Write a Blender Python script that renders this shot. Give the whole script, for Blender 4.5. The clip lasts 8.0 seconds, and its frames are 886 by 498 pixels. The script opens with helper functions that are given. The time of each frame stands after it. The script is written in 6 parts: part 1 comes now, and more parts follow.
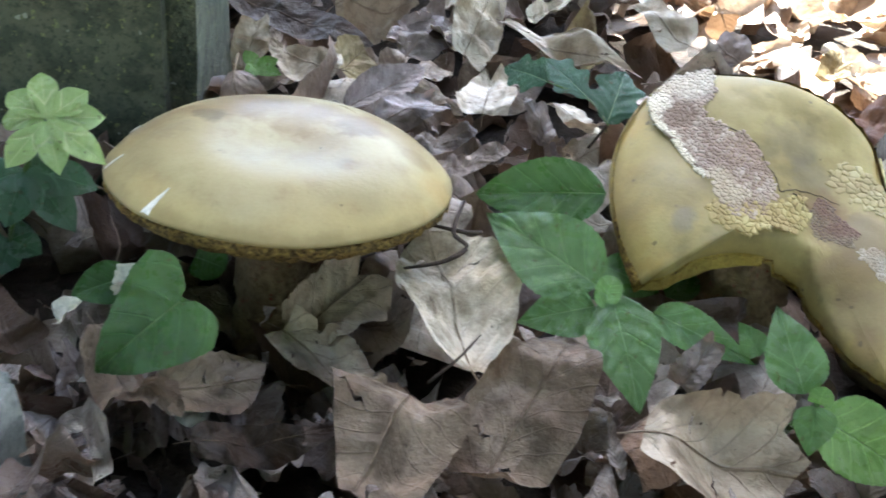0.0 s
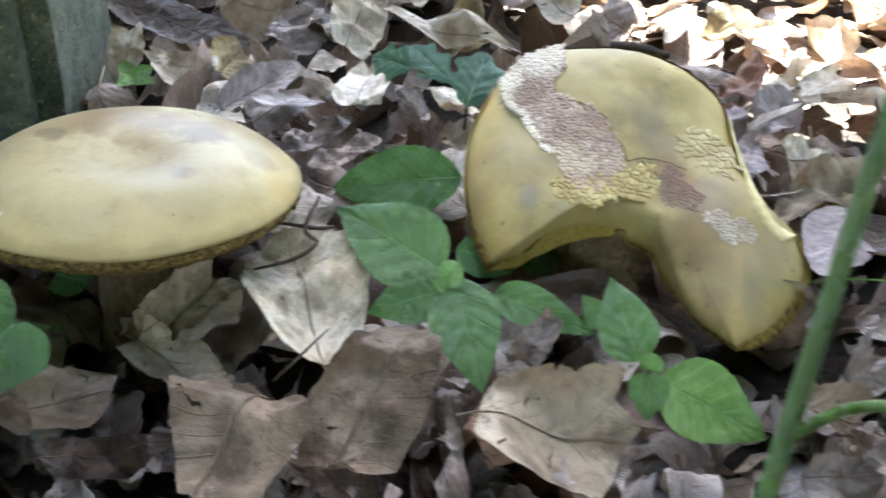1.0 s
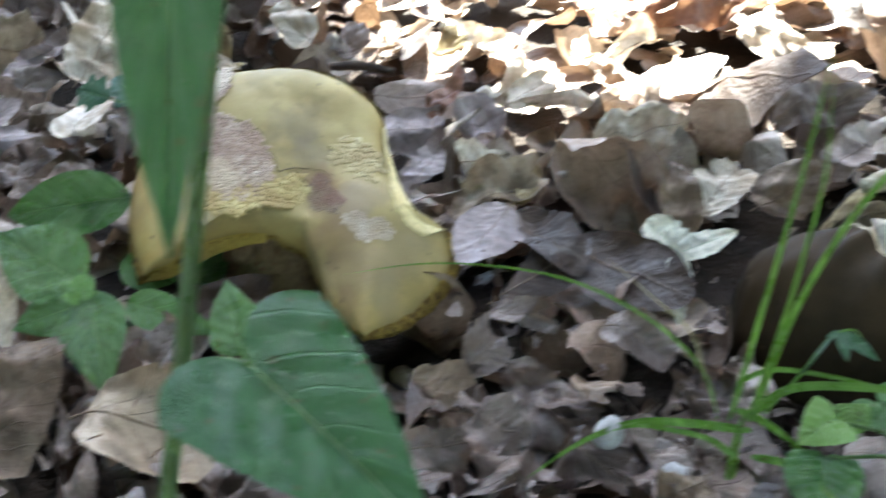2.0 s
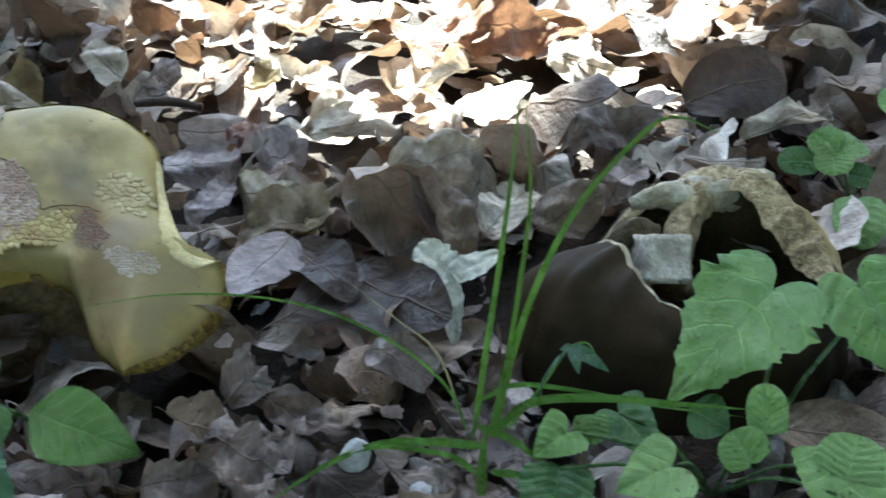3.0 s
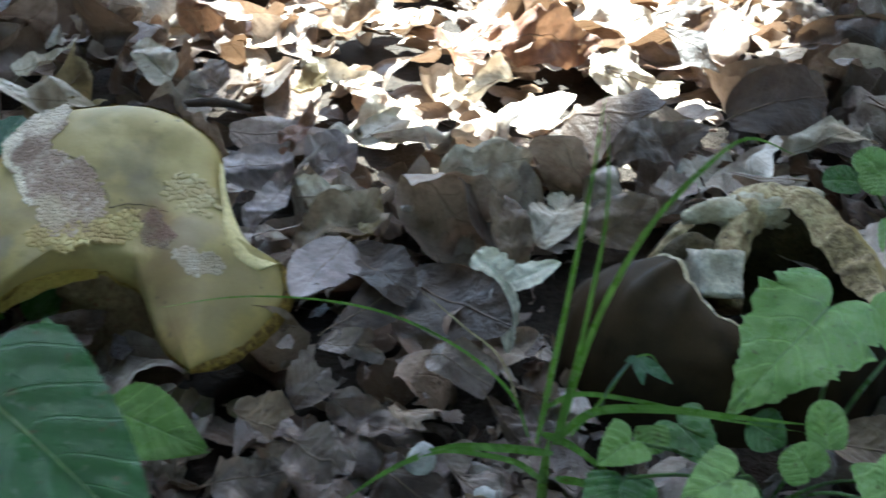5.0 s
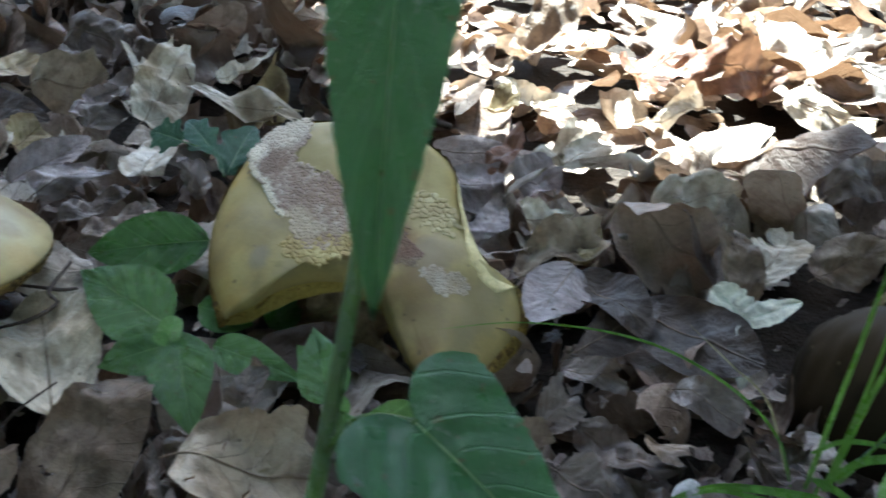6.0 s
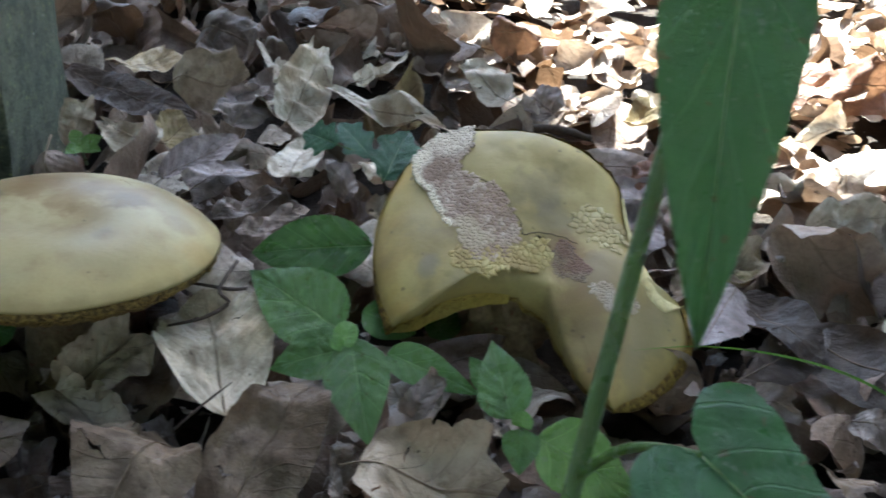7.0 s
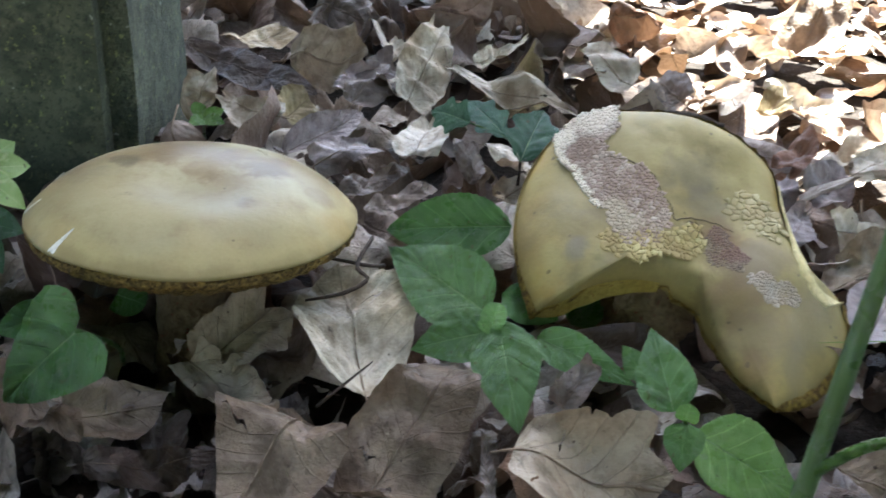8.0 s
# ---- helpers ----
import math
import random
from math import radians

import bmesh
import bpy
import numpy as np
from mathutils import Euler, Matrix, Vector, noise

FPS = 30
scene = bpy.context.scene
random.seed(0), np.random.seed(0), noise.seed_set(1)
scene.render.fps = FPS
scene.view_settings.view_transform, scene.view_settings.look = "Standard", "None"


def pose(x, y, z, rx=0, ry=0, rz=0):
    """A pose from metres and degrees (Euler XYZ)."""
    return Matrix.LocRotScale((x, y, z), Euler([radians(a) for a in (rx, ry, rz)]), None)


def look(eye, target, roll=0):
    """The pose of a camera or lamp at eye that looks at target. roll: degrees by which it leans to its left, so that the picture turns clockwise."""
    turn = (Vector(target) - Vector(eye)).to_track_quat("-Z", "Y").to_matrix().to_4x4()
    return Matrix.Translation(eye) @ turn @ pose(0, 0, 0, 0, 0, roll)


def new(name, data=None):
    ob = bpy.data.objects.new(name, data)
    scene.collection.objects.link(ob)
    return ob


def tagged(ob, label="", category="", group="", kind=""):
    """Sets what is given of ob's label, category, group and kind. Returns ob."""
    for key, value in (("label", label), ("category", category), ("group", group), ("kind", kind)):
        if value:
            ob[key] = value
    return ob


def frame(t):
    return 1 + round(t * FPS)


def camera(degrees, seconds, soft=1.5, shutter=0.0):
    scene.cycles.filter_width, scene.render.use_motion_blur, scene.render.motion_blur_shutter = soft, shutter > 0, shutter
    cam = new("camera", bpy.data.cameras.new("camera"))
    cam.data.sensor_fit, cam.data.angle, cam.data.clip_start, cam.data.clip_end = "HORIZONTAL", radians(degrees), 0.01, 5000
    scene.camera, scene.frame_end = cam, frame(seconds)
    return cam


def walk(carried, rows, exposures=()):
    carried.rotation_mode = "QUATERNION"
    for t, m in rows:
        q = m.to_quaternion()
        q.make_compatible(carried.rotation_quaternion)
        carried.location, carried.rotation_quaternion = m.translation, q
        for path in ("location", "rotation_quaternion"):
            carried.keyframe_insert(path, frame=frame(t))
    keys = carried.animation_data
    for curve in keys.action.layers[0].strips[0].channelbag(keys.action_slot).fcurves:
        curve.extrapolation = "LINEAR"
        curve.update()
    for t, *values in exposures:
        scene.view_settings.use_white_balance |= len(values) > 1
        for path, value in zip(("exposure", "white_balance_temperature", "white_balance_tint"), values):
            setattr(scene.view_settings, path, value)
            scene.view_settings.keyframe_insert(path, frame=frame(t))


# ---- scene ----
cam = camera(48.0, 8.0, soft=1.6, shutter=0.5)
PATH = [
    (0.0, 0.0001, -0.0000, 0.3005, 63.942, -4.016, -0.002),
    (0.5, 0.0194, 0.0023, 0.3035, 63.287, -2.134, -1.460),
    (1.0, 0.0476, -0.0033, 0.3088, 62.636, 0.225, -2.323),
    (1.5, 0.0963, -0.0203, 0.3146, 62.266, 2.244, -3.716),
    (2.0, 0.1510, -0.0352, 0.3092, 64.142, 2.569, -6.500),
    (2.2, 0.1672, -0.0395, 0.3121, 64.856, 2.683, -7.640),
    (3.3, 0.2116, -0.0491, 0.3035, 65.888, 2.749, -12.827),
    (3.5, 0.2134, -0.0498, 0.3028, 65.840, 2.735, -13.492),
    (4.0, 0.2146, -0.0511, 0.3025, 65.740, 2.606, -13.509),
    (4.2, 0.2134, -0.0517, 0.3023, 65.981, 2.792, -13.353),
    (5.3, 0.1635, -0.0464, 0.3146, 65.960, 0.466, -9.404),
    (5.5, 0.1487, -0.0442, 0.3148, 66.256, 0.367, -8.369),
    (6.0, 0.1189, -0.0374, 0.3173, 66.683, -0.173, -5.993),
    (6.5, 0.0973, -0.0297, 0.3175, 66.853, -0.827, -3.987),
    (7.0, 0.0779, -0.0286, 0.3174, 66.904, -1.272, -2.097),
    (7.5, 0.0586, -0.0238, 0.3123, 66.882, -1.850, -0.098),
    (8.0, 0.0488, -0.0160, 0.3041, 66.747, -1.755, 1.895),
]
walk(cam, [(t, pose(x, y, z, rx, ry, rz)) for t, x, y, z, rx, ry, rz in PATH],
     [(0.0, 5.08, 6050, 4), (0.8, 5.13, 6050, 4), (1.5, 5.25, 6000, 2), (2.0, 4.95, 5950, 1), (3.5, 4.28, 5450, -6), (5.5, 4.12, 5500, -4), (6.6, 4.06, 5650, -1), (7.5, 4.60, 5950, 3), (8.0, 4.61, 6000, 4)])

# ---- daylight: sun and sky, shaded by added unseen crowns with one gap ----
SUN_HIGH, SUN_TURN = 62.0, 20.0  # degrees; the sun stands beyond the mushrooms, turned to the right
SUN_WAY = Vector((math.sin(radians(SUN_TURN)) * math.cos(radians(SUN_HIGH)),
                  math.cos(radians(SUN_TURN)) * math.cos(radians(SUN_HIGH)), math.sin(radians(SUN_HIGH))))
world = bpy.data.worlds.new("sky")
scene.world = world
world.use_nodes = True
sky = world.node_tree.nodes.new("ShaderNodeTexSky")
sky.sky_type, sky.sun_disc = "NISHITA", False
sky.sun_elevation, sky.sun_rotation = radians(SUN_HIGH), radians(SUN_TURN)
sky.air_density, sky.dust_density, sky.ozone_density = 1.0, 2.0, 1.0
world.node_tree.links.new(sky.outputs[0], world.node_tree.nodes["Background"].inputs[0])
world.node_tree.nodes["Background"].inputs[1].default_value = 0.056
sun = new("sun", bpy.data.lights.new("sun", "SUN"))
sun.data.energy, sun.data.angle, sun.data.color = 5.0, radians(0.53), (1.0, 0.95, 0.87)
sun.matrix_world = look(SUN_WAY * 10, (0, 0, 0))
scene.view_settings.exposure = 0.0


# ---- node helpers ----
class Nodes:
    """Short hand for one material's node tree."""

    def __init__(self, name):
        self.material = bpy.data.materials.new(name)
        self.material.use_nodes = True
        self.tree = self.material.node_tree
        self.shader = self.tree.nodes["Principled BSDF"]
        self.out = self.tree.nodes["Material Output"]

    def put(self, socket, value):
        if isinstance(value, bpy.types.NodeSocket):
            self.tree.links.new(value, socket)
        else:
            socket.default_value = value

    def add(self, kind, out=0, **values):
        n = self.tree.nodes.new("ShaderNode" + kind)
        for key, value in values.items():
            self.put(n.inputs[key.replace("_", " ")], value)
        return n.outputs[out]

    def calc(self, op, a, b=0.0, clamp=False):
        n = self.tree.nodes.new("ShaderNodeMath")
        n.operation, n.use_clamp = op, clamp
        self.put(n.inputs[0], a)
        self.put(n.inputs[1], b)
        return n.outputs[0]

    def between(self, value, low, high, to_low=0.0, to_high=1.0):
        n = self.tree.nodes.new("ShaderNodeMapRange")
        n.interpolation_type = "SMOOTHSTEP"
        for key, v in (("Value", value), ("From Min", low), ("From Max", high), ("To Min", to_low), ("To Max", to_high)):
            self.put(n.inputs[key], v)
        return n.outputs[0]

    def mix(self, factor, a, b, how="MIX"):
        n = self.tree.nodes.new("ShaderNodeMix")
        n.data_type, n.blend_type = "RGBA", how
        self.put(n.inputs[0], factor)
        self.put(n.inputs[6], a if isinstance(a, bpy.types.NodeSocket) else (*a, 1))
        self.put(n.inputs[7], b if isinstance(b, bpy.types.NodeSocket) else (*b, 1))
        return n.outputs[2]

    def ramp(self, value, stops):
        n = self.tree.nodes.new("ShaderNodeValToRGB")
        while len(n.color_ramp.elements) < len(stops):
            n.color_ramp.elements.new(0.5)
        for e, (at, colour) in zip(n.color_ramp.elements, stops):
            e.position, e.color = at, (*colour, 1)
        self.put(n.inputs[0], value)
        return n.outputs[0]

    def place(self):
        return self.tree.nodes.new("ShaderNodeTexCoord").outputs["Object"]

    def noise(self, scale, detail=3.0, rough=0.55, place=None):
        return self.add("TexNoise", Vector=place or self.place(), Scale=scale, Detail=detail, Roughness=rough)

    def blot(self, colour, at, radius, tint, amount):
        """A ragged tint round one place on the surface: stains, and some painted shade."""
        n = self.tree.nodes.new("ShaderNodeVectorMath")
        n.operation = "DISTANCE"
        self.tree.links.new(self.place(), n.inputs[0])
        n.inputs[1].default_value = at
        ragged = self.calc("MULTIPLY", self.calc("SUBTRACT", self.noise(90.0, 4.0, 0.6), 0.5), radius * 2.0)
        return self.mix(self.between(self.calc("ADD", n.outputs["Value"], ragged), radius * 0.35, radius * 1.05, amount, 0.0), colour, tint)

    def crinkle(self, scale):
        """Sharp creases between dry bulges."""
        v = self.tree.nodes.new("ShaderNodeTexVoronoi")
        v.feature = "DISTANCE_TO_EDGE"
        shift = self.add("TexNoise", 1, Vector=self.place(), Scale=scale * 0.7, Detail=2.0)
        place = self.mix(0.12, self.place(), shift)
        self.tree.links.new(place, v.inputs["Vector"])
        v.inputs["Scale"].default_value = scale
        return self.between(v.outputs["Distance"], 0.0, 0.16)

    def bump(self, height, strength=0.5, far=0.001, under=None):
        n = self.tree.nodes.new("ShaderNodeBump")
        self.put(n.inputs["Height"], height)
        n.inputs["Strength"].default_value, n.inputs["Distance"].default_value = strength, far
        if under:
            self.put(n.inputs["Normal"], under)
        return n.outputs[0]

    def done(self, colour, rough=0.6, normal=None, **more):
        self.put(self.shader.inputs["Base Color"], colour if isinstance(colour, bpy.types.NodeSocket) else (*colour, 1))
        self.put(self.shader.inputs["Roughness"], rough)
        if normal:
            self.put(self.shader.inputs["Normal"], normal)
        for key, value in more.items():
            self.put(self.shader.inputs[key.replace("_", " ")], value)
        return self.material

    def thin(self, colour, share, normal=None):
        """Lets light through a thin blade: a share of translucent shading."""
        t = self.tree.nodes.new("ShaderNodeBsdfTranslucent")
        self.put(t.inputs["Color"], colour)
        if normal:
            self.put(t.inputs["Normal"], normal)
        m = self.tree.nodes.new("ShaderNodeMixShader")
        m.inputs[0].default_value = share
        self.tree.links.new(self.shader.outputs[0], m.inputs[1])
        self.tree.links.new(t.outputs[0], m.inputs[2])
        self.tree.links.new(m.outputs[0], self.out.inputs[0])
        return self.material

    def veins(self, count, slant, width=0.05):
        """Mid rib and side veins of a blade, from its own map: 1 on a vein."""
        uv = self.tree.nodes.new("ShaderNodeTexCoord").outputs["UV"]
        s = self.tree.nodes.new("ShaderNodeSeparateXYZ")
        self.tree.links.new(uv, s.inputs[0])
        side = self.calc("ABSOLUTE", self.calc("SUBTRACT", s.outputs[0], 0.5))
        mid = self.between(side, 0.006, 0.022, 1.0, 0.0)
        run = self.calc("SUBTRACT", self.calc("MULTIPLY", s.outputs[1], count), self.calc("MULTIPLY", self.calc("SUBTRACT", side, self.calc("MULTIPLY", self.calc("MULTIPLY", side, side), 0.7)), slant * 1.3))
        run = self.calc("ADD", run, self.calc("MULTIPLY", self.noise(70.0, 1.0), 0.4))
        off = self.calc("ABSOLUTE", self.calc("SUBTRACT", self.calc("FRACT", run), 0.5))
        rib = self.calc("MULTIPLY", self.between(off, width * 0.3, width * 1.6, 1.0, 0.0), self.between(side, 0.1, 0.5, 1.0, 0.55))
        return self.calc("MAXIMUM", mid, rib), off, side


# ---- materials ----
def dead_leaf_skin(n, base, dark, damp=0.0):
    """Colour, relief and gloss of a dry leaf over a base colour."""
    vein, off, _ = n.veins(9.0, 4.6, 0.03)
    grain, fibre = n.noise(420.0, 3.0, 0.6), n.noise(1500.0, 2.0, 0.6)
    blotch = n.noise(62.0, 5.0, 0.62)
    c = n.mix(n.between(blotch, 0.42, 0.64, 0.0, 0.72), base, dark)
    c = n.mix(n.between(n.noise(38.0, 4.0, 0.6), 0.50, 0.68, 0.0, 0.55), c, n.mix(1.0, base, (1.45, 1.40, 1.36), "MULTIPLY"))
    c = n.mix(n.between(grain, 0.45, 0.72, 0.0, 0.30), c, dark)
    c = n.mix(n.calc("MULTIPLY", vein, 0.48), c, n.mix(0.65, base, (0.06, 0.036, 0.022)))
    c = n.mix(n.between(n.noise(330.0, 3.0, 0.6), 0.69, 0.73, 0.0, 0.85), c, (0.028, 0.019, 0.014))
    c = n.mix(n.between(n.noise(120.0, 5.0, 0.7), 0.66, 0.70, 0.0, 0.8), c, (0.040, 0.026, 0.018))
    pleat = n.calc("MULTIPLY", off, 0.35)
    relief = n.calc("ADD", n.calc("ADD", pleat, n.calc("MULTIPLY", vein, 0.35)), n.calc("ADD", n.calc("MULTIPLY", grain, 0.45), n.calc("MULTIPLY", fibre, 0.16)))
    relief = n.calc("ADD", relief, n.calc("MULTIPLY", n.noise(230.0, 4.0, 0.65), 0.9))
    bump = n.bump(relief, 0.75, 0.0018)
    n.done(c, n.between(blotch, 0.35, 0.68, 0.40 - damp, 0.66 - damp), bump)
    n.put(n.shader.inputs["Specular IOR Level"], 0.28 + damp)
    return n.thin(n.mix(0.40, c, (0.46, 0.25, 0.12)), 0.13, bump)


def dead_leaf_material(name, loose, damp=False):
    n = Nodes(name)
    if loose:
        pick = n.tree.nodes.new("ShaderNodeObjectInfo").outputs["Random"]
    else:
        pick = n.tree.nodes.new("ShaderNodeNewGeometry").outputs["Random Per Island"]
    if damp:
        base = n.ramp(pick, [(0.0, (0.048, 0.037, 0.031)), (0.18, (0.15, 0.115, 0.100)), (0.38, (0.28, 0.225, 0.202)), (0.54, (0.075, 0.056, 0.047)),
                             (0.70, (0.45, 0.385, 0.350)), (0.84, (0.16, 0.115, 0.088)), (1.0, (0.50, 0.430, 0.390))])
    else:
        base = n.ramp(pick, [(0.0, (0.038, 0.025, 0.018)), (0.18, (0.085, 0.056, 0.040)), (0.32, (0.23, 0.172, 0.132)), (0.46, (0.42, 0.350, 0.285)),
                             (0.58, (0.095, 0.058, 0.038)), (0.70, (0.60, 0.525, 0.43)), (0.84, (0.17, 0.100, 0.062)), (1.0, (0.33, 0.262, 0.222))])
    return dead_leaf_skin(n, base, n.mix(0.8, base, (0.075, 0.045, 0.030)), 0.16 if damp else 0.0)


def green_leaf_material(name, deep, light, count=5.0, slant=3.0, share=0.22, gloss=0.31):
    n = Nodes(name)
    pick = n.tree.nodes.new("ShaderNodeObjectInfo").outputs["Random"]
    vein, off, _ = n.veins(count, slant, 0.035)
    c = n.mix(n.between(n.noise(120.0, 3.0), 0.3, 0.7), deep, light)
    c = n.mix(n.calc("MULTIPLY", pick, 0.35), c, light)
    c = n.mix(n.calc("MULTIPLY", vein, 0.42), c, tuple(min(1.0, v * 1.9 + 0.02) for v in light))
    dust = n.between(n.noise(340.0, 2.0, 0.6), 0.64, 0.74)
    c = n.mix(n.calc("MULTIPLY", dust, 0.35), c, (0.30, 0.33, 0.26))
    c = n.mix(n.between(n.noise(520.0, 0.0), 0.76, 0.80, 0.0, 0.6), c, (0.10, 0.07, 0.03))
    relief = n.calc("ADD", n.calc("MULTIPLY", vein, -1.1), n.calc("ADD", n.calc("MULTIPLY", off, -0.6), n.calc("MULTIPLY", n.noise(500.0, 2.0), 0.35)))
    relief = n.calc("ADD", relief, n.calc("ADD", n.calc("MULTIPLY", n.noise(160.0, 3.0), 1.7), n.calc("MULTIPLY", n.crinkle(300.0), 0.55)))
    bump = n.bump(relief, 0.8, 0.0012)
    n.done(c, n.between(n.noise(150.0), 0.3, 0.7, gloss - 0.09, gloss + 0.09), bump)
    return n.thin(n.mix(0.5, c, (0.16, 0.30, 0.03)), share, bump)


def cap_material(name, pale, deep, stain, gloss, margin=None, blots=(), shine=0.5):
    n = Nodes(name)
    c = n.mix(n.between(n.noise(24.0, 4.0), 0.36, 0.64), pale, deep)
    c = n.mix(n.between(n.noise(17.0, 2.0), 0.56, 0.70, 0.0, 0.5), c, tuple(v * 0.78 for v in deep))
    c = n.mix(n.between(n.noise(48.0, 5.0, 0.65), 0.50, 0.74, 0.0, 0.75), c, stain)
    if margin:  # the skin ripens towards the rim
        uv = n.tree.nodes.new("ShaderNodeTexCoord").outputs["UV"]
        sep = n.tree.nodes.new("ShaderNodeSeparateXYZ")
        n.tree.links.new(uv, sep.inputs[0])
        out = n.calc("ADD", sep.outputs[1], n.calc("MULTIPLY", n.calc("SUBTRACT", n.noise(42.0, 3.0), 0.5), 0.5))
        c = n.mix(n.between(out, 0.75, 0.98, 0.0, 0.5), c, margin)
        rim = n.calc("ADD", sep.outputs[1], n.calc("MULTIPLY", n.calc("SUBTRACT", n.noise(75.0, 3.0), 0.5), 0.12))
        c = n.mix(n.between(rim, 0.93, 1.0, 0.0, 0.75), c, tuple(v * 0.5 for v in margin))
    for at, radius, tint, amount in blots:
        c = n.blot(c, at, radius, tint, amount)
    streak = n.noise(90.0, 4.0, 0.6)
    c = n.mix(n.between(streak, 0.62, 0.74, 0.0, 0.35), c, tuple(v * 0.55 for v in stain))
    fine = n.noise(900.0, 3.0, 0.6)
    c = n.mix(n.between(fine, 0.4, 0.75, 0.0, 0.16), c, stain)
    c = n.mix(n.between(n.noise(310.0, 0.0), 0.83, 0.86, 0.0, 0.7), c, (0.10, 0.075, 0.04))
    bump = n.bump(n.noise(160.0, 4.0, 0.6), 0.18, 0.0010, n.bump(fine, 0.22, 0.0003))
    n.put(n.shader.inputs["Specular IOR Level"], shine)
    return n.done(c, n.between(n.noise(45.0), 0.3, 0.7, gloss - 0.03, gloss + 0.05), bump)


def rough_material(name, low, high, scale, fine, rough=0.85, depth=0.002, spots=None):
    n = Nodes(name)
    big, small = n.noise(scale, 4.0, 0.6), n.noise(fine, 4.0, 0.65)
    c = n.mix(n.between(big, 0.3, 0.7), low, high)
    c = n.mix(n.between(small, 0.35, 0.75, 0.0, 0.55), c, tuple(v * 0.4 for v in low))
    if spots:
        c = n.mix(n.between(n.noise(fine * 0.9, 3.0, 0.7), 0.60, 0.70), c, spots)
    n.put(n.shader.inputs["Specular IOR Level"], 0.18)
    return n.done(c, rough, n.bump(n.calc("ADD", big, small), 0.8, depth))


def post_material():
    """Fine-grained old stone, overgrown with a film of algae, dark pits and specks of moss and lichen."""
    n = Nodes("stone")
    big, mid, small = n.noise(14.0, 4.0, 0.6), n.noise(90.0, 4.0, 0.65), n.noise(520.0, 4.0, 0.7)
    c = n.mix(n.between(big, 0.35, 0.65), (0.070, 0.082, 0.048), (0.118, 0.125, 0.080))
    c = n.mix(n.between(mid, 0.42, 0.62, 0.0, 0.75), c, (0.034, 0.042, 0.026))
    c = n.mix(n.between(small, 0.50, 0.66, 0.0, 0.7), c, (0.018, 0.022, 0.014))
    c = n.mix(n.between(n.noise(300.0, 3.0, 0.7), 0.60, 0.68, 0.0, 0.8), c, (0.20, 0.215, 0.085))
    c = n.mix(n.between(n.noise(210.0, 2.0, 0.6), 0.70, 0.74, 0.0, 0.8), c, (0.30, 0.31, 0.25))
    return n.done(c, 0.92, n.bump(n.calc("ADD", n.calc("MULTIPLY", mid, 1.5), small), 0.7, 0.003))


DEAD_ONE = dead_leaf_material("dead_leaf_single", True)
DEAD_MANY = dead_leaf_material("dead_leaf_litter", False)
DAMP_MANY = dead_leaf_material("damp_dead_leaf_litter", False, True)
SOIL = rough_material("soil", (0.016, 0.012, 0.009), (0.045, 0.033, 0.025), 30.0, 300.0, 0.95, 0.006)
STONE = post_material()
PEBBLE = rough_material("pebble", (0.30, 0.285, 0.27), (0.48, 0.46, 0.44), 60.0, 500.0, 0.8, 0.001)
BROWN_STAIN_SHADE, GREY_STAIN, OLIVE_STAIN, RED_STAIN = (0.165, 0.100, 0.045), (0.165, 0.135, 0.095), (0.145, 0.105, 0.032), (0.15, 0.050, 0.038)
CAP_PALE = cap_material("cap_skin_pale", (0.370, 0.314, 0.178), (0.288, 0.234, 0.124), (0.205, 0.146, 0.074), 0.33, (0.43, 0.335, 0.15), [
    ((-0.063, 0.316, 0.192), 0.020, BROWN_STAIN_SHADE, 0.42), ((-0.046, 0.318, 0.193), 0.022, BROWN_STAIN_SHADE, 0.50), ((-0.030, 0.322, 0.192), 0.010, BROWN_STAIN_SHADE, 0.45),
    ((-0.020, 0.308, 0.191), 0.008, GREY_STAIN, 0.65), ((-0.022, 0.283, 0.191), 0.006, GREY_STAIN, 0.5), ((-0.078, 0.297, 0.189), 0.011, GREY_STAIN, 0.35),
    ((0.010, 0.277, 0.180), 0.008, (0.40, 0.26, 0.10), 0.4), ((-0.060, 0.330, 0.188), 0.026, BROWN_STAIN_SHADE, 0.40), ((-0.005, 0.318, 0.188), 0.022, BROWN_STAIN_SHADE, 0.32), ((-0.085, 0.310, 0.184), 0.016, BROWN_STAIN_SHADE, 0.3), ((-0.020, 0.311, 0.190), 0.012, BROWN_STAIN_SHADE, 0.5), ((-0.001, 0.301, 0.186), 0.008, BROWN_STAIN_SHADE, 0.35),
    ((-0.040, 0.308, 0.192), 0.016, (0.20, 0.13, 0.06), 0.6), ((-0.068, 0.306, 0.193), 0.007, (0.09, 0.07, 0.045), 0.6), ((-0.030, 0.296, 0.192), 0.010, BROWN_STAIN_SHADE, 0.5), ((-0.020, 0.282, 0.1905), 0.006, BROWN_STAIN_SHADE, 0.6),
    ((0.008, 0.292, 0.179), 0.009, (0.36, 0.23, 0.08), 0.35), ((-0.090, 0.290, 0.184), 0.020, (0.22, 0.165, 0.085), 0.4)],
    0.08)
CAP_ROT = cap_material("cap_skin_rotten", (0.034, 0.022, 0.011), (0.020, 0.014, 0.007), (0.010, 0.008, 0.004), 0.62, None, [((0.405, 0.290, 0.150), 0.050, (0.21, 0.150, 0.060), 0.9), ((0.418, 0.262, 0.140), 0.030, (0.24, 0.175, 0.075), 0.9)], 0.07)
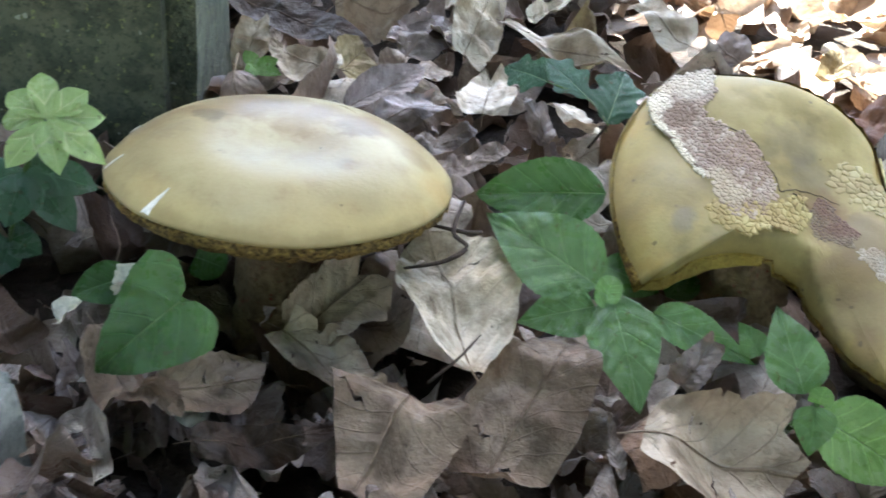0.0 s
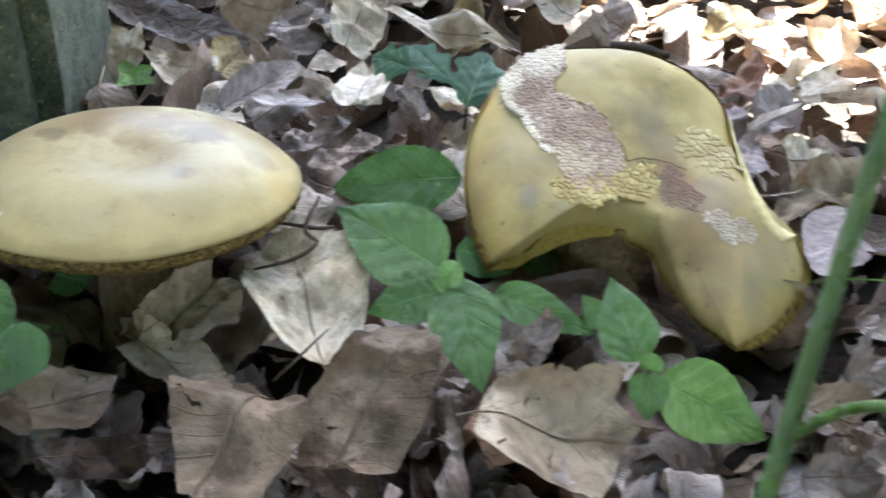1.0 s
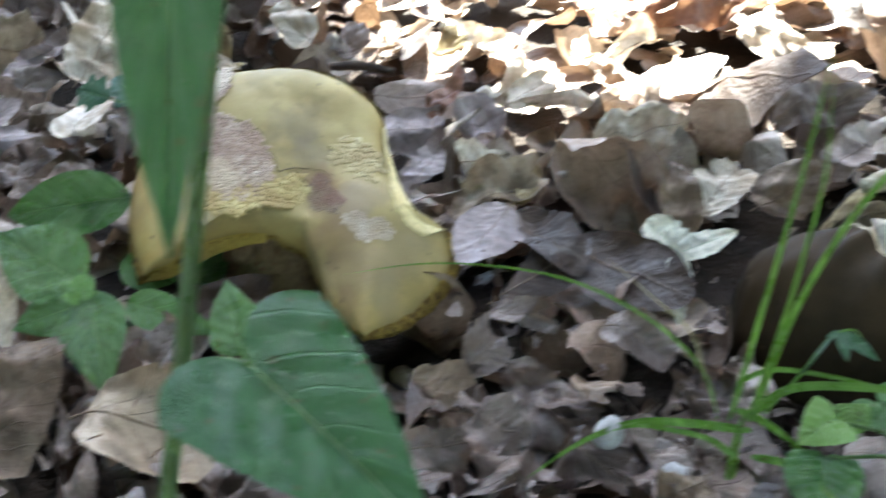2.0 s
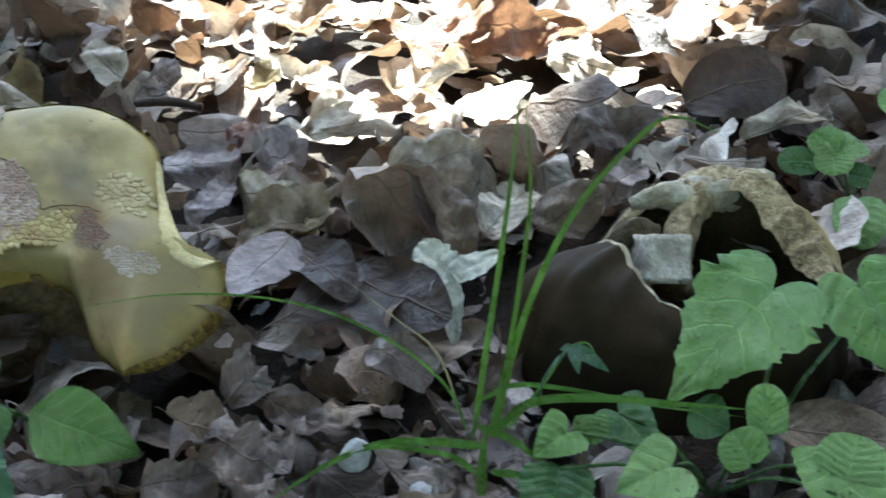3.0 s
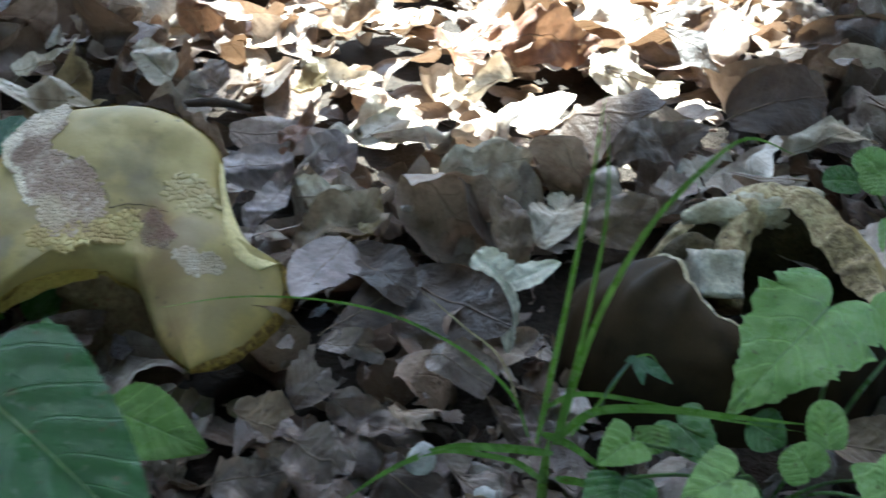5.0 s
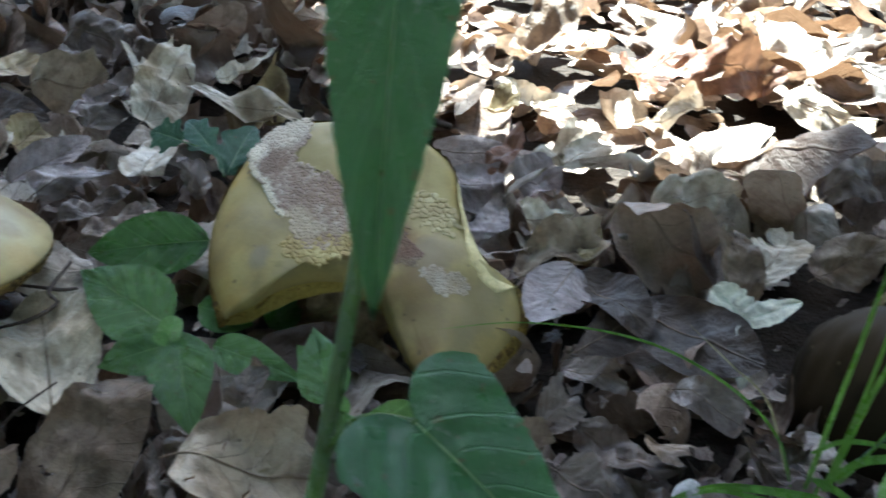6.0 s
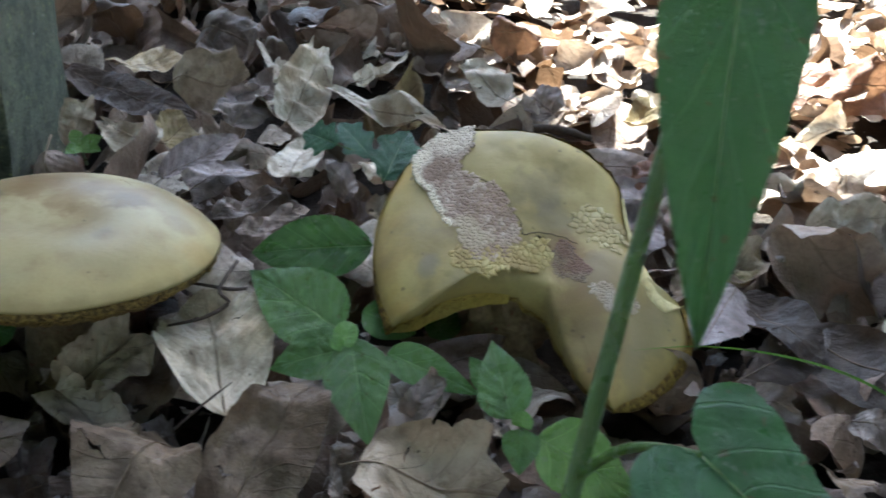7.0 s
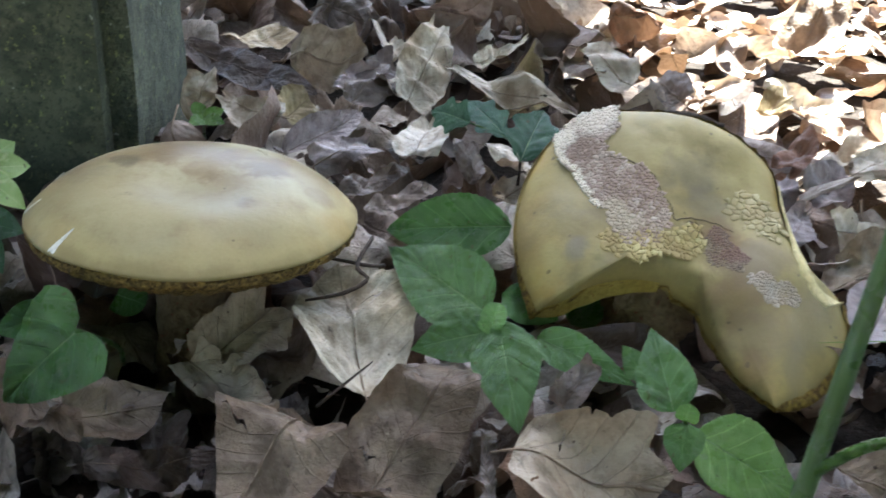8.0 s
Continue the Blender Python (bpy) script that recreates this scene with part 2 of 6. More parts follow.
PORES = rough_material("pores", (0.060, 0.036, 0.014), (0.36, 0.24, 0.075), 520.0, 1500.0, 0.8, 0.002, (0.030, 0.019, 0.010))
PORES_GOLD = rough_material("pores_golden", (0.105, 0.058, 0.014), (0.38, 0.255, 0.050), 420.0, 1300.0, 0.78, 0.002, (0.045, 0.027, 0.012))
PORES_YELLOW = rough_material("pores_yellow", (0.29, 0.200, 0.040), (0.37, 0.275, 0.072), 60.0, 500.0, 0.7, 0.0008, (0.22, 0.13, 0.03))
STEM = rough_material("mushroom_stem", (0.14, 0.095, 0.055), (0.25, 0.18, 0.10), 50.0, 420.0, 0.8, 0.002, (0.18, 0.06, 0.04))
WHITE_FLESH = rough_material("white_flesh", (0.66, 0.62, 0.54), (0.74, 0.71, 0.64), 70.0, 600.0, 0.8, 0.0005)
FLESH = rough_material("torn_flesh", (0.36, 0.29, 0.18), (0.56, 0.49, 0.36), 70.0, 600.0, 0.8, 0.001)
FLESH_OLD = rough_material("rotten_flesh", (0.045, 0.032, 0.016), (0.12, 0.092, 0.045), 45.0, 500.0, 0.75, 0.003, (0.03, 0.022, 0.014))
SCAR_SHADOW = rough_material("cap_scar_shadow", (0.10, 0.075, 0.045), (0.16, 0.12, 0.07), 90.0, 600.0, 0.8, 0.0003)
TWIG = rough_material("twig_bark", (0.035, 0.025, 0.019), (0.080, 0.058, 0.044), 90.0, 700.0, 0.9, 0.001)
BARK = rough_material("bark", (0.06, 0.05, 0.04), (0.12, 0.10, 0.08), 8.0, 60.0, 0.95, 0.02)
VIOLET = green_leaf_material("violet_leaf", (0.062, 0.140, 0.038), (0.106, 0.215, 0.062))
MAPLE = green_leaf_material("bright_seedling_leaf", (0.185, 0.325, 0.075), (0.275, 0.440, 0.130), 6.0, 3.0, 0.24)
DEEP = green_leaf_material("deep_leaf", (0.058, 0.118, 0.068), (0.092, 0.170, 0.102), 1.0, 0.6, 0.22, 0.28)
HERB = green_leaf_material("herb_leaf", (0.098, 0.192, 0.062), (0.155, 0.275, 0.096), 5.0, 3.0, 0.30)
DARK_LEAF = green_leaf_material("dark_leaf", (0.022, 0.080, 0.040), (0.040, 0.115, 0.055), 5.0, 3.0, 0.15, 0.6)
PALE_LEAF = green_leaf_material("pale_leaf", (0.40, 0.56, 0.18), (0.54, 0.70, 0.29), 1.0, 0.6, 0.3)
GRASS = green_leaf_material("grass_blade", (0.085, 0.180, 0.024), (0.140, 0.265, 0.042), 1.0, 0.0, 0.25)
STALK = green_leaf_material("green_stalk", (0.060, 0.130, 0.025), (0.095, 0.175, 0.035), 1.0, 0.0, 0.1)
DRY = rough_material("dry_grass", (0.33, 0.27, 0.14), (0.42, 0.36, 0.20), 80.0, 600.0, 0.7, 0.0005)
RIB = green_leaf_material("leaf_rib", (0.22, 0.34, 0.14), (0.30, 0.42, 0.20), 1.0, 0.0, 0.1)
RIB_DEAD = rough_material("dead_leaf_rib", (0.15, 0.10, 0.065), (0.26, 0.19, 0.13), 90.0, 600.0, 0.7, 0.0004)
CANOPY = rough_material("crown_leaf", (0.03, 0.07, 0.02), (0.06, 0.12, 0.03), 6.0, 40.0, 0.6, 0.001)


# ---- building helpers ----
def mesh_of(name, verts, faces, material, uvs=None, smooth=True):
    me = bpy.data.meshes.new(name)
    me.from_pydata([tuple(v) for v in verts], [], faces)
    if uvs is not None:
        layer = me.uv_layers.new(name="map")
        at = np.empty(len(me.loops), dtype=np.int32)
        me.loops.foreach_get("vertex_index", at)
        layer.data.foreach_set("uv", np.asarray(uvs, dtype=np.float32)[at].ravel())
    me.polygons.foreach_set("use_smooth", [smooth] * len(me.polygons))
    me.materials.append(material)
    return me


def part(name, mesh, parent=None, label=""):
    ob = new(name, mesh)
    ob.parent = parent
    return tagged(ob, label)


def thing(name, place, label, category, group="", kind=""):
    ob = new(name)
    ob.location = place
    ob.empty_display_size = 0.02
    return tagged(ob, label, category, group, kind)


def under(name, mesh, parent, label=""):
    """A part whose mesh is given in world places."""
    ob = part(name, mesh, parent, label)
    ob.matrix_parent_inverse = Matrix.Translation(parent.matrix_basis.translation if parent.parent is None else (0, 0, 0)).inverted()
    return ob


def grid_faces(rows, cols, closed=False):
    faces = []
    for r in range(rows - 1):
        for c in range(cols if closed else cols - 1):
            d = (c + 1) % cols
            faces.append((r * cols + c, r * cols + d, (r + 1) * cols + d, (r + 1) * cols + c))
    return faces


def smooth_line(points, count):
    """Points along a soft curve through the given ones."""
    p = [Vector(v) for v in points]
    p = [p[0] * 2 - p[1], *p, p[-1] * 2 - p[-2]]
    out = []
    for k in range(count):
        f = k / (count - 1) * (len(p) - 3)
        i = min(int(f), len(p) - 4)
        t = f - i
        a, b, c, d = p[i:i + 4]
        out.append(0.5 * (2 * b + (c - a) * t + (2 * a - 5 * b + 4 * c - d) * t * t + (3 * b - a - 3 * c + d) * t ** 3))
    return out


def tube(name, points, radii, material, count=24, sides=8, wobble=0.0):
    line = smooth_line(points, count)
    verts, uvs = [], []
    for k, p in enumerate(line):
        way = (line[min(k + 1, count - 1)] - line[max(k - 1, 0)]).normalized()
        side = way.cross(Vector((0.3, 1, 0.2))).normalized()
        up = side.cross(way)
        f = k / (count - 1) * (len(radii) - 1)
        i = min(int(f), len(radii) - 2)
        r = radii[i] + (radii[i + 1] - radii[i]) * (f - i)
        for s in range(sides):
            a = 2 * math.pi * s / sides
            rr = r * (1 + wobble * noise.noise(p * 150 + Vector((s * 3.1, 0, 0))))
            verts.append(p + (side * math.cos(a) + up * math.sin(a)) * rr)
            uvs.append((s / sides, k / (count - 1)))
    faces = grid_faces(count, sides, True)
    faces += [tuple(range(sides))[::-1], tuple((count - 1) * sides + s for s in range(sides))]
    return mesh_of(name, verts, faces, material, uvs)


def lie(x, y):
    """The height of the slope's leaf layer."""
    far = 1.4 * math.tanh(y / 1.4) if y > 0 else y * 0.6 if y > -1 else -0.6
    return 0.0875 - 0.026 * max(-2, min(2, x)) + 0.155 * far


def soil_height(x, y):
    p = Vector((x, y, 0))
    return lie(x, y) - 0.025 + 0.007 * noise.noise(p * 9) + 0.003 * noise.noise(p * 31)


# blade outlines: half width along the mid rib, 0 at the base, 1 at the tip
def ovate(v):
    return max(0.0, math.sin(math.pi * v ** 0.78)) ** 0.8


def herbal(v):
    """A herb's leaf: broad near the base, drawn out to a tip."""
    return max(0.0, math.sin(math.pi * v ** 0.62)) ** 0.85 * (1 - 0.28 * v * v)


def lance(v):
    return max(0.0, math.sin(math.pi * v ** 0.62)) ** 0.9


def heart(v):
    return (1 - v ** 1.45) ** 0.92 if v < 1 else 0.0


def rounded(v):
    return math.sqrt(max(0.0, 1 - (abs(v - 0.40) / 0.60) ** 2.3)) if v > 0.0 else 0.55


def strap(v):
    return min(1.0, v * 6 + 0.5) * (1 - v ** 2.2) ** 0.8


def blade(length, width, outline, rows=14, cols=9, fold=0.2, droop=0.15, curl=0.0, ripple=0.0, teeth=0.0, tooth_count=12,
          lobe=0.0, torn=0.0, seed=0.0, twist=0.0, lobes=0.0, jag=0.0, crumple=0.0, pucker=0.0):
    """Verts, faces and map of one leaf along +y from the origin, face up.
    fold: V along the mid rib; droop: bends the tip down; curl: lifts the sides round."""
    verts, uvs = [], []
    at = Vector((0.0, 0.0, 0.0))
    pitch, step = droop * 0.8, length / (rows - 1)
    for r in range(rows):
        v = r / (rows - 1)
        w = outline(v) * width / 2
        if teeth:
            w *= 1 + teeth * (1 - abs(2 * ((v * tooth_count) % 1.0) - 1))
        if lobes:
            w *= 1 + lobes * math.cos(v * math.pi * 2 * 3.0 + 0.6)
        a = pitch - 2.2 * droop * v
        if r:
            at = at + Vector((0, math.cos(a), math.sin(a))) * step
        ahead, up = Vector((0, math.cos(a), math.sin(a))), Vector((0, -math.sin(a), math.cos(a)))
        tw = twist * v
        for c in range(cols):
            u = 2 * c / (cols - 1) - 1
            sided = 2.0 if u > 0 else -2.0
            edge = 1 - torn * max(0.0, noise.noise(Vector((v * 5.2 + seed * 3.7, sided, seed))) + 0.2) * 1.3 if torn else 1.0
            edge *= 1 + jag * noise.noise(Vector((v * 17 + seed, sided, seed))) + jag * 0.6 * noise.noise(Vector((v * 6 + seed, sided * 2, seed)))
            s = u * w * edge
            if curl:
                bend = curl * abs(u) * (0.6 + 0.5 * noise.noise(Vector((v * 1.5, seed, 1.0 if u > 0 else 5.0))))
                flat, lift = s * math.cos(bend * 0.7), abs(s) * math.sin(bend)
            else:
                flat, lift = s, 0.0
            lift += abs(s) * fold
            if ripple:
                lift += ripple * width * abs(u) * noise.noise(Vector((v * 4.0, u * 1.2 + seed, seed * 1.7)))
                lift += ripple * 0.35 * width * abs(u) * noise.noise(Vector((v * 9.0 + seed, 1.0 if u > 0 else 7.0, seed)))
            if pucker:  # the blade swells between its side veins
                lift += pucker * width * math.sin(math.pi * ((v * 6 - abs(u) * 1.5) % 1.0)) * min(1.0, abs(u) * 4) * (1 - 0.5 * abs(u))
            if crumple:
                lift += crumple * width * (noise.noise(Vector((u * 1.1 + seed, v * 2.2, seed * 0.7))) + 0.5 * noise.noise(Vector((u * 2.6 + seed, v * 5.0, seed))))
            back = lobe * length * (abs(u) ** 0.5) * (1.25 - abs(u) ** 3) * (1 - v) ** 2.5 if lobe else 0.0
            side = Vector((math.cos(tw), 0, 0)) + up * math.sin(tw)
            verts.append(at + side * flat + up * lift - ahead * back)
            uvs.append((0.5 + u * 0.5, v))
    return verts, grid_faces(rows, cols), uvs


def midrib(parent, verts, rows, cols, thick, material, stalk=0.0):
    """The raised rib along a blade, with its stalk."""
    line = [verts[r * cols + cols // 2] for r in range(rows)]
    line = line[::max(1, rows // 9)]
    if stalk:
        way = (line[0] - line[1]).normalized()
        line = [line[0] + way * stalk + Vector((0.12 * stalk, 0, -0.15 * stalk)), *line]
    ob = part("midrib", tube("midrib", [p + Vector((0, 0, 0.0001)) for p in line[:-1]], [thick, thick * 0.8, thick * 0.3], material, 12, 5), parent)
    return ob


def aim(base, tip, lean=0.0):
    """The pose of a blade whose base and tip are given; lean: degrees by which it turns round its mid rib."""
    way = (Vector(tip) - Vector(base)).normalized()
    side = way.cross(Vector((0, 0, 1))).normalized()
    m = Matrix((side, way, side.cross(way))).transposed().to_4x4()
    return Matrix.Translation(base) @ m @ Matrix.Rotation(radians(lean), 4, "Y")


TAKEN = []  # where placed leaves lie


def leaf_part(parent, base, tip, width, outline, material, lean=0.0, name="leaf", label="", **shape):
    length = (Vector(tip) - Vector(base)).length
    TAKEN.append(((base[0] + tip[0]) / 2, (base[1] + tip[1]) / 2, 0.4 * length + 0.008))
    shape.setdefault("seed", base[0] * 91 + base[1] * 37)
    if shape.get("rows", 14) >= 22 and name == "leaf":
        shape["rows"], shape["cols"] = max(40, shape["rows"]), max(15, shape.get("cols", 15))
        shape["pucker"] = min(0.046, 0.0010 / width)
    verts, faces, uvs = blade(length, width, outline, **shape)
    m = aim(base, tip, lean)
    verts = [m @ v for v in verts]
    ob = under(name, mesh_of(name, verts, faces, material, uvs), parent, label)
    if shape.get("rows", 14) >= 22:
        midrib(ob, verts, shape["rows"], shape.get("cols", 9), width * 0.008, RIB)
    return ob


# ---- ground ----
def build_ground():
    xs = [-60, -20, -8, -4, -2.2, -1.4, *np.linspace(-1.0, 1.6, 105), 2.2, 3.2, 5, 9, 20, 60]
    ys = [-60, -20, -8, -4, -2, -1, -0.5, *np.linspace(-0.2, 2.0, 89), 2.6, 3.5, 5, 9, 20, 60]
    verts = [(x, y, soil_height(x, y)) for y in ys for x in xs]
    tagged(new("ground", mesh_of("ground", verts, grid_faces(len(ys), len(xs)), SOIL)), "dark bare woodland soil under fallen leaves", "ground", kind="structure")


build_ground()


def build_post():
    """A square stone post, mossy and weathered, with worn corners."""
    bm = bmesh.new()
    bmesh.ops.create_cube(bm, size=1.0)
    bmesh.ops.scale(bm, vec=(0.150, 0.125, 0.60), verts=bm.verts)
    edges = [e for e in bm.edges if abs(e.verts[0].co.z - e.verts[1].co.z) > 0.1]
    bmesh.ops.bevel(bm, geom=edges, offset=0.011, segments=4, affect="EDGES")
    bmesh.ops.bisect_plane(bm, geom=bm.verts[:] + bm.edges[:] + bm.faces[:], plane_co=(0, 0, 0), plane_no=(0, 0, 1))
    for k in range(24):
        bmesh.ops.bisect_plane(bm, geom=bm.verts[:] + bm.edges[:] + bm.faces[:], plane_co=(0, 0, -0.29 + k * 0.024), plane_no=(0, 0, 1))
    for k in range(7):
        bmesh.ops.bisect_plane(bm, geom=bm.verts[:] + bm.edges[:] + bm.faces[:], plane_co=(-0.06 + k * 0.02, 0, 0), plane_no=(1, 0, 0))
    for v in bm.verts:
        p = v.co.copy()
        v.co += Vector((noise.noise(p * 22), noise.noise(p * 22 + Vector((5, 0, 0))), 0)) * 0.003
    me = bpy.data.meshes.new("stone_post")
    bm.to_mesh(me)
    bm.free()
    me.materials.append(STONE)
    me.polygons.foreach_set("use_smooth", [True] * len(me.polygons))
    me.set_sharp_from_angle(angle=radians(34))
    ob = tagged(new("stone_post", me), "dark weathered square stone post with moss and lichen specks", "post")
    ob.matrix_basis = pose(-0.168, 0.432, 0.36, 0, 0, 4)


build_post()


# ---- mushrooms ----
def profile_ring(profile, count, wave=0.0):
    """Turns (radius, height) pairs round the z axis."""
    verts = []
    for r, z in profile:
        for k in range(count):
            a = 2 * math.pi * k / count
            rr = r * (1 + wave * noise.noise(Vector((math.cos(a) * 1.5, math.sin(a) * 1.5, 3.0))))
            verts.append(Vector((rr * math.cos(a), rr * math.sin(a), z)))
    return verts


def build_pale_mushroom():
    m = pose(-0.0439, 0.3045, 0.1769, -0.7, 2.5, 0)
    r, h = 0.0562, 0.0178
    whole = thing("mushroom", (-0.044, 0.3045, lie(-0.044, 0.3045)), "large pale yellowish-tan mushroom with flat glossy cap and dark rim", "mushroom")
    top = [(r * f, h * (1 - f ** 3.6)) for f in [0.0005, *np.linspace(0.05, 0.95, 19), 0.975, 0.99, 1.0]]
    top += [(r * 0.997, -0.0008), (r * 0.985, -0.0012)]
    verts = profile_ring(top, 96, wave=0.012)
    for v in verts:
        v.z += 0.0006 * noise.noise(v * 30) - 0.0048 * math.exp(-(v.x / 0.026) ** 2 - ((v.y + 0.017) / 0.0165) ** 2)
    ring_map = [(k / 96, min(1.0, q[0] / r)) for q in top for k in range(96)]
    cap = under("cap", mesh_of("cap", [m @ v for v in verts], grid_faces(len(top), 96, True), CAP_PALE, ring_map), whole)
    low = [(r * 0.984, -0.0010), (r * 0.998, -0.0022), (r * 0.990, -0.0038), (r * 0.950, -0.0056), (r * 0.86, -0.0090), (r * 0.5, -0.0110), (r * 0.2, -0.010)]
    verts = profile_ring(low, 320, wave=0.012)
    for v in verts:
        v.z += 0.0012 * noise.noise(v * 480) + 0.0006 * noise.noise(v * 1100)
        v.x *= 1 + 0.016 * noise.noise(v * 420)
        v.y *= 1 + 0.016 * noise.noise(v * 420)
    under("pore_layer", mesh_of("pore_layer", [m @ v for v in verts], grid_faces(len(low), 320, True), PORES), whole, "brown-yellow spongy pore rim")
    under("stem", tube("stem", [(-0.046, 0.302, 0.112), (-0.046, 0.303, 0.145), (-0.044, 0.3045, 0.172)], [0.0150, 0.0135, 0.016], STEM, 12, 24, 0.15), whole, "thick brown stem")
    for turn_by, f0, reach, bend in ((122, 0.60, 0.26, 0.3), (62, 0.52, 0.34, 0.1)):
        line = []
        for k in range(7):
            f, a = f0 + bend * 0.12 * math.sin(k * 0.9), radians(turn_by) - reach * k / 6
            line.append(m @ Vector((r * f * math.cos(a), r * f * math.sin(a), h * (1 - f ** 3.6) - 0.0001)))
        under("scar", tube("scar", line, [0.0001, 0.00026, 0.0002, 0.0001], SCAR_SHADOW, 16, 5, 0.6), cap, "thin dark scratch in the cap skin")
    # white slits where the skin has split at the rim
    for turn_by, reach, wide, start in ((234, 0.0070, 0.0017, 0.998), (198, 0.0056, 0.0008, 0.985), (172, 0.0050, 0.0005, 0.93)):
        a = radians(turn_by)
        verts = []
        for k in range(9):
            f = start - k / 8 * reach / r
            z = h * (1 - f ** 3.6) + 0.0004
            half = wide * (1.02 - k / 8) ** 0.8 * (1 + 0.3 * noise.noise(Vector((k * 0.9, turn_by, 0)))) / r
            for s in (-1, 0, 1):
                turned_by = a + s * half + 0.05 * (k / 8) ** 1.3
                verts.append(m @ Vector((r * f * math.cos(turned_by), r * f * math.sin(turned_by), z + (0.0003 if s == 0 else -0.0002))))
        under("split", mesh_of("split", verts, grid_faces(9, 3), WHITE_FLESH), cap, "white torn split in the cap skin")


build_pale_mushroom()


B_X, B_U, B_N = Vector((1, 0, 0)), Vector((0, 0.79, 0.613)), Vector((0, -0.613, 0.79))
B_AT = Vector((0.122, 0.310, 0.178))


def bent_height(x, u):
    """The bent cap's height over its own sloping plane: two lobes and the fold between them."""
    w = 0.0012 - 0.05 * x - 0.10 * u - 3.6 * x * x + 1.5 * x * u
    w += 0.0065 * math.exp(-((x - 0.034) ** 2 + (u + 0.020) ** 2) / 0.0005)
    w += 0.0050 * math.exp(-((x + 0.038) ** 2 + (u + 0.010) ** 2) / 0.0005)
    w -= 0.0070 * math.exp(-((x - 0.012) ** 2 / 0.00012 + (u + 0.012) ** 2 / 0.0004))
    w -= 0.0022 * math.exp(-((x - 0.010) ** 2 / 0.0002 + (u - 0.016) ** 2 / 0.0003))
    w -= 5.0 * max(0.0, u - 0.030) ** 2
    low = max(0.0, min(1.0, (-0.018 - u) / 0.02))
    w -= 30.0 * low * max(0.0, 0.031 - x) ** 2 if x > 0.0 else 0.0
    along = max(0.0, min(1.0, (-0.028 - u) / 0.038))  # a soft ridge runs down the lower lobe
    w += 0.0036 * math.sin(math.pi * min(1.0, along * 1.6) / 2) * math.exp(-((x - 0.0365 + 0.008 * along) / 0.0055) ** 2) if u < -0.028 else 0.0
    return w + 0.0011 * noise.noise(Vector((x, u, 0)) * 55) + 0.0004 * noise.noise(Vector((x, u, 4)) * 160)


def bent_point(x, u, lift=0.0):
    return B_AT + B_X * x + B_U * u + B_N * (bent_height(x, u) + lift)


B_RIM = [(-0.0478, -0.0358), (-0.0535, -0.0180), (-0.0546, 0.003), (-0.0515, 0.0225), (-0.0441, 0.0400), (-0.0325, 0.0545), (-0.0162, 0.0600),
         (0.0040, 0.0590), (0.0205, 0.0535), (0.0338, 0.0430), (0.0422, 0.0315), (0.0435, 0.0117), (0.0475, -0.0085), (0.0540, -0.0172), (0.0603, -0.0200), (0.0617, -0.0208), (0.0622, -0.0232),
         (0.0618, -0.0370), (0.0480, -0.0550), (0.0302, -0.0672), (0.0276, -0.0682), (0.0258, -0.0660), (0.0180, -0.0560), (0.0125, -0.0390), (0.0070, -0.0255), (-0.0115, -0.0211),
         (-0.0286, -0.0252), (-0.0400, -0.0325)]


def rim_drop(k, f):
    """The cap's margin turns down: most along the hollow's edge (the last third of the loop) and on the outer sides."""
    inner = max(0.0, math.sin(math.pi * min(1.0, max(0.0, (k - 0.789) / 0.205)))) ** 1.6
    outer = 0.5 + 0.5 * math.cos(2 * math.pi * (k - 0.06))
    return 0.0030 * f ** 12 + 0.0070 * inner * f ** 5 + 0.0050 * outer * f ** 6


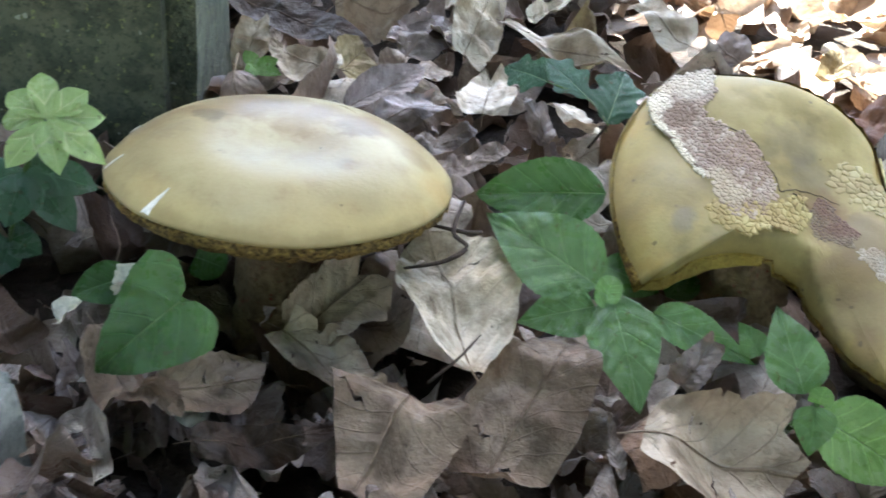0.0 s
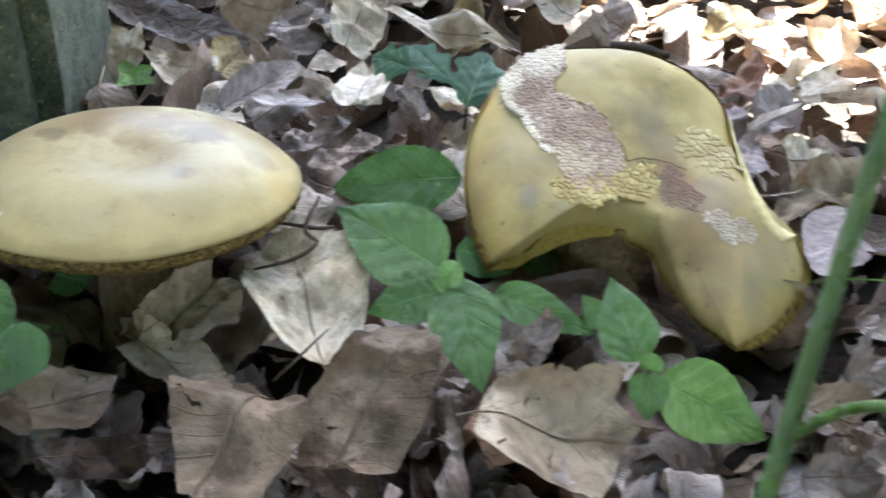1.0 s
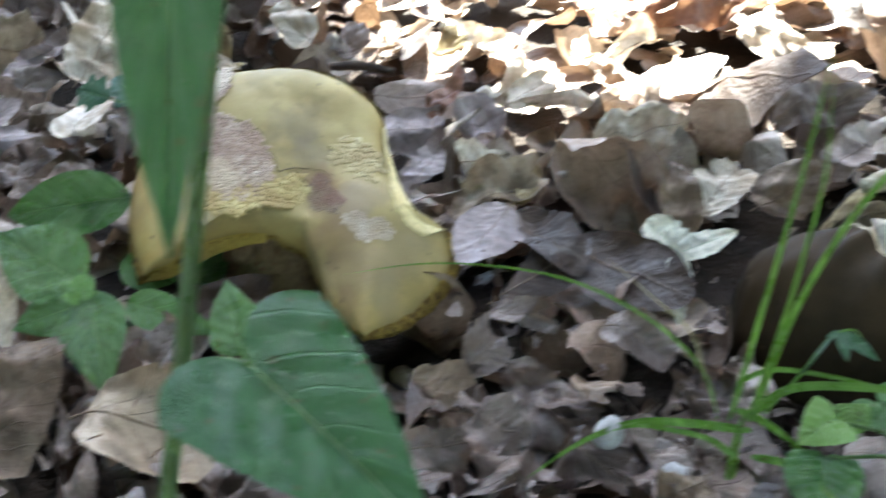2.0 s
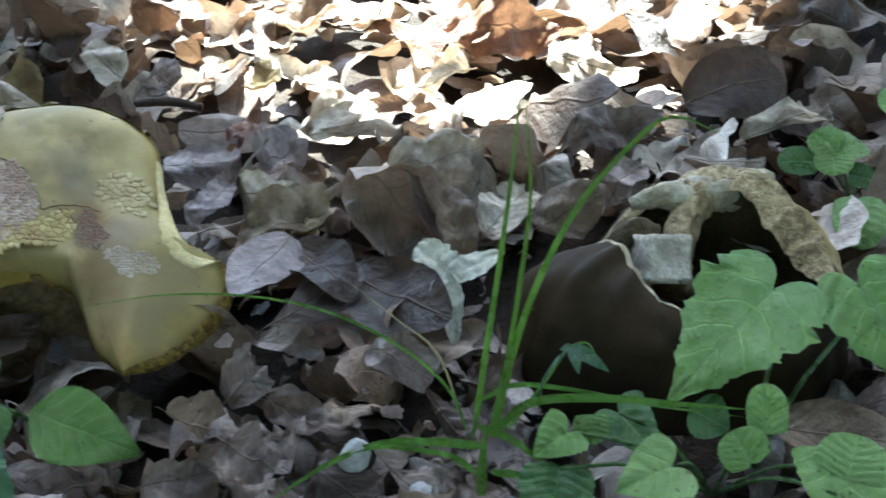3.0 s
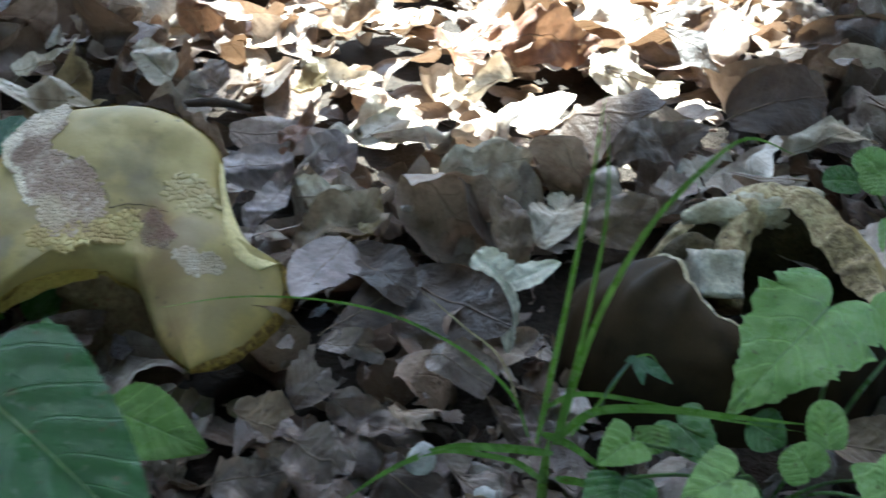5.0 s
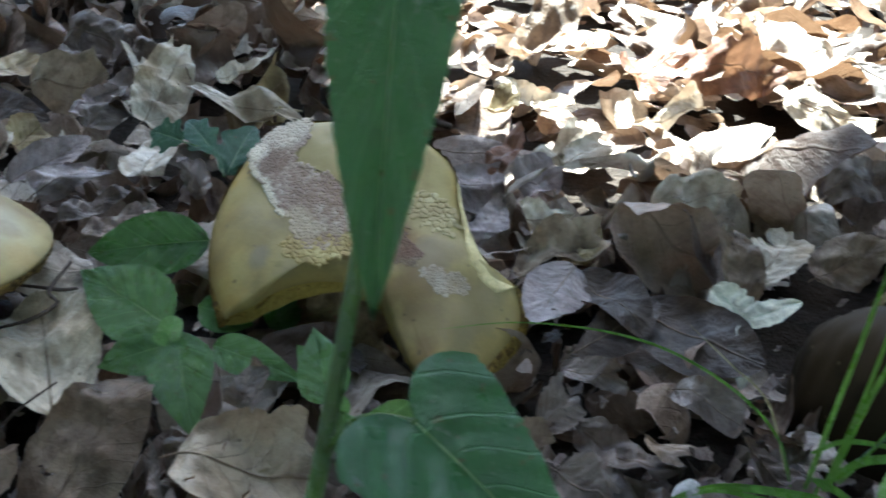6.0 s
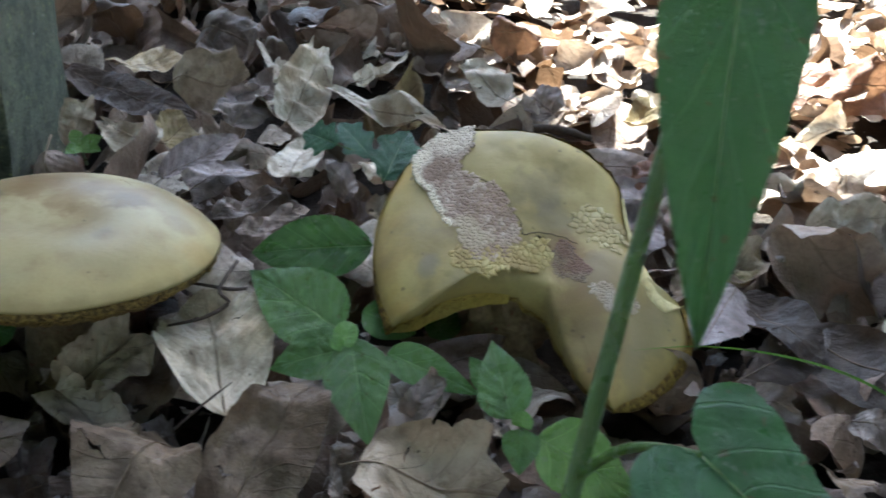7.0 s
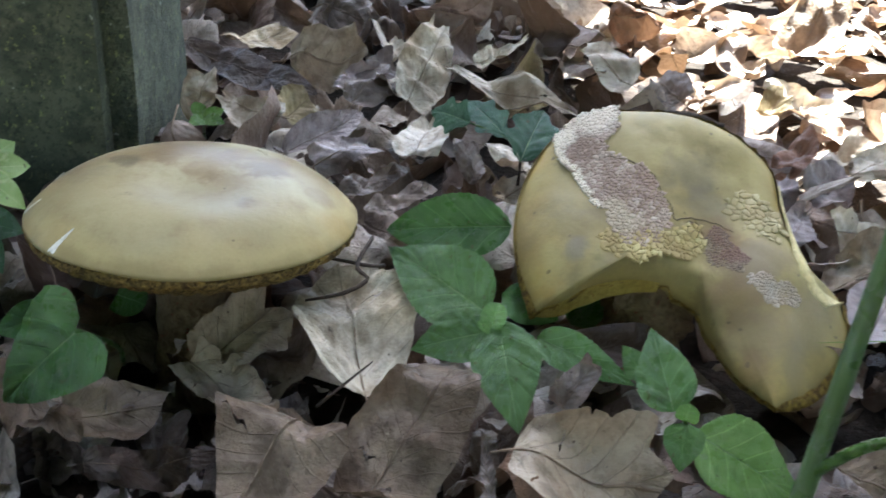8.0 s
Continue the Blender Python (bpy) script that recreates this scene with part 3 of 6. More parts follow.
def build_bent_mushroom():
    whole = thing("mushroom", (0.118, 0.318, lie(0.118, 0.318)), "yellow-olive mushroom with a bent gnawed cap and cracked pinkish patches", "mushroom")
    mid = Vector((0.0080, 0.0, 0))
    loop = [Vector((x, u, 0)) for x, u in B_RIM]
    rim = smooth_line([*loop, loop[0]], 185)[:-1]
    count, rings = len(rim), 26
    verts = [bent_point(mid.x, mid.y)]
    for k in range(1, rings + 1):
        f = k / rings
        for c, p in enumerate(rim):
            q = mid + (p - mid) * f
            verts.append(bent_point(q.x, q.y) - B_N * rim_drop(c / count, f))
    faces = [(0, 1 + c, 1 + (c + 1) % count) for c in range(count)]
    faces += [tuple(1 + v for v in f) for f in grid_faces(rings, count, True)]
    cap = under("cap", mesh_of("cap", verts, faces, CAP_YELLOW, [(0.5, 0.0)] + [(c / count, (k + 1) / rings) for k in range(rings) for c in range(count)]), whole)
    # spongy layer below, set in from the rim
    verts = []
    for inset, drop in ((0.985, 0.0022), (0.994, 0.0030), (0.990, 0.0044), (0.968, 0.0068), (0.93, 0.0095), (0.80, 0.0115), (0.4, 0.012)):
        for k, p in enumerate(rim):
            flare = 0.050 * math.exp(-((k / count - 0.614) / 0.065) ** 4) + 0.03 * math.exp(-(((k / count + 0.5) % 1.0 - 0.5) / 0.03) ** 2)
            q = mid + (p - mid) * (inset + (flare if 0.96 < inset and drop > 0.0025 else 0.0))
            grow = 0.55 + 0.45 * noise.noise(Vector((p.x, p.y, 0)) * 30) if inset < 0.99 else 1.0
            verts.append(bent_point(q.x, q.y) - B_N * (rim_drop(k / count, min(1.0, inset)) - 0.003 + drop * (0.7 + 0.3 * grow)) + Vector((0.0006 * noise.noise(q * 800), 0, 0.0011 * noise.noise(q * 620))))
    under("pore_layer", mesh_of("pore_layer", verts, grid_faces(7, count, True), PORES_GOLD), whole, "golden brown spongy pore layer")
    # the margin rolls in along the hollow's edge: a smooth golden band
    run = [k for k in range(count) if k / count > 0.876]
    verts = []
    for k in run:
        f = (k - run[0]) / (len(run) - 1)
        deep = 0.0040 * math.sin(math.pi * min(1.0, f * 1.02)) ** 0.7 * (1 + 0.25 * noise.noise(rim[k] * 120)) + 0.0006
        p = rim[k]
        inward = (mid + Vector((-0.012, 0.004, 0)) - p).normalized()
        q = mid + (p - mid) * 0.965
        verts.append(bent_point(q.x, q.y, 0.0003) - B_N * rim_drop(k / count, 0.965))
        for t, out in ((0.0, 0.0009), (0.33, 0.0013), (0.7, 0.0009), (1.0, -0.0008)):
            q = p - inward * out
            verts.append(bent_point(q.x, q.y) - B_N * rim_drop(k / count, 1.0) + Vector((0, -0.12, -1)).normalized() * deep * t)
    under("margin", mesh_of("margin", verts, grid_faces(len(run), 5), PORES_YELLOW), whole, "smooth golden yellow inrolled margin")
    under("stem", tube("stem", [(0.110, 0.326, 0.105), (0.112, 0.324, 0.130), (0.114, 0.324, 0.158)], [0.026, 0.021, 0.020], STEM, 26, 44, 0.45), whole, "gnawed reddish-brown stem")
    # patches of cracked skin: many small raised plates
    rng = random.Random(5)

    def inside(x, u):
        hit = False
        for p, q in zip(rim, rim[1:] + rim[:1]):
            if (p.y > u) != (q.y > u) and x < p.x + (u - p.y) / (q.y - p.y) * (q.x - p.x):
                hit = not hit
        return hit

    def plates(name, label, spine, size, low, high, material, keep=1.05):
        """A patch of skin cracked into many-sided plates that share their joints."""
        verts, faces = [], []
        step = size * 1.05
        us, xs = [q[1] for q in spine], [q[0] for q in spine]

        def corner(x, u):
            p = Vector((x, u, 0)) / size
            return x + 0.95 * size * noise.noise(p * 0.83 + Vector((9, 0, 0))), u + 0.95 * size * noise.noise(p * 0.83 + Vector((0, 9, 3)))

        row, u = 0, min(us) - 0.016
        while u < max(us) + 0.016:
            x = min(xs) - 0.018 + (row % 2) * step / 2
            while x < max(xs) + 0.018:
                edge = 0.0022 * noise.noise(Vector((x, u, 0)) * 260)
                best = 9.0
                for (x0, u0, r0), (x1, u1, r1) in zip(spine, spine[1:]):
                    f = max(0.0, min(1.0, ((x - x0) * (x1 - x0) + (u - u0) * (u1 - u0)) / ((x1 - x0) ** 2 + (u1 - u0) ** 2 + 1e-12)))
                    best = min(best, math.hypot(x - x0 - f * (x1 - x0), u - u0 - f * (u1 - u0)) - (r0 + f * (r1 - r0)))
                if best + edge < 0 and inside(mid.x + (x - mid.x) * keep, mid.y + (u - mid.y) * keep):
                    ring = [corner(x + step / 1.732 * math.sin(radians(60 * s)), u + step / 1.732 * math.cos(radians(60 * s))) for s in range(6)]
                    cx, cu = sum(q[0] for q in ring) / 6, sum(q[1] for q in ring) / 6
                    lift = rng.uniform(low, high)
                    k = len(verts)
                    for inset, up in ((0.96, -0.0003), (0.85, lift * 0.7), (0.55, lift)):
                        for qx, qu in ring:
                            verts.append(bent_point(cx + (qx - cx) * inset, cu + (qu - cu) * inset, up))
                    for t in range(2):
                        faces += [(k + t * 6 + s, k + t * 6 + (s + 1) % 6, k + t * 6 + 6 + (s + 1) % 6, k + t * 6 + 6 + s) for s in range(6)]
                    faces.append(tuple(k + 12 + s for s in range(6)))
                x += step
            u += step * 0.866
            row += 1
        ob = under(name, mesh_of(name, verts, faces, material, smooth=True), cap, label)
        ob["kind"] = "stuff"

    plates("cracked_patch", "pinkish-grey patch of finely cracked skin, whitish above",
           [(-0.0200, 0.0570, 0.0060), (-0.0260, 0.0470, 0.0105), (-0.0298, 0.0385, 0.0096), (-0.0290, 0.0290, 0.0078), (-0.0220, 0.0215, 0.0092), (-0.0165, 0.0140, 0.0132), (-0.0120, 0.0050, 0.0122), (-0.0130, -0.0030, 0.0095)],
           0.00165, 0.00020, 0.00050, PLATE_GREY)
    plates("cracked_patch", "yellow patch of coarse cracked skin", [(-0.0210, -0.0118, 0.0052), (-0.0140, -0.0132, 0.0058), (-0.0050, -0.0095, 0.0040), (0.0050, -0.0070, 0.0060), (0.0085, -0.0020, 0.0040)], 0.0022, 0.0002, 0.0005, PLATE_YELLOW)
    plates("cracked_patch", "cream-yellow warty patch", [(0.0280, 0.0085, 0.0080), (0.0330, 0.0035, 0.0085)], 0.0027, 0.0001, 0.0005, PLATE_WART, 1.02)
    plates("gnawed_pit", "dark reddish-brown gnawed hollow", [(0.0160, -0.0035, 0.0042), (0.0175, -0.0105, 0.0058), (0.0210, -0.0155, 0.0038)], 0.0011, 0.0001, 0.00020, PLATE_DARK)
    # the bite in the margin: pale flesh laid bare
    edge_line = [rim[k] for k in range(len(rim)) if 0.040 < rim[k].x and -0.0212 < rim[k].y < 0.024 and k < 125]
    verts = []
    for k, p in enumerate(edge_line):
        f = k / (len(edge_line) - 1)
        wide = (0.0016 + 0.0105 * math.sin(math.pi * f ** 1.5) ** 1.3) * (1 + 0.22 * noise.noise(p * 230)) * (1.0 if f < 0.93 else (1.03 - f) / 0.10)
        inward = Vector((-0.80, -0.35 - 0.35 * f, 0)).normalized()
        for t, lift in ((-0.06, -0.0040), (0.0, 0.0001), (0.25, 0.0004), (0.6, 0.0004), (0.9, 0.0004), (1.0, -0.0003)):
            q = p + inward * wide * t
            verts.append(bent_point(q.x, q.y, lift) - B_N * rim_drop(0.5, 1.0) * max(0.0, 1 - max(t, 0.0) * 2.5))
    under("torn_edge", mesh_of("torn_edge", verts, grid_faces(len(edge_line), 6), FLESH_YELLOW), cap, "pale yellow torn flesh at the cap edge")
    plates("skin_lip", "cream torn lip of skin", [(-0.0360, 0.0490, 0.0013), (-0.0392, 0.0385, 0.0019), (-0.0370, 0.0285, 0.0015), (-0.0312, 0.0195, 0.0010), (-0.0306, 0.0125, 0.0009), (-0.0258, 0.0030, 0.0008)],
           0.0010, 0.0003, 0.0008, PLATE_CREAM)
    plates("cracked_patch", "small pale grey patch of cracked skin", [(0.0265, -0.0225, 0.0028), (0.0320, -0.0275, 0.0046), (0.0365, -0.0275, 0.0046)], 0.00125, 0.0001, 0.0003, PLATE_PALE)

    # a dark fissure line, also standing in for the lifted skin's shadow
    def edge_shadow(points):
        line = []
        for k, q in enumerate(smooth_line([Vector((x, u, 0)) for x, u in points], 60)):
            x, u = q.x + 0.0007 * noise.noise(q * 420), q.y + 0.0007 * noise.noise(q * 420 + Vector((7, 0, 0)))
            line.append(bent_point(x, u, 0.00005))
        under("edge_shadow", tube("edge_shadow", line, [0.0001, 0.0003, 0.00022, 0.0003, 0.0001], SCAR_SHADOW, 90, 5, 0.7), cap, "dark line painted as the shadow of the torn skin edge")

    edge_shadow([(-0.0145, 0.0500), (-0.0190, 0.0400), (-0.0205, 0.0300), (-0.0130, 0.0262), (-0.0050, 0.0205), (-0.0030, 0.0140), (0.0005, 0.0070), (0.0012, 0.0015), (0.0080, 0.0040), (0.0150, 0.0030), (0.0215, -0.0020)])


def plate_material(name, stops, dark, stains=()):
    n = Nodes(name)
    pick = n.tree.nodes.new("ShaderNodeNewGeometry").outputs["Random Per Island"]
    c = n.ramp(pick, stops)
    c = n.mix(n.between(n.noise(75.0, 3.0), 0.40, 0.62, 0.0, 0.85), c, dark)
    for (x, u), radius, tint, amount in stains:
        c = n.blot(c, bent_point(x, u), radius, tint, amount)
    return n.done(c, 0.75, n.bump(n.noise(1500.0, 3.0), 0.4, 0.0003))


# brown left of the lower lobe's ridge is partly stain, partly painted shade
CAP_YELLOW = cap_material("cap_skin_yellow", (0.335, 0.270, 0.112), (0.240, 0.186, 0.072), (0.160, 0.120, 0.058), 0.60, (0.35, 0.25, 0.068), [(bent_point(x, u), size, tint, amount) for x, u, size, tint, amount in (
    (0.010, 0.022, 0.014, GREY_STAIN, 0.42), (0.011, 0.044, 0.015, OLIVE_STAIN, 0.5), (-0.004, 0.050, 0.010, OLIVE_STAIN, 0.45), (0.025, 0.033, 0.012, OLIVE_STAIN, 0.35), (0.014, 0.010, 0.010, GREY_STAIN, 0.4),
    (0.014, -0.001, 0.009, BROWN_STAIN_SHADE, 0.6), (0.019, -0.009, 0.011, RED_STAIN, 0.45), (0.024, -0.018, 0.012, GREY_STAIN, 0.55), (0.020, -0.028, 0.018, BROWN_STAIN_SHADE, 0.68), (0.034, -0.010, 0.014, (0.21, 0.158, 0.080), 0.5), (0.030, -0.016, 0.011, (0.20, 0.150, 0.085), 0.5),
    (0.024, -0.042, 0.015, (0.19, 0.138, 0.070), 0.6), (0.042, -0.036, 0.014, (0.21, 0.158, 0.080), 0.55), (0.022, -0.056, 0.012, BROWN_STAIN_SHADE, 0.5), (0.036, -0.052, 0.012, (0.20, 0.150, 0.075), 0.5), (0.048, -0.026, 0.010, (0.22, 0.165, 0.080), 0.45), (0.048, -0.050, 0.009, OLIVE_STAIN, 0.35),
    (-0.052, 0.010, 0.012, BROWN_STAIN_SHADE, 0.4), (-0.052, -0.010, 0.010, BROWN_STAIN_SHADE, 0.35), (-0.046, -0.030, 0.009, (0.30, 0.175, 0.035), 0.5), (-0.036, -0.006, 0.009, OLIVE_STAIN, 0.4), (-0.034, -0.015, 0.006, GREY_STAIN, 0.7),
    (-0.046, 0.034, 0.012, (0.34, 0.215, 0.055), 0.45), (-0.024, -0.020, 0.008, GREY_STAIN, 0.35))], 0.25)
PLATE_WART = plate_material("plate_wart", [(0.0, (0.33, 0.260, 0.120)), (0.5, (0.39, 0.315, 0.160)), (1.0, (0.45, 0.375, 0.21))], (0.28, 0.21, 0.095))
PLATE_GREY = plate_material("plate_grey", [(0.0, (0.25, 0.172, 0.128)), (0.5, (0.33, 0.240, 0.182)), (1.0, (0.43, 0.340, 0.265))], (0.195, 0.125, 0.090),
                            [((-0.024, 0.052), 0.016, (0.60, 0.52, 0.41), 0.75), ((-0.037, 0.040), 0.008, (0.66, 0.58, 0.46), 0.8), ((-0.020, 0.000), 0.010, (0.50, 0.41, 0.28), 0.6), ((-0.008, 0.018), 0.010, (0.29, 0.195, 0.145), 0.6)])
PLATE_PALE = plate_material("plate_pale", [(0.0, (0.33, 0.265, 0.20)), (0.5, (0.39, 0.32, 0.25)), (1.0, (0.46, 0.39, 0.31))], (0.29, 0.22, 0.15))
PLATE_YELLOW = plate_material("plate_yellow", [(0.0, (0.33, 0.245, 0.085)), (0.5, (0.39, 0.30, 0.120)), (1.0, (0.45, 0.365, 0.165))], (0.27, 0.19, 0.07))
PLATE_DARK = plate_material("plate_dark", [(0.0, (0.105, 0.074, 0.045)), (0.5, (0.145, 0.102, 0.062)), (1.0, (0.20, 0.150, 0.090))], (0.13, 0.060, 0.042))
PLATE_CREAM = plate_material("plate_cream", [(0.0, (0.62, 0.54, 0.41)), (1.0, (0.74, 0.67, 0.54))], (0.52, 0.43, 0.31))
FLESH_YELLOW = rough_material("yellow_flesh", (0.56, 0.455, 0.215), (0.68, 0.575, 0.32), 70.0, 500.0, 0.7, 0.0008)
build_bent_mushroom()


def build_rotten_mushroom():
    """A broken, hollow old cap: a dark front wall, a torn pale edge, a back wall and the stub of the stem."""
    cx, cy, z0 = 0.351, 0.2655, 0.106
    whole = thing("mushroom", (cx, cy, lie(cx, cy)), "rotten dark brown mushroom, broken open and hollow, with torn pale edges", "mushroom")
    count, rows = 180, 16

    def near(d, centre, wide):
        return math.exp(-(((d - centre + 180) % 360 - 180) / wide) ** 2)

    def cover(d):
        """How near to the middle the wall's edge reaches, its height and its thickness, by direction in degrees."""
        front, back, gap, side, right = near(d, 200, 46), near(d, 52, 40), near(d, 282, 30), near(d, 128, 20), near(d, 5, 30)
        return (0.86 - 0.40 * front + 0.02 * back - 0.10 * gap, 0.034 + 0.021 * front + 0.028 * back - 0.032 * side + 0.004 * right,
                0.0022 + 0.0065 * back + 0.0085 * right)

    def wall(inner):
        verts = []
        for r in range(rows):
            s = r / (rows - 1)
            for k in range(count):
                d = 360 * k / count
                a = radians(d)
                reach, tall, thick = cover(d)
                way = Vector((math.cos(a), math.sin(a), 0))
                reach += 0.04 * noise.noise(way * 5) + 0.008 * noise.noise(way * 14)
                tall += 0.003 * noise.noise(way * 6 + Vector((3, 0, 0)))
                rough = (0.0016 if inner else 0.0008) * noise.noise(Vector((way.x * 3, way.y * 3, s * 3 + (9 if inner else 0))) * 2.2)
                q = 1 - (1 - reach) * s ** 2.2 - (thick / 0.058 if inner else 0.0) + rough / 0.05
                z = z0 + tall * math.sin(s * math.pi / 2) - (thick * 0.55 * s if inner else 0.0) + rough
                verts.append(Vector((cx + 0.066 * q * way.x, cy + 0.053 * q * way.y, z)))
        return verts

    outer, hollow = wall(False), wall(True)
    faces = grid_faces(rows, count, True)
    under("cap", mesh_of("cap", outer, faces, CAP_ROT), whole, "smooth dark brown cap wall")
    under("hollow", mesh_of("hollow", hollow, [f[::-1] for f in faces], FLESH_OLD), whole, "decayed brown inside of the cap")

    def edge(first, last, material, label):
        verts = []
        turns = range(first, last + 1)
        for f in (0.0, 0.12, 0.25, 0.37, 0.5, 0.62, 0.75, 0.87, 1.0):
            for k in turns:
                p = outer[(rows - 1) * count + k % count].lerp(hollow[(rows - 1) * count + k % count], f)
                verts.append(p + Vector((0, 0, 0.0008 * math.sin(math.pi * f) + 0.0004 * noise.noise(Vector((k * 0.5, f * 3.0, 2.0))) + 0.0005 * noise.noise(p * 420) + 0.0002)))
        under("torn_edge", mesh_of("torn_edge", verts, grid_faces(9, len(turns)), material), whole, label)

    edge(-22, 56, FLESH_RING, "cream and olive fibrous flesh along the broken edge")
    edge(56, 88, FLESH_OLD, "dark decayed edge")
    edge(88, 164, FLESH, "pale torn flesh along the broken edge")
    # the torn flesh that spans the hollow: a pale band along the back, and a limb of it that comes down behind the stub
    under("flesh_bridge", tube("flesh_bridge", [(0.346, 0.302, 0.156), (0.357, 0.301, 0.158), (0.372, 0.300, 0.157), (0.388, 0.301, 0.157), (0.404, 0.300, 0.156)], [0.0024, 0.0048, 0.0078, 0.0080, 0.0080], FLESH_BAND, 30, 24, 0.30), whole, "whitish torn flesh along the back of the hollow")
    under("flesh_bridge", tube("flesh_bridge", [(0.374, 0.300, 0.157), (0.366, 0.293, 0.151), (0.358, 0.284, 0.142), (0.351, 0.274, 0.128)], [0.0085, 0.0062, 0.0062, 0.0090], FLESH_RING, 24, 24, 0.35), whole, "brown decayed flesh inside the cap")
    under("flesh_bridge", tube("flesh_bridge", [(0.326, 0.274, 0.140), (0.332, 0.280, 0.148), (0.340, 0.283, 0.153), (0.350, 0.284, 0.151)], [0.0050, 0.0046, 0.0044, 0.0030], FLESH_OLD, 20, 18, 0.35), whole, "brown fibres inside the cap")
    # stub of the stem, torn square
    bm = bmesh.new()
    bmesh.ops.create_cube(bm, size=1.0)
    bmesh.ops.scale(bm, vec=(0.0185, 0.0130, 0.0180), verts=bm.verts)
    bmesh.ops.subdivide_edges(bm, edges=bm.edges[:], cuts=6, use_grid_fill=True)
    for v in bm.verts:
        p = v.co.copy()
        dent = 0.0016 * max(0.0, 1 - (p.x / 0.0075) ** 4) * max(0.0, 1 - (p.z / 0.0072) ** 4) if p.y < -0.006 else 0.0  # the front face has sunk in
        v.co += Vector((0.0010 * noise.noise(p * 230), dent + 0.0009 * noise.noise(p * 310), 0.0010 * noise.noise(p * 230 + Vector((4, 0, 0)))))
    bmesh.ops.transform(bm, matrix=pose(0.3465, 0.2715, 0.1450, -24, 11, 6), verts=bm.verts)
    me = bpy.data.meshes.new("stem")
    bm.to_mesh(me)
    bm.free()
    me.materials.append(FIBRE)
    me.polygons.foreach_set("use_smooth", [True] * len(me.polygons))
    under("stem", me, whole, "square torn whitish stub of the stem")


def ring_flesh():
    n = Nodes("ring_flesh")
    drawn = n.tree.nodes.new("ShaderNodeVectorMath")  # the fibres run down the wall
    drawn.operation = "MULTIPLY"
    n.tree.links.new(n.place(), drawn.inputs[0])
    drawn.inputs[1].default_value = (1.0, 1.0, 0.22)
    fibre, fine = n.noise(330.0, 4.0, 0.6, drawn.outputs[0]), n.noise(650.0, 4.0, 0.65)
    c = n.mix(n.between(fibre, 0.34, 0.66), (0.20, 0.135, 0.058), (0.47, 0.375, 0.205))
    c = n.blot(c, (0.412, 0.272, 0.140), 0.036, n.mix(n.between(fibre, 0.3, 0.7), (0.085, 0.058, 0.022), (0.27, 0.200, 0.085)), 0.95)
    c = n.blot(c, (0.352, 0.280, 0.120), 0.030, n.mix(n.between(fibre, 0.3, 0.7), (0.12, 0.080, 0.035), (0.34, 0.25, 0.12)), 0.9)
    c = n.mix(n.between(fine, 0.45, 0.75, 0.0, 0.6), c, (0.12, 0.085, 0.045))
    c = n.mix(n.between(n.noise(230.0, 3.0), 0.62, 0.70, 0.0, 0.85), c, (0.05, 0.035, 0.02))
    return n.done(c, 0.8, n.bump(n.calc("ADD", n.calc("MULTIPLY", fibre, 2.0), fine), 0.7, 0.0016))


FLESH_RING = ring_flesh()
FLESH_BAND = rough_material("pale_torn_flesh", (0.31, 0.26, 0.17), (0.52, 0.47, 0.36), 110.0, 520.0, 0.8, 0.0012, (0.22, 0.165, 0.09))
FIBRE = rough_material("stem_fibre", (0.52, 0.43, 0.33), (0.82, 0.74, 0.60), 130.0, 600.0, 0.8, 0.0012, (0.30, 0.225, 0.16))
build_rotten_mushroom()


# ---- fallen leaves ----
def toned(name, colour, second):
    n = Nodes(name)
    base = n.mix(n.between(n.noise(34.0, 4.0, 0.6), 0.36, 0.66), colour, second)
    return dead_leaf_skin(n, base, tuple(v * 0.42 for v in second))


PALE_DEAD = toned("dead_leaf_pale", (0.57, 0.50, 0.40), (0.40, 0.31, 0.21))
WHITE_DEAD = toned("dead_leaf_white", (0.64, 0.56, 0.44), (0.44, 0.35, 0.235))
LILAC_DEAD = toned("dead_leaf_lilac", (0.335, 0.275, 0.262), (0.215, 0.172, 0.165))
TAN_DEAD = toned("dead_leaf_tan", (0.37, 0.292, 0.208), (0.19, 0.134, 0.087))
BROWN_DEAD = toned("dead_leaf_brown", (0.235, 0.170, 0.118), (0.110, 0.075, 0.050))
DARK_DEAD = toned("dead_leaf_dark", (0.056, 0.038, 0.029), (0.032, 0.022, 0.017))
GREY_DEAD = toned("dead_leaf_grey", (0.205, 0.162, 0.138), (0.085, 0.064, 0.053))
PINK_DEAD = toned("dead_leaf_pinkish", (0.40, 0.310, 0.262), (0.27, 0.203, 0.168))
RED_DEAD = toned("dead_leaf_reddish", (0.24, 0.115, 0.065), (0.15, 0.070, 0.042))
OLIVE_DEAD = toned("dead_leaf_olive", (0.25, 0.19, 0.085), (0.14, 0.105, 0.05))
YELLOW_DEAD = toned("dead_leaf_yellowish", (0.42, 0.33, 0.18), (0.30, 0.22, 0.12))
WORDS = {LILAC_DEAD: "lilac-grey", WHITE_DEAD: "whitish", PALE_DEAD: "pale", TAN_DEAD: "tan", BROWN_DEAD: "brown", DARK_DEAD: "dark brown", GREY_DEAD: "greyish", PINK_DEAD: "pinkish-tan",
         RED_DEAD: "reddish-brown", OLIVE_DEAD: "olive-brown", YELLOW_DEAD: "yellowish"}


def broad(v):
    """A beech leaf's outline: broad in the middle, short tip."""
    return max(0.0, math.sin(math.pi * (0.04 + 0.96 * v ** 0.85))) ** 0.62


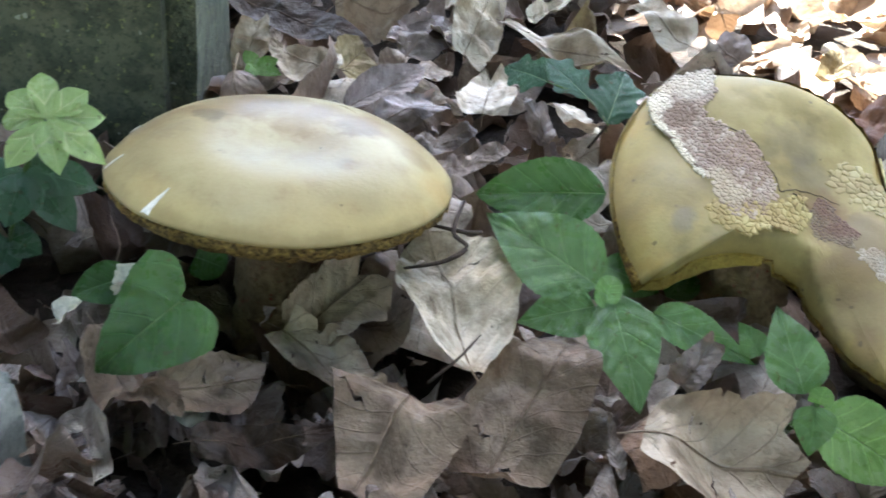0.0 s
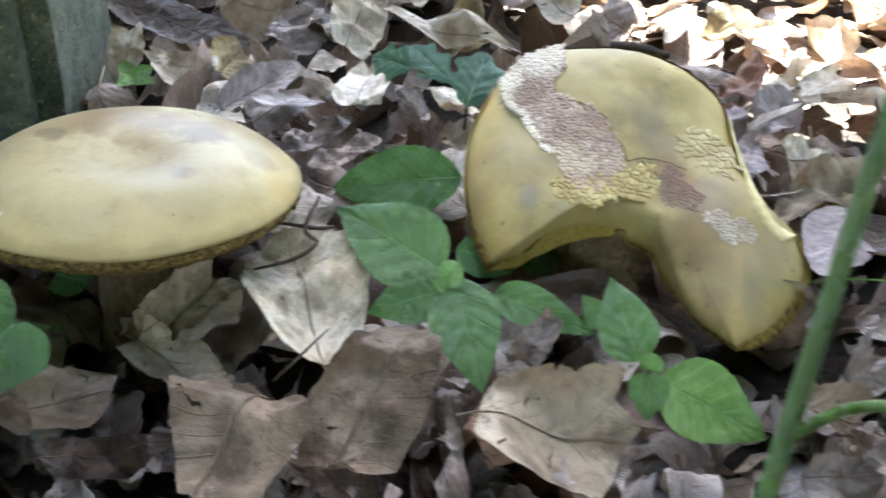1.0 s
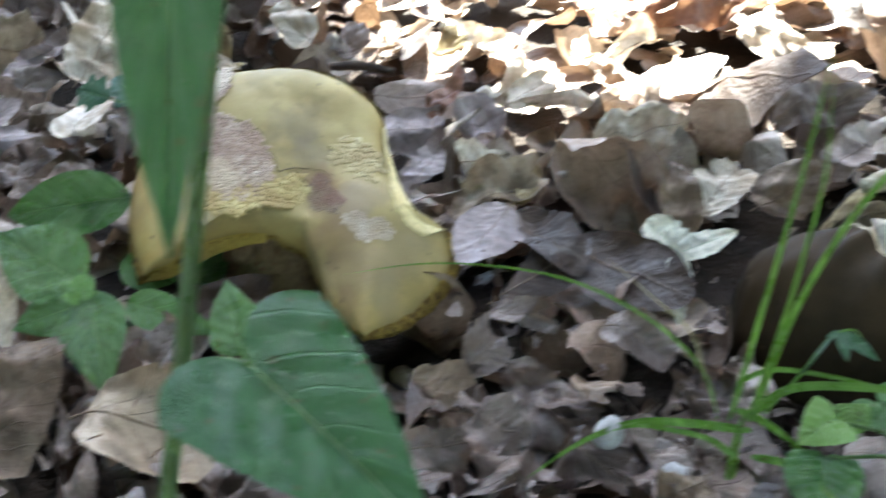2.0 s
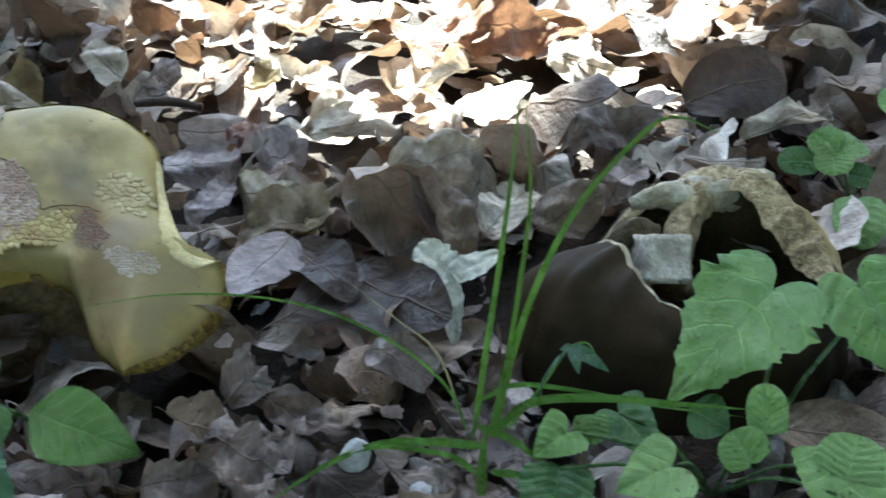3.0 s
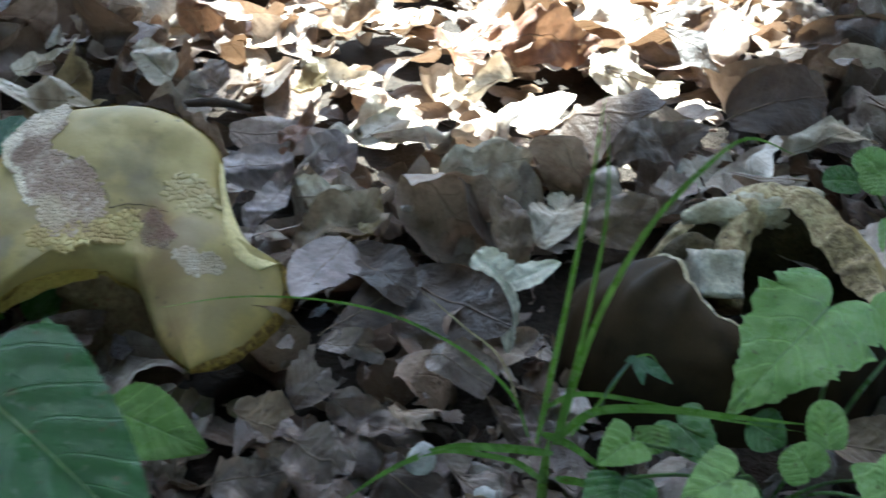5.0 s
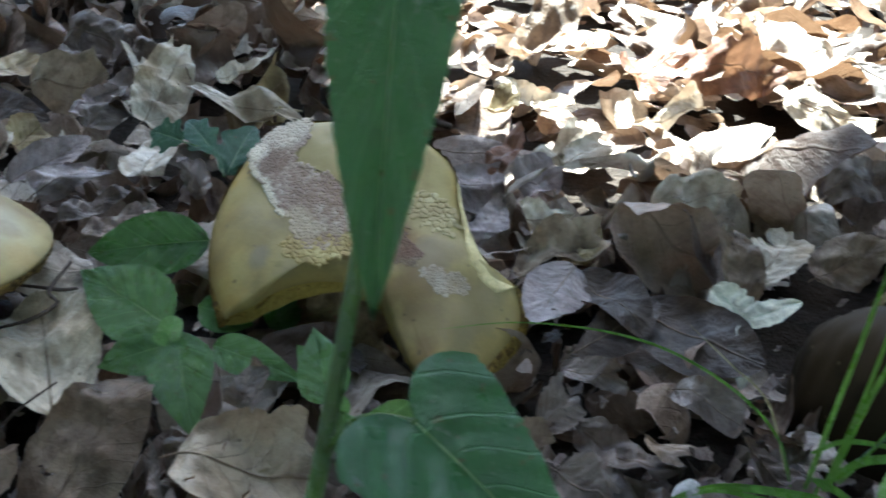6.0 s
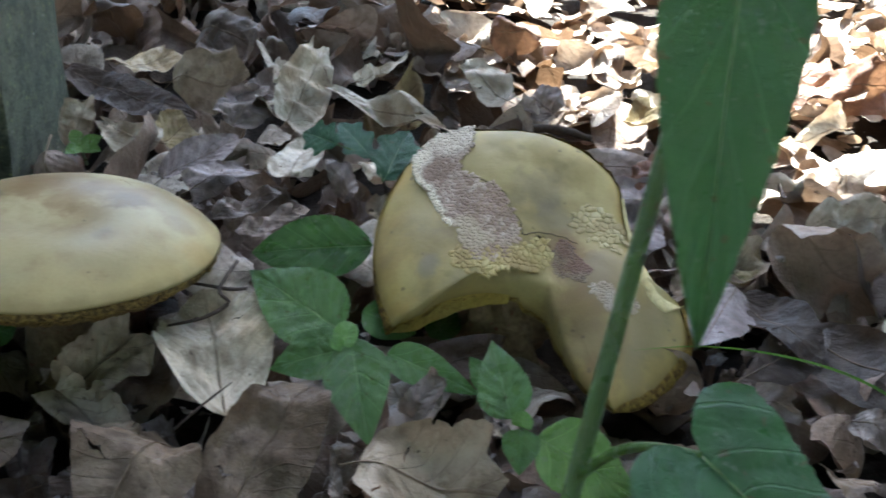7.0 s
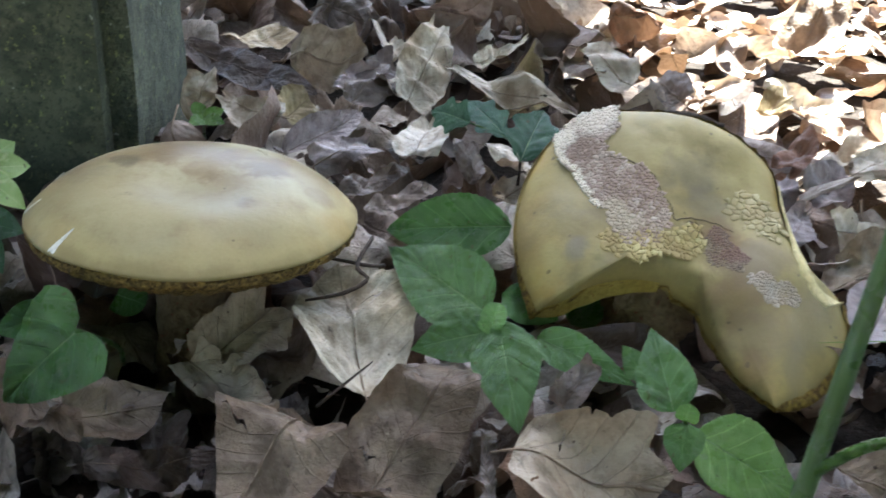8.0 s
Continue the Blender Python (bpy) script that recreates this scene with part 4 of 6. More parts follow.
def side_edge(rng, v, half, length, torn, jag):
    """One margin of a dry leaf: the outline, broken off along straight tears, bites and short slits."""
    w = half.copy()
    big = float(half.max())
    for _ in range(rng.choice((0, 1, 2, 2)) if torn else 0):
        v0, slope = rng.uniform(0.1, 0.9), rng.uniform(-1.8, 1.8)
        w = np.minimum(w, big * (rng.uniform(0.95 - torn, 1.05) + slope * (v - v0)) + 0.12 * big)
    for _ in range(rng.choice((0, 0, 1, 2)) if torn else 0):
        v0, deep = rng.uniform(0.05, 0.95), rng.uniform(1.0 - 0.9 * min(1.0, torn * 1.4), 0.95)
        w = np.minimum(w, big * deep + np.abs(v - v0) * length * rng.uniform(2.5, 9.0))
    knots = np.array([rng.uniform(-1, 0.5) for _ in range(len(v) // 2 + 2)])
    w = w * (1 + jag * np.interp(v * (len(knots) - 1), np.arange(len(knots)), knots))
    return np.maximum(w, half * 0.10)


def crease(rng, x, y, size):
    """Flat facets with sharp folds between them."""
    z = np.zeros_like(x)
    for k in range(5):
        a, f = rng.uniform(0, 6.3), (0.55, 0.9, 1.6, 2.8, 4.7)[k] / size
        t = ((x * math.cos(a) + y * math.sin(a)) * f + rng.random()) % 1.0
        z += (np.abs(2 * t - 1) - 0.5) / f * (0.30, 0.24, 0.20, 0.15, 0.12)[k]
    return z


def dry_blade(rng, length, width, outline, rows, cols, fold=0.1, curl=0.4, bend=0.0, arch=0.0, twist=0.0, torn=0.3, jag=0.08, crumple=0.5, pleat=0.02, lobes=0.0):
    """One dry leaf along +y, face up. fold: V along the rib; curl: how far each margin rolls up (radians);
    bend, arch: how far the blade bends up or down along its length; crumple: sharp folds; pleat: waves between the side veins."""
    whole = 1.0 if rng.random() > torn * 1.3 else rng.uniform(0.50, 0.92)  # many have lost their tip
    v = np.linspace(0.0 if rng.random() > torn * 0.5 else 0.12, whole, rows)
    full = np.array([outline(t) for t in v]) * width / 2
    if lobes:
        full = full * (1 + lobes * np.cos(v * math.pi * 6 + rng.uniform(0, 3)))
    right, left = side_edge(rng, v, full, length, torn, jag), side_edge(rng, v, full, length, torn, jag)
    u = np.linspace(-1.0, 1.0, cols)
    half = np.where(u[None, :] > 0, right[:, None], left[:, None])
    flat = u[None, :] * half
    # margins roll up: turn of the cross section grows from the rib outwards
    far = np.abs(flat) / (width / 2)
    roll = []
    for k in range(2):
        own = curl * rng.uniform(0.35, 1.35) * (1 if rng.random() < 0.82 else -0.7)
        roll.append(own * (1 + 0.55 * np.sin(v * rng.uniform(2, 7) + rng.uniform(0, 6.3))))
    turn = fold + np.where(u[None, :] > 0, roll[0][:, None], roll[1][:, None]) * far ** 1.7
    mid = cols // 2
    x, z = np.zeros_like(flat), np.zeros_like(flat)
    for c in range(mid + 1, cols):
        d, t = flat[:, c] - flat[:, c - 1], (turn[:, c] + turn[:, c - 1]) / 2
        x[:, c], z[:, c] = x[:, c - 1] + d * np.cos(t), z[:, c - 1] + d * np.sin(t)
    for c in range(mid - 1, -1, -1):
        d, t = flat[:, c + 1] - flat[:, c], (turn[:, c] + turn[:, c + 1]) / 2
        x[:, c], z[:, c] = x[:, c + 1] - d * np.cos(t), z[:, c + 1] + d * np.sin(t)
    along = np.repeat(v[:, None] * length, cols, 1)
    knots = np.array([rng.uniform(-1, 1) for _ in range(6)])
    ragged = np.interp(np.linspace(0, 5, cols), np.arange(6), knots) * (0.02 if whole == 1.0 else 0.09) * length
    along = along + ragged[None, :] * (v[:, None] / whole) ** 4
    z = z + crumple * crease(rng, flat, along, width)
    run = (v[:, None] * 9.0 - far * 3.0) % 1.0
    z = z + pleat * width * (np.abs(2 * run - 1) - 0.5) * np.minimum(1.0, far * 3)
    # bend along the length
    a = bend * (v - 0.35) + arch * np.sin(math.pi * v) * 0.8
    step = length * (v[1] - v[0])
    cy, cz = np.cumsum(np.cos(a)) * step - step, np.cumsum(np.sin(a)) * step - math.sin(a[0]) * step
    extra = along - v[:, None] * length
    tw = twist * v[:, None]
    x, z = x * np.cos(tw) - z * np.sin(tw), x * np.sin(tw) + z * np.cos(tw)
    y3 = cy[:, None] - z * np.sin(a)[:, None] + extra * np.cos(a)[:, None]
    z3 = cz[:, None] + z * np.cos(a)[:, None]
    verts = np.stack([x, y3, z3], -1).reshape(-1, 3)
    uv = np.stack([0.5 + 0.5 * flat / np.maximum(full[:, None], 1e-5), np.repeat(v[:, None], cols, 1)], -1).reshape(-1, 2)
    return verts, grid_faces(rows, cols), uv


def square_cut(v):
    """A broken leaf's outline: blunt at the stalk, broad almost to the end."""
    return min(1.0, 0.34 + 1.6 * v) * min(1.0, 0.42 + 2.6 * (1 - v))


def slit(verts, faces, uvs, rows, cols, seed, count):
    """Opens short uneven slits across a dry blade, between its side veins."""
    rng = random.Random(seed)
    verts, faces, uvs = [Vector(p) for p in verts], [list(f) for f in faces], list(map(tuple, uvs))
    used = set()
    for _ in range(count):
        r, reach = rng.randint(6, rows - 8), rng.randint(3, 6)
        c = rng.choice((rng.randint(1, cols // 2 - reach), rng.randint(cols // 2 + 1, cols - 2 - reach)))
        if any(abs(r - q) < 4 for q in used):
            continue
        used.add(r)
        fresh = {}
        for k in range(1, reach):
            old = r * cols + c + k
            gap = (verts[old + cols] - verts[old]) * rng.uniform(0.12, 0.62) * math.sin(math.pi * k / reach)
            sag = (verts[old + cols] - verts[old]) * rng.uniform(-0.8, 0.8)
            fresh[old] = len(verts)
            verts.append(verts[old] + sag + gap)
            verts[old] = verts[old] + sag - gap
            uvs.append(uvs[old])
        for k in range(r * (cols - 1) + c, r * (cols - 1) + c + reach):
            faces[k] = [fresh.get(i, i) for i in faces[k]]
    return verts, faces, uvs


def dead_leaf(base, tip, width, material, lean=0.0, label="", **shape):
    length = (Vector(tip) - Vector(base)).length
    TAKEN.append(((base[0] + tip[0]) / 2, (base[1] + tip[1]) / 2, 0.4 * length + 0.010))
    rng = random.Random(int(abs(base[0] * 91 + base[1] * 37) * 1000))
    rows, cols = 46, 21
    args = dict(fold=shape.get("fold", rng.uniform(0.02, 0.25)), curl=shape.get("curl", rng.uniform(0.3, 1.1)), bend=shape.get("bend", rng.uniform(-0.5, 0.7)), arch=shape.get("arch", rng.uniform(-0.3, 0.4)),
                twist=shape.get("twist", rng.uniform(-0.3, 0.3)), torn=shape.get("torn", 0.22) * 1.6, jag=shape.get("jag", 0.02 + 0.25 * shape.get("torn", 0.22)), crumple=shape.get("crumple", rng.uniform(0.7, 1.3)), pleat=shape.get("pleat", 0.006), lobes=shape.get("lobes", 0.0))
    verts, faces, uvs = dry_blade(rng, length, width, shape.get("outline", broad), rows, cols, **args)
    seed = int(abs(base[0] * 53 + base[1] * 71) * 1000)
    cut_verts, cut_faces, cut_uvs = slit(verts, faces, uvs, rows, cols, seed, shape.get("cracks", seed % 3))
    ob = new("dead_leaf", mesh_of("dead_leaf", cut_verts, cut_faces, material, cut_uvs))
    m = aim(base, tip, lean)
    chord = Vector(verts[(rows - 1) * cols + cols // 2])  # the blade's own chord is laid from base to tip
    turned = Vector((0, 1, 0)).rotation_difference(chord).inverted().to_matrix().to_4x4()
    ob.matrix_basis = m @ turned @ Matrix.Scale(min(1.35, length / max(1e-6, chord.length)), 4)
    midrib(ob, [Vector(p) for p in verts], rows, cols, width * 0.008, RIB_DEAD, length * 0.12)
    return tagged(ob, label or WORDS[material] + " dry fallen leaf lying on the leaf litter", "leaf", "fallen leaves")


def random_blade(rng, rows, cols):
    size = rng.choice((0.6, 0.8, 0.95, 1.0, 1.1, 1.2))
    kind = rng.random()
    return dry_blade(rng, rng.uniform(0.052, 0.076) * size, rng.uniform(0.032, 0.048) * size, broad if rng.random() < 0.75 else ovate, rows, cols,
                     fold=rng.uniform(-0.1, 0.45), curl=rng.uniform(0.2, 0.9) if kind < 0.5 else rng.uniform(0.9, 2.6), bend=rng.uniform(-1.3, 1.6), arch=rng.uniform(-0.5, 0.6),
                     twist=rng.uniform(-0.7, 0.7), torn=rng.uniform(0.15, 0.85), jag=rng.uniform(0.015, 0.07), crumple=rng.uniform(0.5, 1.4), pleat=0.006, lobes=0.10 if kind > 0.93 else 0.0)


def random_lie(rng, x, y, low, high, steep):
    if sun_gap(x, y) < 1.15:  # leaves are flattened inside the sun gap so the patch comes out bright
        steep, high = steep * 0.5, min(high, 0.004)
        low = min(low, high - 0.006)
    z = lie(x, y) + rng.uniform(low, high) + 0.006 * noise.noise(Vector((x, y, 0)) * 9)
    face = 180 if rng.random() < 0.35 else 0  # some lie on their face
    pressed = Matrix.Scale(0.55, 4, (0, 0, 1)) if sun_gap(x, y) < 1.15 else Matrix()
    return pose(x, y, z, rng.gauss(8, steep), rng.gauss(0, steep) + face, rng.uniform(0, 360)) @ pressed @ Matrix.Translation((0, -0.026, 0))


KEEP_CLEAR = [(-0.046, 0.303, 0.020), (0.114, 0.316, 0.028), (0.35, 0.265, 0.062), (0.259, 0.203, 0.012)]
KEEP_LOW = [(0.152, 0.250, 0.034), (0.163, 0.268, 0.052), (0.078, 0.278, 0.020), (-0.045, 0.245, 0.022), (0.300, 0.225, 0.030), (0.2288, 0.2163, 0.030), (0.215, 0.200, 0.040), (0.250, 0.185, 0.040), (0.300, 0.180, 0.045), (0.350, 0.170, 0.040), (0.185, 0.260, 0.045)]


def low_here(x, y, more=0.0):
    return any(math.hypot(x - a, y - b) < r + more for a, b, r in TAKEN) or any(math.hypot(x - a, y - b) < r for a, b, r in KEEP_LOW)


def clear_of(x, y):
    return all(math.hypot(x - a, y - b) > r for a, b, r in KEEP_CLEAR) and not (-0.25 < x < -0.085 and 0.36 < y < 0.50)


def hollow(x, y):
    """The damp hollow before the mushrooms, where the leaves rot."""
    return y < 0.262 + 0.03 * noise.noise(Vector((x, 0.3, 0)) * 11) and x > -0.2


def scatter():
    rng = random.Random(11)
    made = 0
    while made < 190:  # single leaves near the mushrooms
        x, y = rng.uniform(-0.18, 0.56), rng.uniform(0.20, 0.66)
        if not clear_of(x, y) or low_here(x, y, 0.012) or (hollow(x, y) and rng.random() < 0.8):
            continue
        verts, faces, uvs = random_blade(rng, 28, 15)
        ob = new("dead_leaf", mesh_of("dead_leaf", verts, faces, DEAD_ONE, uvs))
        ob.matrix_basis = random_lie(rng, x, y, -0.004, 0.014, 34)
        midrib(ob, [Vector(p) for p in verts], 28, 15, 0.0005, RIB_DEAD, rng.choice((0.0, 0.006, 0.010)))
        tagged(ob, "dry brown fallen leaf on the leaf litter", "leaf", "fallen leaves")
        made += 1

    def layer(name, label, material, boxes, wanted, blade_of, lie_of):
        """One heap of leaves as a single mesh."""
        allv, alluv, allf, done, start = [], [], [], 0, 0
        while done < wanted:
            x, y = rng.uniform(*boxes[:2]), rng.uniform(*boxes[2:])
            m = lie_of(x, y)
            if m is None:
                continue
            verts, faces, uvs = blade_of()
            mat = np.array(m)
            allv.append(verts @ mat[:3, :3].T + mat[:3, 3])
            alluv.append(uvs)
            allf.append(np.array(faces) + start)
            start += len(verts)
            done += 1
        verts, faces = np.concatenate(allv), np.concatenate(allf)
        me = mesh_of(name, verts, faces.tolist(), material, np.concatenate(alluv))
        tagged(new(name, me), label, "leaf litter", kind="stuff")

    def near(x, y):
        if not clear_of(x, y) or (hollow(x, y) and rng.random() < 0.8):
            return None
        if low_here(x, y):
            return random_lie(rng, x, y, -0.024, -0.006, 15)
        return random_lie(rng, x, y, -0.026, -0.008, 24) if rng.random() < 0.5 else random_lie(rng, x, y, -0.002, 0.018, 40)

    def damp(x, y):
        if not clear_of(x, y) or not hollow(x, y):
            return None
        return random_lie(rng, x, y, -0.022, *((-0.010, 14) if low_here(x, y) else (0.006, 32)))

    def wide(x, y):
        if (-0.4 < x < 1.0 and 0.05 < y < 1.3) or rng.random() < math.hypot(x - 0.2, y - 0.8) / 5.0 * 1.15:
            return None
        return random_lie(rng, x, y, -0.020, 0.005, 28) @ Matrix.Scale(rng.uniform(1.2, 2.4), 4)

    def crumb_place(x, y):
        if not clear_of(x, y) or math.hypot(x - 0.160, y - 0.268) < 0.034:
            return None
        return random_lie(rng, x, y, -0.014, 0.000, 30)

    layer("leaf_litter", "deep litter of dry brown and tan fallen leaves", DEAD_MANY, (-0.45, 1.05, 0.02, 1.35), 2500, lambda: random_blade(rng, 20, 13), near)
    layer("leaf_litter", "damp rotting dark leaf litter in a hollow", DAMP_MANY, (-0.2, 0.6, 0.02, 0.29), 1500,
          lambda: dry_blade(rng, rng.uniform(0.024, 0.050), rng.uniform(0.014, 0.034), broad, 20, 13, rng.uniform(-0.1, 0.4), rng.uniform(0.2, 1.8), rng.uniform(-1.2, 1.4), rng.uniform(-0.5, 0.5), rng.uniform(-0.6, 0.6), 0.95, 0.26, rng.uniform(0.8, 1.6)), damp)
    layer("leaf_litter", "dry fallen leaves spread through the wood", DEAD_MANY, (-4.8, 5.2, -4.2, 5.8), 6000, lambda: random_blade(rng, 7, 5), wide)
    layer("leaf_crumbs", "crumbs of broken brown leaves", DAMP_MANY, (-0.15, 0.5, 0.14, 0.45), 900,
          lambda: dry_blade(rng, rng.uniform(0.005, 0.015), rng.uniform(0.004, 0.010), broad, 7, 5, rng.uniform(-0.4, 0.4), 0.6, rng.uniform(-0.8, 0.8), 0.0, 0.0, 1.0, 0.5, 1.2), crumb_place)


dead_leaf((0.0203, 0.2540, 0.1383), (0.0055, 0.3062, 0.1568), 0.0440, WHITE_DEAD, -6, label="whitish dry beech leaf with dark side veins", torn=0.10, crumple=0.7, pleat=0.05, fold=0.35, curl=0.2, cracks=2)
dead_leaf((-0.0354, 0.2614, 0.1409), (-0.0095, 0.2826, 0.1555), 0.0223, TAN_DEAD, 33, label="pale tan dead leaf with ragged lobed edge", fold=0.05, torn=0.3, lobes=0.12, pleat=0.015, cracks=3)
dead_leaf((-0.0384, 0.2653, 0.1396), (-0.0090, 0.2424, 0.1353), 0.0179, TAN_DEAD, 22, fold=0.3, torn=0.3)
dead_leaf((0.0065, 0.2450, 0.1455), (-0.0115, 0.2020, 0.1310), 0.0440, BROWN_DEAD, -6, label="tan dead leaf folded along its mid rib", torn=0.08, jag=0.03, fold=-0.18, curl=0.3, crumple=0.9, pleat=0.02, outline=square_cut, cracks=2)
dead_leaf((0.0243, 0.2150, 0.1302), (0.0510, 0.2636, 0.1450), 0.0350, BROWN_DEAD, 17, label="broad brown dead leaf with cracks and fine veins", fold=0.08, torn=0.15, pleat=0.015, cracks=5)
dead_leaf((0.0665, 0.2218, 0.1402), (0.1165, 0.2125, 0.1334), 0.0302, TAN_DEAD, 34, label="large tan dead leaf with holes and dark specks", fold=0.22, torn=0.2, pleat=0.015, cracks=4)
dead_leaf((-0.0683, 0.2341, 0.1356), (-0.0223, 0.2476, 0.1385), 0.0181, BROWN_DEAD, 36, fold=0.1)
dead_leaf((-0.0563, 0.2176, 0.1307), (-0.0174, 0.2257, 0.1329), 0.0155, DARK_DEAD, 35, fold=0.12)
dead_leaf((-0.0922, 0.2540, 0.1393), (-0.0640, 0.2260, 0.1342), 0.0190, BROWN_DEAD, 11, torn=0.3)
dead_leaf((-0.0363, 0.4344, 0.1698), (-0.0710, 0.4589, 0.1785), 0.0217, PALE_DEAD, -32, torn=0.25)
dead_leaf((-0.0312, 0.4056, 0.1672), (0.0005, 0.4327, 0.1786), 0.0206, LILAC_DEAD, 37, label="lilac-brown dead leaf folded along its rib", torn=0.04, crumple=0.3, fold=0.3, curl=0.3)
dead_leaf((0.0182, 0.4667, 0.1734), (0.0358, 0.5259, 0.2021), 0.0279, PALE_DEAD, 15, label="pale upright dry leaf with a stout rib", fold=0.4)
dead_leaf((0.0583, 0.4941, 0.1746), (0.0973, 0.5334, 0.1836), 0.0258, OLIVE_DEAD, 33, label="olive-brown blotched dead leaf", fold=0.05)
dead_leaf((-0.0832, 0.5344, 0.1845), (-0.0571, 0.5672, 0.1909), 0.0252, YELLOW_DEAD, 38, fold=0.1)
dead_leaf((-0.0827, 0.4428, 0.1683), (-0.0719, 0.4500, 0.1971), 0.0162, PALE_DEAD, 53, fold=0.5, curl=0.5)
dead_leaf((-0.0093, 0.4658, 0.1719), (0.0105, 0.5002, 0.1848), 0.0217, GREY_DEAD, 27, curl=0.6)
dead_leaf((-0.0386, 0.4403, 0.1708), (-0.0244, 0.4550, 0.1827), 0.0168, YELLOW_DEAD, 34, fold=0.3)
dead_leaf((0.0400, 0.5092, 0.1814), (0.0940, 0.4663, 0.1753), 0.0145, PALE_DEAD, 39, fold=0.5, curl=0.6)
dead_leaf((0.0264, 0.4140, 0.1610), (0.0336, 0.4470, 0.1759), 0.0224, PALE_DEAD, 11, torn=0.4)
dead_leaf((0.1885, 0.3989, 0.1584), (0.2049, 0.4326, 0.1792), 0.0216, RED_DEAD, 6, fold=0.1, torn=0.2)
dead_leaf((0.1363, 0.5053, 0.1763), (0.1119, 0.5439, 0.1889), 0.0247, PALE_DEAD, -30, torn=0.3)
dead_leaf((0.2274, 0.5491, 0.1867), (0.2780, 0.6191, 0.2102), 0.0368, BROWN_DEAD, 15, curl=0.4)
dead_leaf((0.1355, 0.6107, 0.1926), (0.1673, 0.5938, 0.1952), 0.0277, RED_DEAD, 47, curl=0.5)
dead_leaf((-0.0196, 0.6130, 0.1970), (-0.0374, 0.5423, 0.1925), 0.0268, GREY_DEAD, -22)
dead_leaf((0.0684, 0.3957, 0.1571), (0.0969, 0.4141, 0.1612), 0.0176, PALE_DEAD, 35, torn=0.4)
dead_leaf((0.0827, 0.2477, 0.1397), (0.0914, 0.2512, 0.1541), 0.0104, GREY_DEAD, 36, fold=0.5, curl=0.4)
dead_leaf((0.0601, 0.2129, 0.1309), (0.0564, 0.2277, 0.1433), 0.0064, GREY_DEAD, -5, fold=0.6, curl=0.8)
dead_leaf((0.2321, 0.3012, 0.1422), (0.2605, 0.2486, 0.1453), 0.0339, DARK_DEAD, 27, label="dark brown cupped dead leaf", torn=0.04, crumple=0.3, curl=0.7, fold=0.1)
dead_leaf((0.2108, 0.3253, 0.1484), (0.1877, 0.2875, 0.1452), 0.0269, LILAC_DEAD, -25, label="greyish-lilac smooth dead leaf", torn=0.04, crumple=0.3, fold=0.1, curl=0.2)
dead_leaf((0.1646, 0.4435, 0.1640), (0.2189, 0.4390, 0.1619), 0.0237, PINK_DEAD, 45, label="pinkish-tan flat dead leaf", torn=0.04, crumple=0.3)
dead_leaf((0.3469, 0.3899, 0.1529), (0.3976, 0.3925, 0.1640), 0.0261, GREY_DEAD, 40, fold=0.12)
dead_leaf((0.3116, 0.3175, 0.1446), (0.3422, 0.3205, 0.1583), 0.0247, BROWN_DEAD, 37, curl=0.3)
dead_leaf((0.3533, 0.1920, 0.1221), (0.3908, 0.1722, 0.1200), 0.0213, BROWN_DEAD, 36, label="brown beech leaf with strong parallel veins", torn=0.04, crumple=0.3, pleat=0.035, fold=0.18)
dead_leaf((0.4396, 0.3864, 0.1500), (0.4878, 0.3900, 0.1553), 0.0214, PALE_DEAD, 38)
dead_leaf((0.4190, 0.4145, 0.1609), (0.4735, 0.4123, 0.1691), 0.0322, DARK_DEAD, 41, curl=0.4, torn=0.05, crumple=0.35)
dead_leaf((0.2325, 0.2557, 0.1331), (0.2519, 0.2374, 0.1298), 0.0174, GREY_DEAD, 30, torn=0.3)
dead_leaf((0.1634, 0.3963, 0.1567), (0.1962, 0.3971, 0.1639), 0.0230, LILAC_DEAD, 44, fold=0.2)
dead_leaf((0.1950, 0.2687, 0.1361), (0.2197, 0.2601, 0.1341), 0.0099, GREY_DEAD, 36, torn=0.35)
dead_leaf((0.1829, 0.2434, 0.1305), (0.1993, 0.2581, 0.1343), 0.0133, GREY_DEAD, 28, torn=0.4)
dead_leaf((0.1960, 0.2458, 0.1265), (0.2262, 0.2224, 0.1221), 0.0148, GREY_DEAD, 29, torn=0.3)
dead_leaf((0.1571, 0.2103, 0.1240), (0.1842, 0.2091, 0.1251), 0.0152, GREY_DEAD, 34, torn=0.4)
dead_leaf((0.3540, 0.3434, 0.1435), (0.3693, 0.3386, 0.1604), 0.0200, PINK_DEAD, 50, fold=0.2)
dead_leaf((0.1905, 0.3301, 0.1457), (0.2266, 0.3482, 0.1536), 0.0256, TAN_DEAD, 36, torn=0.2)
dead_leaf((0.2128, 0.3227, 0.1480), (0.2304, 0.2825, 0.1393), 0.0260, DARK_DEAD, 18, curl=0.4, torn=0.05, crumple=0.35)
dead_leaf((0.1978, 0.3567, 0.1556), (0.2200, 0.3608, 0.1597), 0.0168, WHITE_DEAD, 42, torn=0.5)
dead_leaf((0.4253, 0.5200, 0.1870), (0.4473, 0.4849, 0.1650), 0.0367, DARK_DEAD, 36, curl=0.4, torn=0.05, crumple=0.35)
dead_leaf((0.3208, 0.5375, 0.1765), (0.3916, 0.5378, 0.1767), 0.0377, RED_DEAD, 47, curl=0.3)
dead_leaf((0.2943, 0.5426, 0.1780), (0.3439, 0.5771, 0.1880), 0.0314, RED_DEAD, 35, curl=0.4)
